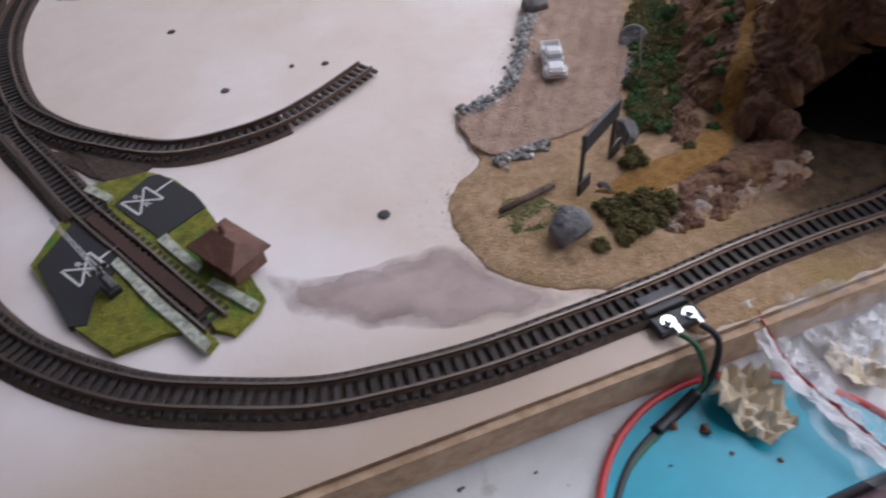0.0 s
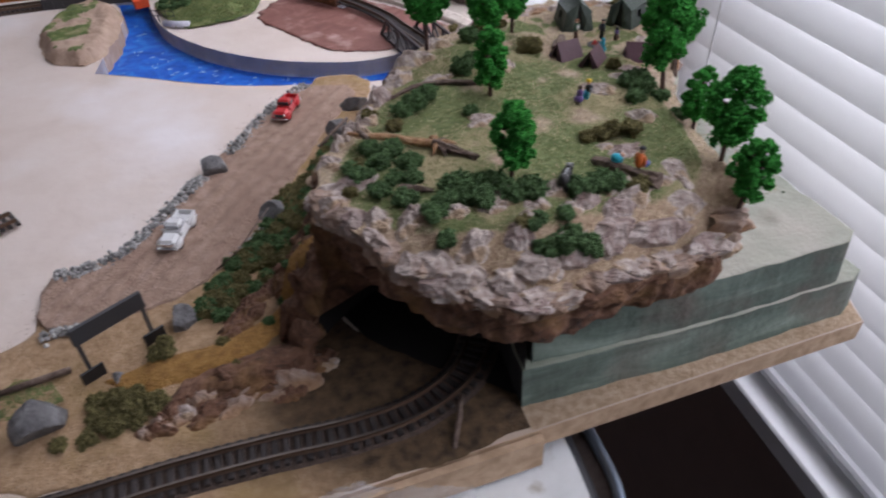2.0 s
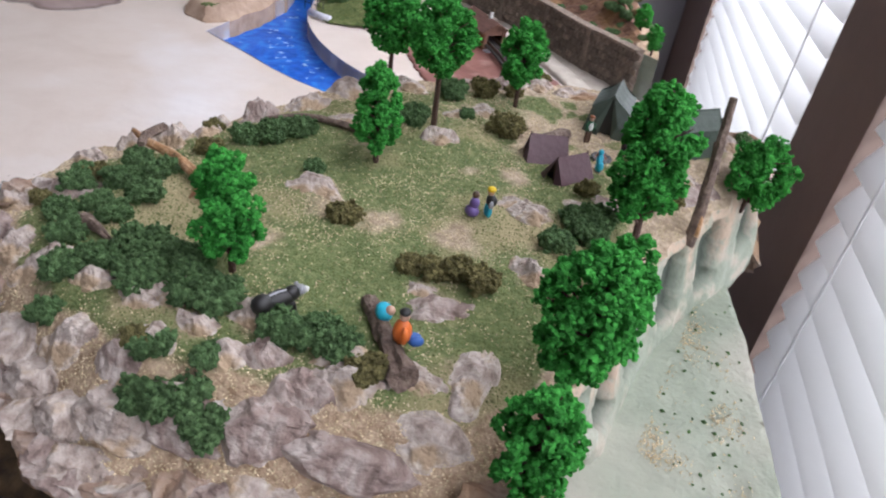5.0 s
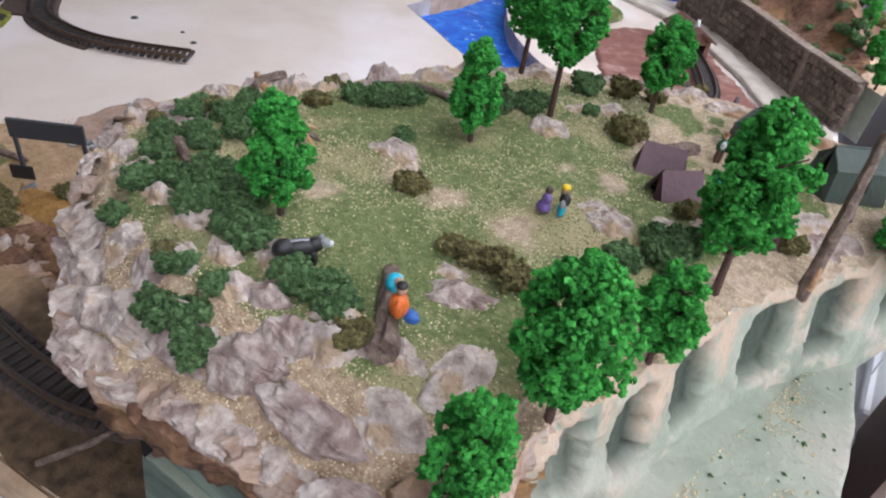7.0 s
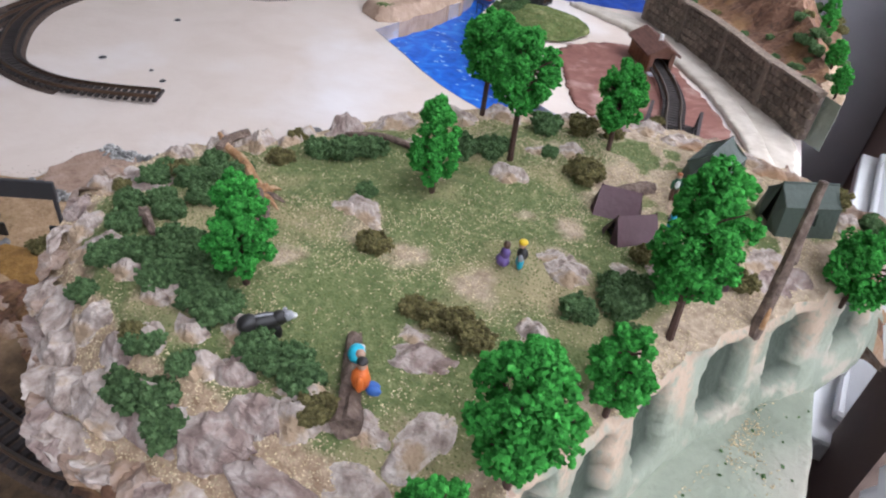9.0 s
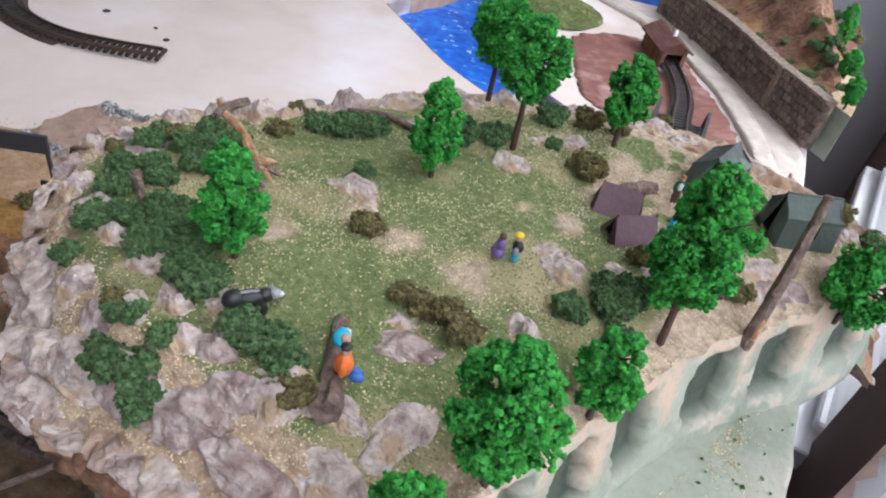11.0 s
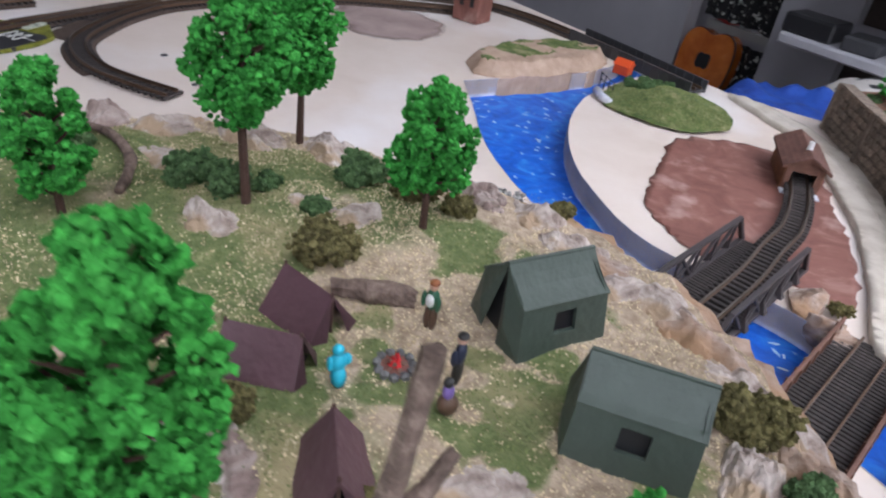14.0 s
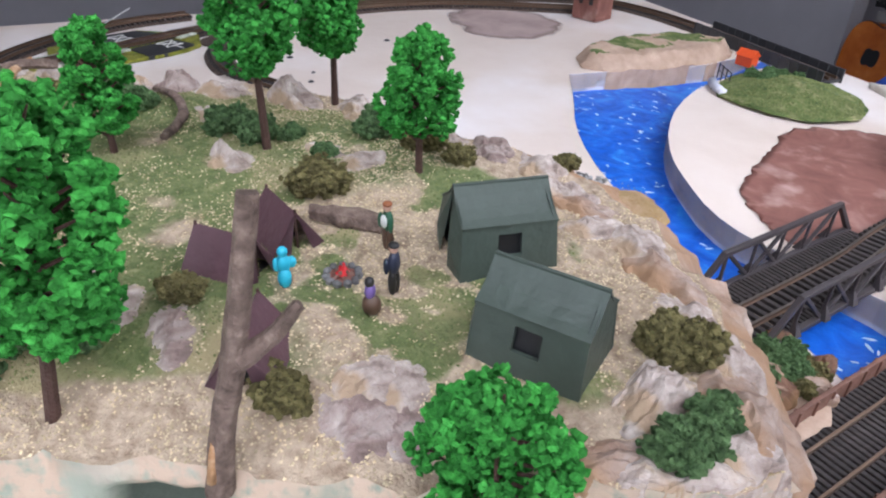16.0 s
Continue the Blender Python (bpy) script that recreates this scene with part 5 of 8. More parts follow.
# jagged rim of the front cliff
for i in range(27):
    k = i / 26
    line = [(112, 76), (117, 60), (126, 44), (138, 29), (150, 19), (162, 10), (174, 2.5), (190, 3), (208, 5), (226, 7), (244, 9), (262, 15)]
    q = min(len(line) - 2, int(k * (len(line) - 1)))
    o = k * (len(line) - 1) - q
    (xa, ya), (xb, yb) = line[q], line[q + 1]
    x, y = xa + (xb - xa) * o, ya + (yb - ya) * o
    rng = random.Random(900 + i)
    out = math.degrees(math.atan2(yb - ya, xb - xa)) - 90
    face_slab(x + rng.uniform(-1, 1), y + rng.uniform(-0.5, 1.5), on_top(x, y + 3) - rng.uniform(0.0, 2.2), rng.uniform(12, 18), rng.uniform(6, 8.5), out + rng.uniform(-22, 22), rng.uniform(14, 46),
              ("paleRock", "rock", "paleRock", "rock", "mauveRock")[i % 5], 930 + i, rng.uniform(3.4, 5.4), label="pale and brown jagged plaster rock on the cliff's rim", count=3)
# jagged rock hung under the lip
for n, (x, y, z, s) in enumerate([(118, 54, 52, 6), (128, 40, 51, 6), (140, 27, 50, 6.5), (152, 15, 50, 6.5), (165, 7, 50, 7), (178, 3, 51, 7), (192, 3, 53, 6.5), (207, 6, 56, 6), (222, 8, 58, 6), (238, 9, 60, 5.5), (112, 66, 46, 6)]):
    k = (11.0 if x < 172 else 7.0) / math.hypot(x - 210, y - 90)
    rock(x + (210 - x) * k, y + (90 - y) * k, s, "cliff", z=z, seed=120 + n, squash=(1.9, 0.6, 0.75), turn=-45 if x < 165 else 3, sink=0.6, group="overhang rocks", label="rust and grey plaster rock under the overhang", cuts=12)
# rust brown strata between the shrubs and the path on the road-side slope
STRATA = smooth_line([(64, 84), (76, 98), (90, 118), (108, 142), (126, 170), (144, 196), (162, 218)], 1.0)
for n in range(30):
    rng = random.Random(300 + n)
    x, y = STRATA[int((n + 0.5) / 30 * len(STRATA))]
    outcrop_rock(x + rng.uniform(-4, 4), y + rng.uniform(-3, 3), rng.uniform(4.5, 7.0), "cliff", 2.0, rng.uniform(0.55, 0.95), seed=150 + n, turn=56 + rng.uniform(-14, 14), group="slope rocks", label="rust brown rock strata on the slope", count=4)
for n, (x, y) in enumerate([(140, 158), (130, 142), (118, 126), (106, 112), (158, 184), (94, 92), (99, 103), (112, 128), (86, 84)]):
    shrub(x - 3, y + 3, 3.2, True, seed=330 + n, group="slope shrubs", squash=0.8)
# broken ledge before the tunnel's mouth
LEDGE = smooth_line([(35, 49), (44, 52), (56, 55), (68, 54), (80, 55), (92, 57), (102, 61)], 1.0)
rngl = random.Random(8)
v, f = [], []
section = ((-21, -2.5), (-15, 0.2), (-12, 1.4), (-9, 2.2), (-8.5, 4.4), (-6, 5.2), (-5.2, 7.4), (-3.5, 9.2), (-1, 10), (3, 9.8), (8, 8), (13, 4.5), (18, 0.5))
for i, (x, y) in enumerate(LEDGE):
    k = min(1.0, 0.35 + i / len(LEDGE) * 1.1) * smooth_step(0, 8, i)
    for o, z in section:
        px, py = x + 0.25 * o, y + o
        c = 1 - 2 * abs(fbm(px, py, z * 2, 9, 4))
        d = (1.6 * (c - 0.4) + 1.8 * fbm(px, py, z, 5)) * (1 if -12 < o < 14 else 0)
        v.append((px + d * 0.5, py - d * 0.9, 0.8 + (z * k + (0.8 * fbm(px, py, 7, 4) if z > 1 else 0))))
w = len(section)
for i in range(len(LEDGE) - 1):
    for k in range(w - 1):
        f.append([i * w + k, (i + 1) * w + k, (i + 1) * w + k + 1, i * w + k + 1])
solid("rock_ledge", v, f, M["cliff"], label="low craggy rust brown plaster ledge by the track", category="rock ledge")
for n in range(26):
    x, y = LEDGE[int((n + 0.5) / 26 * len(LEDGE))]
    o = rngl.uniform(-14, 3)
    size = rngl.uniform(4.0, 6.5) * (0.8 + 0.4 * (x - 38) / 60)
    outcrop_rock(x + rngl.uniform(-2, 2), y + o, size, ("cliff", "rock", "cliff", "rock", "paleRock")[n % 5], 1.6, rngl.uniform(0.6, 1.1), seed=190 + n, turn=rngl.uniform(-20, 30), group="ledge rocks", label="rust brown plaster rock of the low ledge", count=4)
for n, (x, y, z, size) in enumerate([(97, 70, 4, 8), (100, 64, 12, 7), (98, 74, 18, 8), (102, 72, 28, 8), (94, 76, 8, 8), (106, 66, 38, 7)]):
    rock(x, y, size, "cliff", z=z, seed=260 + n, squash=(0.8, 1.0, 1.2), sink=0.5, group="ledge rocks", label="dark brown rock jamb beside the tunnel mouth", cuts=11)
# boulders by the road
for n, (x, y, s, q) in enumerate([(60, 232, 8.0, 0.75), (138, 258, 7.5, 0.8), (157, 285, 7.5, 0.8), (91, 170, 6.8, 0.85), (43, 98, 6.4, 0.85), (-11, 55, 9.0, 0.85), (17, 71, 3, 0.5)]):
    rock(x, y, s, "greyRock", z=ground(x, y), seed=(210, 216, 213, 223, 225, 214, 236)[n], squash=(1.15, 0.9, q), sink=0.2, group="road boulders", cuts=3, rough=0.35)


def scatter(name, poly, count, size, material, height, label, category, seed, flat=0.7, keep=None):
    """Loose grains over a stretch of ground, one object of stuff."""
    rng = random.Random(seed)
    xs, ys = [p[0] for p in poly], [p[1] for p in poly]
    spots, tries = [], 0
    while len(spots) < count and tries < count * 30:
        tries += 1
        x, y = rng.uniform(min(xs), max(xs)), rng.uniform(min(ys), max(ys))
        if inside((x, y), poly) and (keep is None or rng.random() < keep(x, y)):
            r = rng.uniform(*size)
            spots.append((x, y, height(x, y) + r * 0.35, r, flat))
    v, f = [], []
    oct_f = [(0, 2, 4), (2, 1, 4), (1, 3, 4), (3, 0, 4), (2, 0, 5), (1, 2, 5), (3, 1, 5), (0, 3, 5)]
    for x, y, z, r, q in spots:
        n = len(v)
        a = rng.random() * 6.3
        c, s = math.cos(a) * r, math.sin(a) * r
        w = [(c, s, 0), (-c, -s, 0), (-s * 0.8, c * 0.8, 0), (s * 0.8, -c * 0.8, 0), (0, 0, r * q), (0, 0, -r * q)]
        tx, ty = rng.uniform(-0.4, 0.4), rng.uniform(-0.4, 0.4)
        v += [(x + px * rng.uniform(0.7, 1.1), y + py * rng.uniform(0.7, 1.1), z + pz + tx * px + ty * py) for px, py, pz in w]
        f += [tuple(i + n for i in t) for t in oct_f]
    return solid(name, v, f, material, kind="stuff", label=label, category=category)


M["flake"] = mat("tan_flakes", [(0.3, (0.46, 0.35, 0.20)), (0.7, (0.74, 0.62, 0.42))], 300, 0.95, island=0.35)
M["flake_green"] = mat("green_flakes", [(0.3, (0.13, 0.165, 0.055)), (0.7, (0.20, 0.23, 0.085))], 300, 0.95, island=0.25)
M["gravel"] = mat("grey_gravel", [(0.3, (0.14, 0.135, 0.13)), (0.7, (0.55, 0.54, 0.52))], 160, 0.85, island=0.6)
M["grit"] = mat("tan_grit", [(0.3, (0.32, 0.22, 0.13)), (0.7, (0.55, 0.42, 0.28))], 300, 0.95, island=0.4)
scatter("turf_flakes", rim, 16000, (0.16, 0.4), M["flake_green"], on_top, "loose green turf flakes", "turf", 1, 0.8, lambda x, y: max(0.0, 1 - 2.4 * sandiness(x, y)))
scatter("straw_flakes", rim, 38000, (0.15, 0.42), M["flake"], on_top, "loose pale straw coloured flakes", "ground cover", 2, 0.5,
        lambda x, y: max(0.10, min(1, 0.10 + 1.2 * sandiness(x, y) + 1.0 * fbm(x, y, 0, 26) + 0.8 * smooth_step(40, 20, y) + 0.8 * smooth_step(120, 180, y) - 2.2 * smooth_step(0.12, 0.3, fbm(x, y, 7, 13)) * smooth_step(100, 130, y))))
scatter("sand_spill", [(-70, -4), (60, -4), (140, 345), (100, 345), (-70, 170)], 1100, (0.15, 0.45), M["grit"], lambda x, y: 0.35, "loose sand grains spilt over the board", "sand", 4, 0.7,
        lambda x, y: math.exp(-edge_gap(x, y, SAND) / 3.5) if not inside((x, y), sand_out) else 0.0)
scatter("sand_grit", sand_out, 5000, (0.16, 0.42), M["grit"], ground, "coarse tan sand grit", "sand", 3, 0.8, lambda x, y: max(0.0, min(1.0, (58 - x) / 24 + max(0.0, (y - 90) / 40))))


FLOCK = [(-34, 72), (-26, 84), (-12, 80), (-4, 66), (-16, 60), (-30, 62)]


def gravel_row(line, wide, count, seed, lift=2.5):
    rng = random.Random(seed)
    pts = along(smooth_line(line), 0.5)
    v, f = [], []
    spots = []
    for _ in range(count):
        x, y, a = rng.choice(pts)
        o = rng.gauss(0, wide / 2.6)
        q = max(0.0, 1 - abs(o) / wide)
        spots.append((x - math.sin(a) * o, y + math.cos(a) * o, ground(x, y) + 0.8 + lift * q * rng.random(), rng.uniform(0.8, 1.5), 0.85))
    v, f = blobs(spots, 1, 0.4, rng)
    return solid("gravel_bank", v, f, M["gravel"], kind="stuff", label="grey and white gravel bank along the road", category="gravel")


scatter("moss_flock", FLOCK, 1500, (0.25, 0.55), M["flake_green"], lambda x, y: ground(x, y) + 0.2, "thin green flock on the sand by the boulder", "flock", 51, 0.6, lambda x, y: max(0.0, 0.55 + 1.4 * fbm(x, y, 0, 9)))
gravel_row([(-20, 151), (-6, 152), (10, 160), (24, 176), (36, 196), (46, 214), (54, 222)], 5.5, 520, 11)
gravel_row([(70, 246), (82, 270), (92, 288), (104, 306), (116, 320), (128, 332)], 5.5, 380, 12)
gravel_row([(-19, 107), (-5, 108), (8, 110)], 4.5, 130, 13)
gravel_row([(70, 139), (78, 150), (86, 160)], 4, 120, 14)
gravel_row([(128, 236), (136, 246)], 4, 60, 15)

LEDGE_TOP = [(296, 70), (304, 62), (326, 60), (331, 90), (329, 150), (324, 160), (318, 150), (312, 128), (304, 100)]
scatter("ledge_gravel", LEDGE_TOP, 800, (0.2, 0.5), M["flake"], lambda x, y: 42.2 + 0.35 * fbm(x, y, 42, 14), "pale gravel spilt on the foam ledge", "gravel", 41, 0.6, lambda x, y: max(0.02, 0.2 + 1.6 * fbm(x, y, 0, 16)) * smooth_step(333, 308, x))
scatter("moss_specks", LEDGE_TOP, 50, (0.4, 1.1), M["shrub"], lambda x, y: 42.1 + 0.35 * fbm(x, y, 42, 14), "dark green specks on the foam ledge", "specks", 42, 0.7)

# ---- vehicles, sign, crossing and clutter on the board ----
def wheel(parent, x, y):
    bm = bmesh.new()
    bmesh.ops.create_cone(bm, cap_ends=True, segments=14, radius1=2.2 * MM, radius2=2.2 * MM, depth=1.5 * MM, matrix=pose(0, 0, 0, 90))
    tyre = part("wheel", bm, M["black"], parent)
    tyre.location = (x * MM, y * MM, 2.2 * MM)
    bm = bmesh.new()
    bmesh.ops.create_cone(bm, cap_ends=True, segments=12, radius1=1.1 * MM, radius2=0.9 * MM, depth=1.7 * MM, matrix=pose(0, 0, 0, 90))
    part("rim", bm, M["chrome"], tyre)


def pickup(x, y, z, turn, paint, label):
    """A 1950s pickup: cab, hood, fenders, bed, bumpers, wheels and lamps; the front towards +x."""
    root = thing("pickup_truck", (x, y, z), label, "truck", "", turn)
    bm = bmesh.new()
    box(bm, (-15, -5.4, 2.0), (14, 5.4, 4.6), 0.7)
    part("chassis_body", bm, M[paint], root)
    bm = bmesh.new()
    box(bm, (5.0, -4.6, 4.2), (14.2, 4.6, 7.6), 1.4)
    part("hood", bm, M[paint], root)
    bm = bmesh.new()
    box(bm, (-4.4, -5.2, 4.4), (5.4, 5.2, 7.4), 0.7)
    box(bm, (-3.8, -4.6, 7.0), (3.6, 4.6, 11.2), 1.5)
    part("cab", bm, M[paint], root)
    for lo, hi in (((3.2, -3.7, 8.0), (4.05, 3.7, 10.3)), ((-4.15, -3.6, 8.2), (-3.6, 3.6, 10.2)), ((-2.6, -4.95, 8.0), (2.4, -4.4, 10.2)), ((-2.6, 4.4, 8.0), (2.4, 4.95, 10.2))):
        bm = bmesh.new()
        box(bm, lo, hi, 0.2)
        part("window", bm, M["darkgrey"] if paint == "red" else M["glass_white"], root)
    for side in (-1, 1):
        for x0 in (-9.5, 9.5):
            bm = bmesh.new()
            bmesh.ops.create_icosphere(bm, subdivisions=3, radius=1.0, matrix=Matrix.Translation((x0 * MM, side * 5.0 * MM, 3.4 * MM)) @ Matrix.Diagonal((4.1 * MM, 1.6 * MM, 2.6 * MM, 1)))
            part("fender", bm, M[paint], root, smooth=True)
            wheel(root, x0, side * 5.4)
        bm = bmesh.new()
        box(bm, (-15.2, side * 4.7 - 0.5, 4.4), (-4.6, side * 4.7 + 0.5, 7.6), 0.3)
        part("bed_side", bm, M[paint], root)
        bm = bmesh.new()
        bmesh.ops.create_cone(bm, cap_ends=True, segments=12, radius1=0.9 * MM, radius2=0.8 * MM, depth=0.8 * MM, matrix=Matrix.Translation((14.3 * MM, side * 3.6 * MM, 5.6 * MM)) @ pose(0, 0, 0, 0, 90))
        part("headlight", bm, M["chrome"], root)
    bm = bmesh.new()
    box(bm, (-15.4, -4.8, 4.4), (-14.5, 4.8, 7.4), 0.25)
    part("tailgate", bm, M[paint], root)
    bm = bmesh.new()
    box(bm, (13.9, -2.6, 4.2), (14.6, 2.6, 6.2), 0.2)
    part("grille", bm, M["darkgrey"] if paint == "red" else M["chrome"], root)
    for x0 in (14.8, -15.6):
        bm = bmesh.new()
        box(bm, (x0 - 0.5, -5.6, 2.4), (x0 + 0.5, 5.6, 3.6), 0.35)
        part("bumper", bm, M["chrome"], root)
    return root


M["glass_white"] = plain("pale_window_plastic", (0.55, 0.56, 0.58), 0.15)
pickup(40, 167, road_height(40, 167) - 0.2, 250, "white", "white 1950s model pickup truck parked on the dirt road")
pickup(110, 291, road_height(110, 291) - 0.2, 247, "red", "bright red 1950s model pickup truck parked on the dirt road")


def billboard(x, y, z, turn):
    """A two-post billboard with low lattice panels at its feet."""
    root = thing("billboard", (x, y, z), "unpainted dark plastic billboard seen from behind on two posts", "sign", "", turn)
    for px in (-14.5, 14.5):
        bm = bmesh.new()
        box(bm, (px - 0.8, -0.8, -2), (px + 0.8, 0.8, 29), 0.2)
        part("post", bm, M["darkgrey"], root)
        bm = bmesh.new()
        box(bm, (px - 5, 0.6 - 3, 0), (px + 5, 1.7 - 3, 7), 0.25)
        part("foot_panel", bm, M["black"], root)
    bm = bmesh.new()
    box(bm, (-16, -1.4, 20.5), (16, 0.4, 29.5), 0.3)
    part("sign_panel", bm, M["darkgrey"], root)
    for zz in (22.5, 27.5):
        bm = bmesh.new()
        box(bm, (-15.5, 0.5, zz - 0.4), (15.5, 1.1, zz + 0.4))
        part("batten", bm, M["black"], root)


billboard(19, 84, ground(19, 84), 33)
log = tube("fallen_log", [(-31, 76, ground(-31, 76) + 1.6), (-17, 79, ground(-17, 79) + 1.7), (-3, 82, ground(-3, 82) + 1.8)], [1.3, 1.6, 1.5], M["wood"], label="weathered brown twig log lying on the sand", category="log")
tube("twig", [(60, 128, 6), (72, 134, 11), (80, 148, 12), (90, 163, 14)], 0.35, M["wood"], label="thin bent twig leaning by the road", category="twig")
tube("fence_rail", [(126, 232, 6), (136, 246, 7), (148, 262, 7)], 1.3, M["wood"], sides=6, label="grey wooden rail beside the boulders", category="rail")
tube("branch", [(146, -3, 3), (152, 10, 4), (155, 18, 6)], [1.0, 1.2, 0.8], M["wood"], label="short stick lying by the tunnel mouth", category="stick")


# level crossing accessory on the siding
def flat_part(name, poly, z0, z1, material, parent, step=4, wob=0.0, at=(0, 0), label=""):
    v, f = sheet(finer([(x - at[0], y - at[1]) for x, y in poly], step, wob), lambda x, y: z1, 6, thick=z1 - z0)
    return tagged(solid(name, v, f, material, parent), label)


cross = thing("level_crossing", (-178, 112, 0.4), "toy level crossing base with black road and lime green verges", "level crossing")
O = (-178, 112)
flat_part("verge", [(-197, 172), (-171, 171), (-160, 160), (-150, 140), (-133, 70), (-136, 65), (-147, 57), (-153, 62), (-163, 92), (-192, 158)], 0, 2.6, M["lime"], cross, 4, 0.8, O, "lime green flocked verge")
flat_part("verge", [(-208, 154), (-222, 128), (-203, 84), (-190, 66), (-172, 68), (-164, 66), (-157, 53), (-153, 57), (-177, 104), (-203, 152)], 0, 2.6, M["lime"], cross, 4, 0.8, O, "lime green flocked verge")
flat_part("road_surface", [(-187, 152), (-171, 166), (-166, 166), (-152, 145), (-148, 133), (-169, 121)], 0, 3.2, M["asphalt"], cross, 5, 0, O, "black painted road")
flat_part("road_surface", [(-203, 150), (-219, 126), (-206, 86), (-199, 84), (-196, 98), (-184, 114), (-186, 122)], 0, 3.2, M["asphalt"], cross, 5, 0, O, "black painted road")
flat_part("curb", [(-197, 171), (-187, 158), (-190, 155), (-200, 168)], 0, 4.0, M["palepaint"], cross, 4, 0.4, O, "worn white curb")
flat_part("curb", [(-166, 122), (-153, 95), (-156, 93), (-170, 119)], 0, 4.0, M["palepaint"], cross, 4, 0.4, O, "worn white curb")
flat_part("curb", [(-150, 88), (-135, 67), (-138, 64), (-153, 84)], 0, 4.0, M["palepaint"], cross, 4, 0.4, O, "worn white curb")
flat_part("curb", [(-186, 116), (-172, 88), (-155, 56), (-158, 53), (-175, 84), (-189, 113)], 0, 4.0, M["palepaint"], cross, 4, 0.5, O, "worn white curb")
flat_part("track_infill", [(-199, 146), (-184, 118), (-168, 88), (-158, 70), (-154, 73), (-163, 91), (-180, 121), (-195, 149)], 0, 4.6, M["trunk"], cross, 5, 0, O, "dark brown boarding between the rails")
# cross mark, box and letters on the two roads
for (cx, cy, turn) in ((-174.5, 149, -58), (-199.5, 115, -58)):
    bm = bmesh.new()
    m = Matrix.Translation(((cx - O[0]) * MM, (cy - O[1]) * MM, 3.35 * MM)) @ pose(0, 0, 0, 0, 0, turn)
    for lo, hi in (((-7, -7, 0), (7, -6, 0.25)), ((-7, 6, 0), (7, 7, 0.25))):
        box(bm, lo, hi, 0, m)
    for a in (40, -40):
        box(bm, (-9, -0.45, 0.02), (9, 0.45, 0.24), 0, m @ pose(0, 0, 0, 0, 0, a + 0))
    box(bm, (-0.45, 7, 0), (0.45, 17, 0.25), 0, m)
    part("road_marking", bm, M["whitepaint"], cross, "white painted crossing mark")
    for side in (-1, 1):
        cu = bpy.data.curves.new("letter", "FONT")
        cu.body, cu.size, cu.align_x, cu.align_y, cu.extrude = "R", 5.0 * MM, "CENTER", "CENTER", 0.1 * MM
        tmp = new("letter_source", cu)
        me = bpy.data.meshes.new_from_object(tmp.evaluated_get(bpy.context.evaluated_depsgraph_get()))
        bpy.data.objects.remove(tmp)
        me.materials.clear()
        me.materials.append(M["whitepaint"])
        ob = new("letter", me)
        ob.parent = cross
        ob.matrix_local = m @ pose(side * 4.2 * MM, 0, 0.2 * MM, 0, 0, 90)
        tagged(ob, "white painted letter R")
# crossing hut
hut = thing("crossing_hut", (-141, 94, 2.6), "brown plastic crossing hut with a hipped roof", "hut", "", -58)
bm = bmesh.new()
box(bm, (-11.5, -8, 0), (11.5, 8, 10), 0.5)
part("wall", bm, M["brownhut"], hut)
rv = [(-14, -10, 10), (14, -10, 10), (14, 10, 10), (-14, 10, 10), (-7, 0, 15.5), (7, 0, 15.5), (-14, -10, 9), (14, -10, 9), (14, 10, 9), (-14, 10, 9)]
solid("roof", rv, [[0, 1, 5, 4], [1, 2, 5], [2, 3, 4, 5], [3, 0, 4], [0, 6, 7, 1], [1, 7, 8, 2], [2, 8, 9, 3], [3, 9, 6, 0], [6, 9, 8, 7]], M["brownhut"], hut)
for x, y in ((-5, -8.2), (5, -8.2)):
    bm = bmesh.new()
    box(bm, (x - 2.2, y - 0.3, 3), (x + 2.2, y + 0.3, 8), 0.15)
    part("window", bm, M["black"], hut)
bm = bmesh.new()
rod(bm, (-2, 1, 15), (-2, 1, 20), 1.2, sides=8)
part("chimney", bm, M["brownhut"], hut)
# gate
gate = thing("crossing_gate", (-189, 98, 3.0), "grey plastic crossing gate mechanism with its arm raised", "crossing gate", "", 118)
bm = bmesh.new()
box(bm, (-4, -3, 0), (4, 3, 3.5), 0.6)
part("base", bm, M["black"], gate)
bm = bmesh.new()
rod(bm, (0, 0, 3), (0, 0, 15), 0.8, sides=8)
box(bm, (-2.2, -1.6, 6), (2.2, 1.6, 10), 0.4)
part("mast", bm, M["darkgrey"], gate)
bm = bmesh.new()
box(bm, (-8, -1.4, 8.5), (-1.5, 1.4, 11), 0.4)
part("counterweight", bm, M["steelgrey"], gate)
bm = bmesh.new()
for s in (-0.8, 0.8):
    rod(bm, (0, s, 10), (32, s * 0.5, 21), 0.45, 0.3, 6)
for k in range(7):
    a = 4 + k * 4
    rod(bm, (a, -0.8, 10 + a * 0.34), (a, 0.8, 10 + a * 0.34), 0.3, sides=5)
part("arm", bm, M["palegrey"], gate)
for s in (-2.4, 2.4):
    bm = bmesh.new()
    bmesh.ops.create_cone(bm, cap_ends=True, segments=12, radius1=1.2 * MM, radius2=1.2 * MM, depth=0.8 * MM, matrix=Matrix.Translation((0, s * MM, 13.5 * MM)) @ pose(0, 0, 0, 0, 90))
    part("lamp", bm, M["black"], gate)

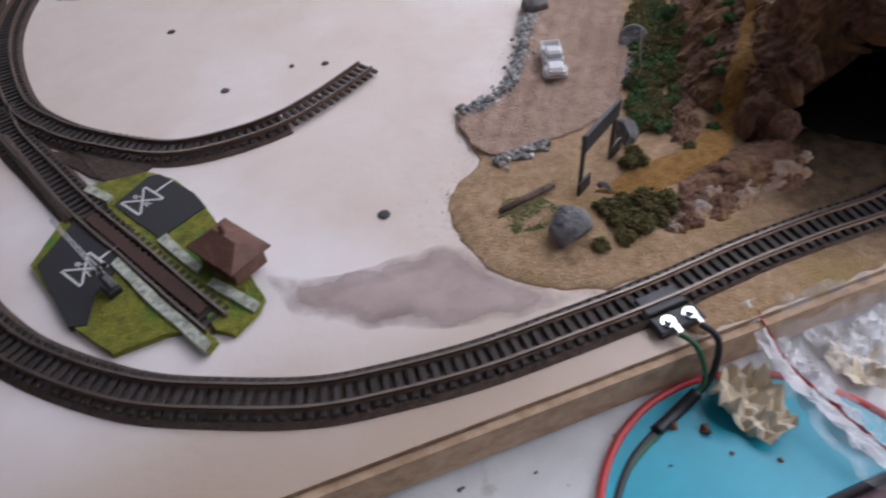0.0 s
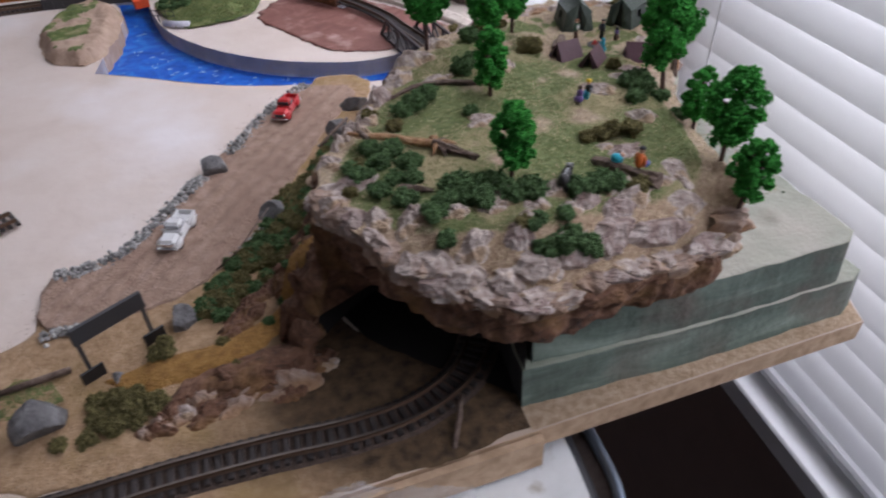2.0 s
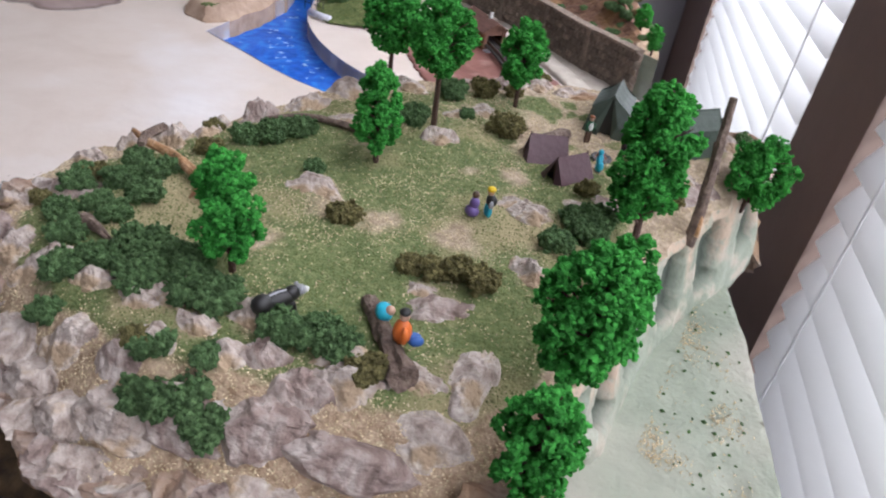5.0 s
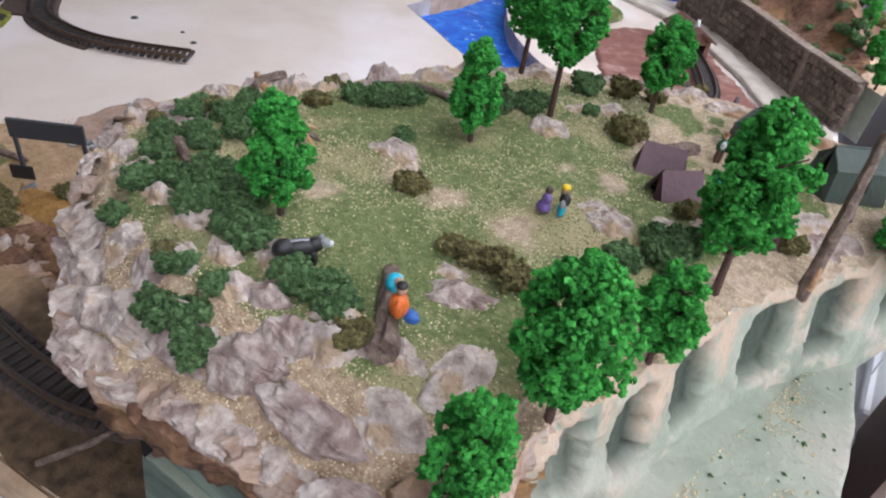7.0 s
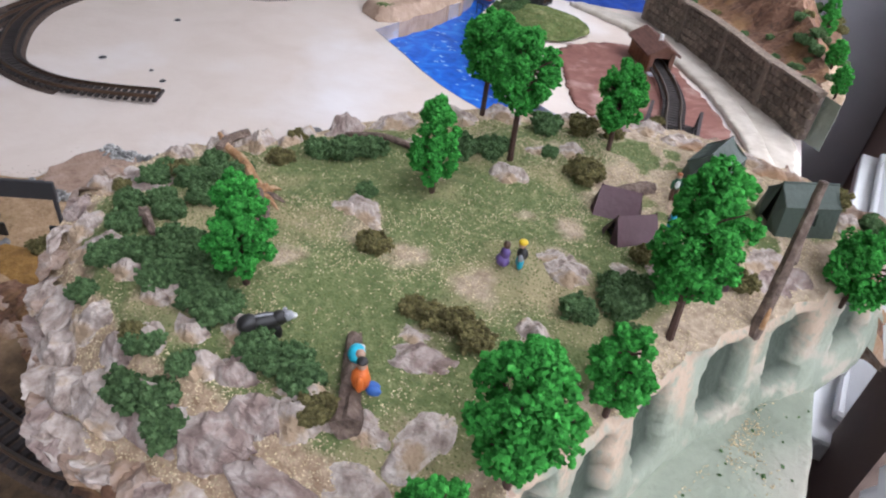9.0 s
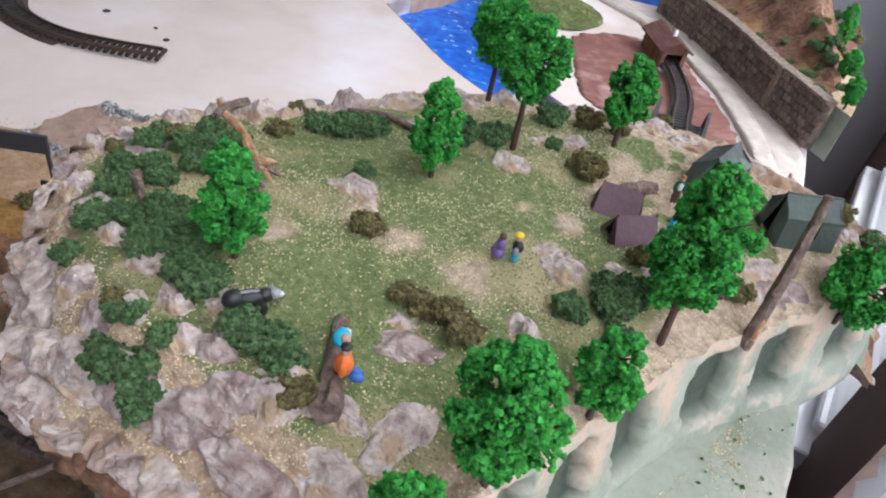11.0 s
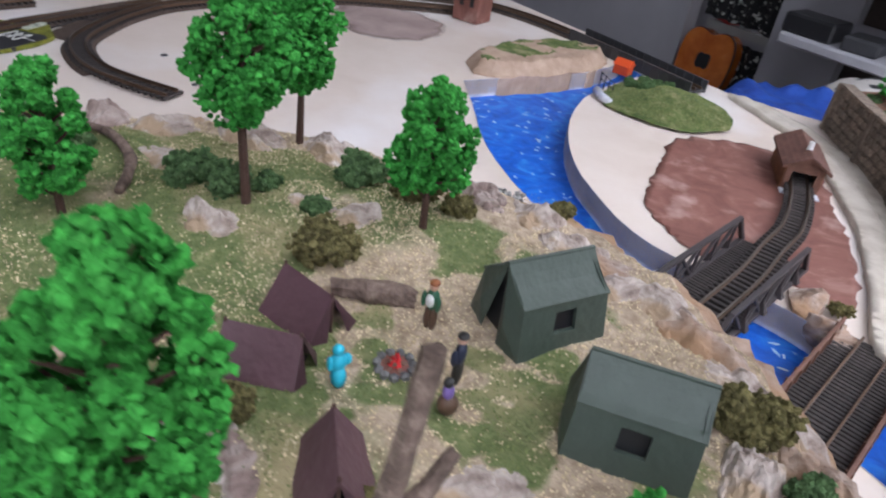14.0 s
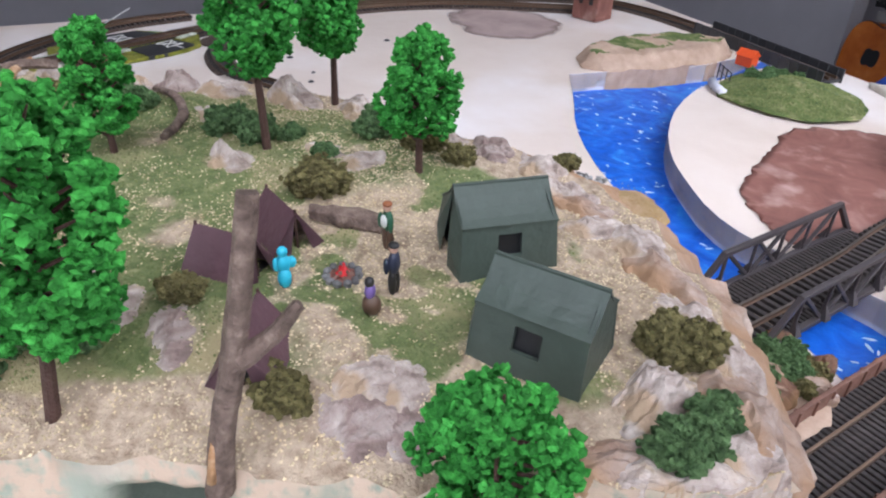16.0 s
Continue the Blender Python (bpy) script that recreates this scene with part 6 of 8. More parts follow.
# brown scraps by the switch
v, f = sheet(finer(rounded([(-217, 214), (-166, 181), (-178, 169), (-194, 175), (-214, 204)], 1), 4, 1.2), lambda x, y: 1.4 + 0.5 * fbm(x, y, 0, 9), 5, thick=1.4)
solid("cork_scrap", v, f, M["ballast"], label="rough brown cork scrap beside the switch", category="cork")
bm = bmesh.new()
rod(bm, (-240, 232, 2.5), (-206, 150, 2.5), 3.2, 2.8, 6)
tagged(part("edging_strip", bm, M["ballast"], None), "dark brown wooden strip along the siding", "wood strip")
tube("switch_wire", [(-208, 208, 2), (-200, 192, 5), (-194, 178, 3), (-190, 170, 2)], 0.5, M["cable"], label="thin black wire by the switch", category="wire")

# screw heads in the board
for x, y, r in ((-76, 98, 2.9), (-127, 229, 2.6), (-149, 312, 2.6), (-70, 231, 2.2), (-88, 237, 1.5)):
    bm = bmesh.new()
    bmesh.ops.create_cone(bm, cap_ends=True, segments=16, radius1=r * MM, radius2=r * 0.7 * MM, depth=0.6 * MM)
    box(bm, (-r * 0.6, -0.25, 0.25), (r * 0.6, 0.25, 0.42))
    box(bm, (-0.25, -r * 0.6, 0.25), (0.25, r * 0.6, 0.42))
    ob = tagged(part("screw", bm, M["darkgrey"], None), "dark screw head set in the cream board", "screw", "board screws")
    ob.location = (x * MM, y * MM, 0.6 * MM)

# power terminal on the front track
term = thing("track_terminal", (3, 8, 2.2), "black plastic track power terminal with two bright screws", "terminal", "", 3)
bm = bmesh.new()
box(bm, (-9, -4.2, 0.4), (7.5, 4.2, 2.4), 0.4)
part("tie_plate", bm, M["darkgrey"], term)
bm = bmesh.new()
box(bm, (-9.5, -13.5, -1.5), (9.5, -5.6, 2.2), 0.7)
part("body", bm, M["black"], term)
for x in (-4.4, 4.6):
    bm = bmesh.new()
    rod(bm, (x, -9.8, 2), (x, -9.8, 3.0), 2.6, sides=16)
    rod(bm, (x, -9.8, 3), (x, -9.8, 4.6), 1.7, 1.4, sides=16)
    part("screw", bm, M["chrome"], term, "bright steel screw")
    bm = bmesh.new()
    box(bm, (x - 0.9 + 1.5, -15.5, 2.2), (x + 0.9 + 1.5, -10.5, 2.7), 0.1)
    part("spade_lug", bm, M["chrome"], term, "bright spade lug")
wire = thing("power_cable", (0, -12, -18), "twin black power cable running from the terminal over the table", "cable")


def cable(pts, name, m, r=0.9):
    line = [tuple(p) for p in pts]
    out = []
    q = [line[0]] + line + [line[-1]]
    for a, b, c, d in zip(q, q[1:], q[2:], q[3:]):
        for i in range(6):
            t = i / 6
            out.append(tuple(0.5 * (2 * b[k] + (c[k] - a[k]) * t + (2 * a[k] - 5 * b[k] + 4 * c[k] - d[k]) * t * t + (3 * b[k] - a[k] - 3 * c[k] + d[k]) * t ** 3) for k in range(3)))
    tube(name, [(x, y + 12, z + 18) for x, y, z in out + [line[-1]]], r, m, wire, 8)


M["greenwire"] = plain("green_wire", (0.02, 0.12, 0.05), 0.4)
cable([(9, -7, 4.4), (12, -14, 2), (8, -20, -10), (0, -22, -16), (-14, -26, -18.6), (-32, -34, -19), (-48, -50, -19), (-56, -70, -19), (-60, -110, -40)], "lead", M["cable"], 1.3)
cable([(0, -8, 4.4), (3, -14, 3), (5, -20, -9), (-2, -23, -15), (-16, -28, -18.4), (-34, -36, -19), (-50, -52, -19), (-58.5, -71, -19), (-63, -110, -40)], "lead", M["greenwire"], 1.0)
cable([(2, -21.5, -14.2), (-7, -24, -17.2), (-18, -27.5, -18.2)], "sleeve", M["cable"], 2.3)

# ---- on the table: lid, bag, paper ----
lid_c, lid_r = (2, -75), 60
lid = thing("round_lid", (0, 0, -20.6), "teal plastic lid with a red rim and paint crumbs", "lid")
arc = [(lid_c[0] + lid_r * math.cos(a), lid_c[1] + lid_r * math.sin(a)) for a in [math.pi * (0.04 + 0.92 * i / 40) for i in range(41)]]
v, f = sheet(arc, lambda x, y: 1.6, 8, thick=1.4)
solid("disc", v, f, M["teal"], lid)
tube("rim_band", [(x, y, 1.6) for x, y in arc], 1.5, M["lidred"], lid)
for n, (x, y, s) in enumerate([(-2, -33, 2.2), (-11, -28, 1.6), (1, -44, 0.8), (-20, -40, 0.7), (14, -52, 0.8)]):
    rock(x, y, s, "cliff", z=-19.0, seed=260 + n, sink=0.1, group="table crumbs", label="dark paint crumb lying on the lid")

M["clear"] = bpy.data.materials.new("clear_plastic_film")
M["clear"].use_nodes = True
nt = M["clear"].node_tree
b = nt.nodes["Principled BSDF"]
b.inputs["Base Color"].default_value, b.inputs["Roughness"].default_value = (0.92, 0.92, 0.93, 1), 0.07
b.inputs["Alpha"].default_value = 0.22
b.inputs["Specular IOR Level"].default_value = 1.0


M["clear_white"] = M["clear"].copy()
M["clear_white"].name = "milky_plastic_film"
M["clear_white"].node_tree.nodes["Principled BSDF"].inputs["Alpha"].default_value = 0.6
M["milky"] = M["clear"].copy()
M["milky"].name = "white_plastic_film"
M["milky"].node_tree.nodes["Principled BSDF"].inputs["Alpha"].default_value = 0.75


def crumple(name, outline, height, grid, material, label, category, lift=0.0, sharp=7.0, seed=0.0):
    def h(x, y):
        a = abs(fbm(x + seed, y, 0, sharp, 3)) + 0.6 * abs(fbm(x * 0.6 - y * 0.8, y * 0.6 + x * 0.8 + seed, 4, sharp * 2.2, 2))
        return lift + height * min(1.0, a)
    v, f = sheet(finer(outline, grid, 1.5, 8), h, grid)
    ob = solid(name, v, f, material, smooth=sharp > 12, label=label, category=category)
    return ob


bag = thing("plastic_bag", (0, 0, 0), "crumpled clear zip bag with white glints on the table", "plastic bag")
film = crumple("film", [(33, -5), (52, -7), (80, -8), (112, -9), (150, -14), (154, -40), (146, -62), (110, -68), (60, -66), (50, -72), (40, -76), (33, -70), (30, -50), (30, -28)], 11, 1.5, M["clear"], "", "", -19.5, 17.0)
for q in film.data.vertices:
    q.co.z += 0.016 * smooth_step(-20, -7, q.co.y / MM)
film.parent = bag


def strip(name, pts, wide, material, label):
    """A flat crumpled band lying along a line."""
    line = smooth_line([(x, y) for x, y, z in pts], 2.0)
    v, f = [], []
    for i, (x, y) in enumerate(line):
        k = i / (len(line) - 1) * (len(pts) - 1)
        j = min(len(pts) - 2, int(k))
        z = pts[j][2] * (1 - k + j) + pts[j + 1][2] * (k - j)
        for o in (-1, -0.3, 0.3, 1):
            v.append((x + o * wide * (1 + 0.4 * fbm(x, y, o, 8)), y + 0.6 * fbm(x, y, 9, 6), z + 1.6 * fbm(x + o * 3, y, 5, 5)))
    for i in range(len(line) - 1):
        for j in range(3):
            c = i * 4 + j
            f.append([c, c + 1, c + 5, c + 4])
    return solid(name, v, f, material, bag, label=label)


strip("zip_strip", [(33, -3, 1), (31, -14, -4), (30, -28, -6), (32, -44, -6), (36, -60, -7), (40, -74, -10)], 2.6, M["clear_white"], "milky white zip strip")
strip("zip_line", [(33.6, -8, 0.2), (32.5, -14, -2.4), (31.5, -28, -4.4), (33.5, -44, -4.4), (37.5, -60, -5.4), (41, -73, -8.4)], 0.35, M["lidred"], "thin red zip line")
crumple("crumpled_paper", [(4, -23), (16, -17), (26, -24), (28, -36), (23, -46), (13, -47), (6, -36)], 14, 2.2, M["paper"], "crumpled cream paper towel on the lid", "paper", -18.6, 6, 20)
crumple("paper_scrap", [(52, -26), (66, -20), (74, -32), (66, -44), (54, -40)], 7, 2.2, M["paper"], "crumpled tan paper inside the clear bag", "paper", -19.8, 6, 50)
crumple("paper_scrap", [(84, -44), (96, -36), (112, -40), (108, -56), (90, -58)], 8, 2.2, M["paper"], "crumpled tan paper inside the clear bag", "paper", -19.8, 6, 80)
for n, (poly, tall) in enumerate([([(37, -10), (46, -12), (50, -30), (48, -52), (44, -66), (39, -58), (38, -36)], 9), ([(54, -12), (64, -10), (72, -22), (74, -36), (66, -38), (58, -26)], 8),
                                  ([(70, -18), (92, -14), (124, -18), (134, -26), (100, -26), (78, -30)], 9), ([(106, -34), (124, -28), (142, -36), (138, -56), (118, -60), (104, -50)], 8), ([(78, -46), (96, -40), (102, -52), (88, -62), (74, -58)], 6)]):
    crumple("film_scrap", poly, tall, 1.5, M["milky"], "white crumpled plastic film inside the bag", "film", -19.6, 9, 30 + 17 * n)
M["greenbits"] = mat("dark_green_bits", [(0.3, (0.02, 0.08, 0.04)), (0.7, (0.05, 0.18, 0.09))], 300, 0.8, island=0.4)
scatter("green_crumbs", [(88, -22), (130, -16), (140, -36), (118, -52), (92, -44)], 260, (0.6, 1.7), M["greenbits"], lambda x, y: -20.8, "dark green foam crumbs on the white table", "crumbs", 31, 0.6, lambda x, y: 0.3 + fbm(x, y, 0, 12))
scatter("paint_specks", [(-200, -60), (150, -62), (150, -18), (-200, -18)], 90, (0.3, 1.1), M["ballast"], lambda x, y: -20.9, "dark specks and crumbs on the white table", "specks", 32, 0.3)

# ---- the camp and the small figures on the plateau ----
def pup_tent(x, y, turn, long=14.0, wide=11.5, tall=8.5):
    root = thing("pup_tent", (x, y, on_top(x, y) - 0.3), "small maroon plastic pup tent with open ends", "tent", "pup tents", turn)
    l, w = long / 2, wide / 2
    for s in (-1, 1):
        v = [(-l, s * w, 0), (l, s * w, 0), (l * 0.94, 0, tall), (-l * 0.94, 0, tall), (-l, s * (w - 0.7), 0), (l, s * (w - 0.7), 0), (l * 0.94, 0, tall - 0.8), (-l * 0.94, 0, tall - 0.8), (0, s * w * 0.52, tall * 0.46)]
        q = [[0, 1, 8], [1, 2, 8], [2, 3, 8], [3, 0, 8], [4, 7, 6, 5], [0, 4, 5, 1], [1, 5, 6, 2], [2, 6, 7, 3], [3, 7, 4, 0]]
        solid("side_panel", v, q if s < 0 else [f[::-1] for f in q], M["maroon"], root)
    for e in (-1, 1):
        for s in (-1, 1):
            v = [(e * l, s * w, 0), (e * l * 0.94, 0, tall), (e * (l + 1.2), s * w * 0.42, 0.0), (e * l * 0.95, s * 0.4, tall * 0.8)]
            solid("door_flap", v, [[0, 1, 3, 2], [2, 3, 1, 0]], M["maroon"], root)
        bm = bmesh.new()
        rod(bm, (e * l * 0.9, 0, 0), (e * l * 0.9, 0, tall + 0.4), 0.3, sides=6)
        part("pole", bm, M["trunk"], root)
    v = [(-l * 0.85, -w * 0.8, 0.3), (l * 0.85, -w * 0.8, 0.3), (l * 0.85, w * 0.8, 0.3), (-l * 0.85, w * 0.8, 0.3)]
    solid("groundsheet", v, [[0, 1, 2, 3]], M["black"], root)
    return root


pup_tent(261.5, 141, 45)
pup_tent(252.5, 153, 14)
pup_tent(286.5, 141, -24)


def wall_tent(x, y, turn, long, wide, wall=11.0, ridge=16.4):
    """An army wall tent; its door end faces -x."""
    root = thing("wall_tent", (x, y, on_top(x, y) - 0.4), "olive green plastic army wall tent with square windows", "tent", "wall tents", turn)
    l, w = long / 2, wide / 2
    sag = 0.8
    e = w - 2.0
    for s in (-1, 1):
        # battered side wall with a square window through it
        a, b, z0, z1 = -2.4, 2.4, wall * 0.40, wall * 0.80

        def at(x0, z, deep, s=s):
            return (x0 * (1 - 0.05 * z / wall), s * (w + (e - w) * z / wall - deep), z)
        for xa, xb, za, zb in ((-l, a, 0, wall), (b, l, 0, wall), (a, b, 0, z0), (a, b, z1, wall)):
            v = [at(x0, z, d) for d in (0, 0.8) for x0, z in ((xa, za), (xb, za), (xb, zb), (xa, zb))]
            solid("side_wall", v, [[0, 1, 2, 3], [7, 6, 5, 4], [0, 4, 5, 1], [1, 5, 6, 2], [2, 6, 7, 3], [3, 7, 4, 0]], M["tent"], root)
        # black backing stands in for the dark inside
        v = [at(x0, z, 1.4) for x0, z in ((a - 0.5, z0 - 0.5), (b + 0.5, z0 - 0.5), (b + 0.5, z1 + 0.5), (a - 0.5, z1 + 0.5))]
        solid("window", v, [[0, 1, 2, 3]], M["black"], root, label="black sheet for the shade behind a square window")
        v, f = [], []
        for i in range(9):
            k = -1 + i / 4
            for j in range(5):
                q = j / 4
                yy = s * (e + 0.35) * (1 - q)
                zz = wall - 0.2 + (ridge - wall + 0.2) * q - sag * math.sin(math.pi * q) + 0.05 * math.cos(i * 3.1) * math.sin(math.pi * q)
                v.append((k * (l * 0.95 + 0.2), yy, zz))
        n = len(v)
        v += [(a1, b1, c1 - 0.5) for a1, b1, c1 in v]
        for i in range(8):
            for j in range(4):
                c = i * 5 + j
                f += [[c, c + 5, c + 6, c + 1], [n + c, n + c + 1, n + c + 6, n + c + 5]]
        for i in range(8):
            f += [[i * 5, n + i * 5, n + i * 5 + 5, i * 5 + 5]]
        for j in range(4):
            f += [[j, j + 1, n + j + 1, n + j], [40 + j, n + 40 + j, n + 41 + j, 41 + j]]
        solid("roof_panel", v, f, M["tent"], root)
    bm = bmesh.new()
    rod(bm, (-l * 0.97, 0, ridge - 0.2), (l * 0.97, 0, ridge - 0.2), 0.4, sides=6)
    part("ridge_pole", bm, M["tent"], root)
    v = [(l - 0.1, -w, 0), (l - 0.1, w, 0), (l * 0.95, e, wall), (l * 0.93, 0, ridge - 0.6), (l * 0.95, -e, wall)]
    solid("end_wall", v + [(x0 - 0.7, y0, z0) for x0, y0, z0 in v], [[0, 1, 2, 3, 4], [9, 8, 7, 6, 5], [0, 5, 6, 1]], M["tent"], root)
    for s in (-1, 1):
        v = [(-l, s * w, 0), (-l * 0.95, s * e, wall), (-l * 0.94, 0, ridge - 0.6), (-l - 1.0, s * w * 0.30, 0), (-l - 1.4, s * w * 0.45, 6)]
        solid("door_flap", v, [[0, 3, 4], [0, 4, 1], [1, 4, 2], [4, 3, 2]], M["tent"], root)
    # black sheet in the doorway, in place of the tent's inner shade
    v = [(-l + 1.2, -w * 0.9, 0.3), (-l + 1.2, w * 0.9, 0.3), (-l + 1.2, e * 0.9, wall), (-l + 1.2, 0, ridge - 2), (-l + 1.2, -e * 0.9, wall)]
    solid("dark_interior", v, [[0, 1, 2, 3, 4]], M["black"], root)
    return root


wall_tent(273, 191, 82, 19.5, 17.5)
wall_tent(302.5, 184.5, 36, 19.5, 16)

# fire ring
fire = thing("campfire", (271.5, 160, on_top(271.5, 160)), "round stone fire ring with small red flames", "campfire")
for k in range(11):
    a = 2 * math.pi * k / 11
    b0, t0 = ico(1)
    rr = random.Random(k)
    v = [(3.1 * math.cos(a) + p.x * 0.95 * rr.uniform(0.8, 1.2), 3.1 * math.sin(a) + p.y * 0.9 * rr.uniform(0.8, 1.2), 0.7 + p.z * 1.0) for p in b0]
    solid("stone", v, t0, M["greyRock"], fire)
bm = bmesh.new()
for k in range(5):
    a = k * 1.26
    rod(bm, (2.1 * math.cos(a), 2.1 * math.sin(a), 0.5), (-1.2 * math.cos(a), -1.2 * math.sin(a), 1.8), 0.5, 0.4, 6)
part("firewood", bm, M["brownhut"], fire)
bm = bmesh.new()
rod(bm, (0, 0, 0), (0, 0, 0.7), 2.9, 2.7, 16)
part("ash_bed", bm, M["redbrown"], fire, "reddish brown ash bed")
bm = bmesh.new()
for k in range(4):
    a = k * 1.6
    rod(bm, (0.7 * math.cos(a), 0.7 * math.sin(a), 1.0), (0.4 * math.cos(a + 1), 0.4 * math.sin(a + 1), 3.6 - 0.4 * k), 0.8, 0.05, 6)
part("flame", bm, M["red"], fire, "small painted red flames")

# figures, each one plain shape
PAINT = {"skin": (0.55, 0.33, 0.24), "navy": (0.02, 0.025, 0.05), "cyan": (0.02, 0.45, 0.62), "green": (0.02, 0.10, 0.05), "offwhite": (0.7, 0.7, 0.68), "hair": (0.28, 0.09, 0.03),
         "purple": (0.16, 0.10, 0.30), "yellow": (0.75, 0.50, 0.02), "orangecloth": (0.72, 0.16, 0.03), "blue": (0.03, 0.12, 0.40), "brown": (0.10, 0.055, 0.035), "dark": (0.02, 0.018, 0.018), "grey": (0.28, 0.28, 0.30)}
for key, c in PAINT.items():
    M["p_" + key] = plain("figure_paint_" + key, c, 0.45)


def figurine(x, y, turn, lumps, label, lift=0.0, size=1.0):
    """A tiny painted figurine as one plain mesh: lumps of (x, y, z, rx, ry, rz, paint)."""
    verts, faces, slots, mats = [], [], [], []
    base, tris = ico(2)
    for lx, ly, lz, rx, ry, rz, paint in lumps:
        if M["p_" + paint] not in mats:
            mats.append(M["p_" + paint])
        n = len(verts)
        verts += [((lx + p.x * rx) * size, (ly + p.y * ry) * size, (lz + p.z * rz) * size) for p in base]
        faces += [[i + n for i in t] for t in tris]
        slots += [mats.index(M["p_" + paint])] * len(tris)
    ob = solid("figurine", verts, faces, mats, smooth=True)
    for p, s in zip(ob.data.polygons, slots):
        p.material_index = s
    ob.matrix_world = pose(x * MM, y * MM, (on_top(x, y) + lift) * MM, 0, 0, turn)
    return tagged(ob, label, "figurine", "camp figurines")


def standing(legs, coat, head, hat=None):
    out = [(-0.55, 0, 2.6, 0.8, 0.85, 3.0, legs), (0.55, 0.1, 2.6, 0.8, 0.85, 3.0, legs), (0, 0, 6.6, 1.4, 1.0, 2.6, coat), (-1.5, 0.5, 6.4, 0.55, 0.6, 1.8, coat), (1.5, 0.6, 6.4, 0.55, 0.6, 1.8, coat), (0, 0.1, 9.6, 0.85, 0.9, 1.05, head)]
    return out + ([(0, 0, 10.3, 1.0, 1.05, 0.6, hat)] if hat else [])


figurine(279, 167.5, 120, standing("dark", "navy", "skin", "dark"), "tiny standing figurine in navy and black by the fire")
figurine(265.5, 171, 200, standing("brown", "green", "skin", "hair") + [(0, 1.0, 6.8, 0.9, 0.5, 1.5, "offwhite")], "tiny standing figurine in green and white by the log")
figurine(271, 149.5, 80, [(0, 0, 2.0, 1.3, 1.5, 2.2, "cyan"), (0, 0.4, 4.8, 1.4, 1.2, 2.0, "cyan"), (1.5, 0.7, 4.8, 0.9, 0.8, 1.2, "cyan"), (-1.3, 0.5, 4.6, 0.6, 0.8, 1.5, "cyan"), (0, 0.5, 7.2, 1.0, 1.0, 1.1, "cyan")], "tiny crouching figurine all in bright cyan")
figurine(284.5, 161.5, 140, [(0, 0, 2.2, 1.5, 1.8, 2.2, "brown"), (0, 0.2, 5.0, 1.2, 1.0, 1.6, "purple"), (0, 0.3, 6.8, 0.9, 0.9, 1.0, "dark")], "tiny seated figurine in brown by the fire ring")
figurine(241, 105, 150, [(0.5, 0, 2.0, 0.8, 0.9, 2.1, "cyan"), (-0.5, 0.4, 2.0, 0.8, 0.9, 2.1, "cyan"), (-0.8, 0.5, 5.2, 1.6, 1.3, 1.7, "dark"), (-1.6, 1.4, 4.6, 0.6, 0.9, 1.2, "grey"), (-0.4, 0.7, 7.6, 0.9, 0.9, 1.0, "skin"), (-0.4, 0.6, 8.3, 1.15, 1.15, 0.75, "yellow")], "tiny bending figurine with a yellow hat and cyan trousers", 0.0, 1.15)
figurine(236.5, 103, -20, [(0, 0, 1.6, 1.9, 1.5, 1.6, "purple"), (0.3, 0.2, 3.8, 1.3, 1.1, 1.7, "purple"), (0.2, 0.4, 6.0, 0.9, 0.9, 1.0, "brown")], "tiny kneeling figurine in purple", 0.0, 1.2)
figurine(233.5, 42, 20, [(0, 0, 3.4, 1.7, 1.5, 2.6, "orangecloth"), (0.2, 1.4, 3.6, 0.7, 0.8, 1.9, "orangecloth"), (0.2, -1.4, 3.6, 0.7, 0.8, 1.9, "orangecloth"), (1.8, 0.4, 1.8, 1.6, 0.8, 1.0, "blue"), (2.4, -0.6, 1.8, 1.4, 0.8, 1.0, "blue"), (0.2, 0, 6.8, 0.9, 0.9, 1.0, "skin"), (0.2, 0, 7.6, 1.0, 1.0, 0.6, "dark")], "tiny seated figurine in an orange shirt on the log", 2.2, 1.3)
figurine(227.5, 48.5, 30, [(0, 0, 2.6, 1.6, 2.0, 1.6, "cyan"), (0.5, 1.4, 2.6, 0.9, 0.8, 0.7, "offwhite"), (0.8, -1.0, 3.6, 0.9, 0.9, 0.9, "skin")], "tiny figurine in a cyan shirt leaning on the log", 1.5, 1.3)

# bear figurine, one plain mesh
bear = [(0.4, 0, 3.7, 3.6, 1.8, 1.9, "dark"), (-2.6, 0, 3.8, 2.2, 1.9, 2.1, "dark"), (3.0, 0, 4.1, 1.8, 1.4, 1.6, "dark"), (4.6, 0, 4.3, 1.3, 1.1, 1.1, "grey"), (5.7, 0, 4.0, 0.8, 0.65, 0.65, "offwhite"), (4.3, 0.8, 5.2, 0.45, 0.4, 0.5, "grey"), (4.3, -0.8, 5.2, 0.45, 0.4, 0.5, "grey"),
        (2.4, 1.0, 1.6, 0.8, 0.75, 1.8, "dark"), (2.6, -1.0, 1.6, 0.8, 0.75, 1.8, "dark"), (-3.2, 1.1, 1.6, 0.95, 0.9, 1.9, "dark"), (-3.6, -1.1, 1.6, 0.95, 0.9, 1.9, "dark"), (0.2, 0, 5.15, 2.2, 0.5, 0.5, "grey")]
ob = figurine(204, 43.5, 52, bear, "small glossy black bear figurine with a pale muzzle", 0.0, 1.25)
tagged(ob, "", "bear figurine", "wildlife")

# logs, stumps and the dead tree
def log_at(name, pts, radii, material, label, rough=0.4):
    return gnarled(name, [(x, y, on_top(x, y) + dz) for x, y, dz in pts], radii, M[material], rough=rough, label=label, category="log")


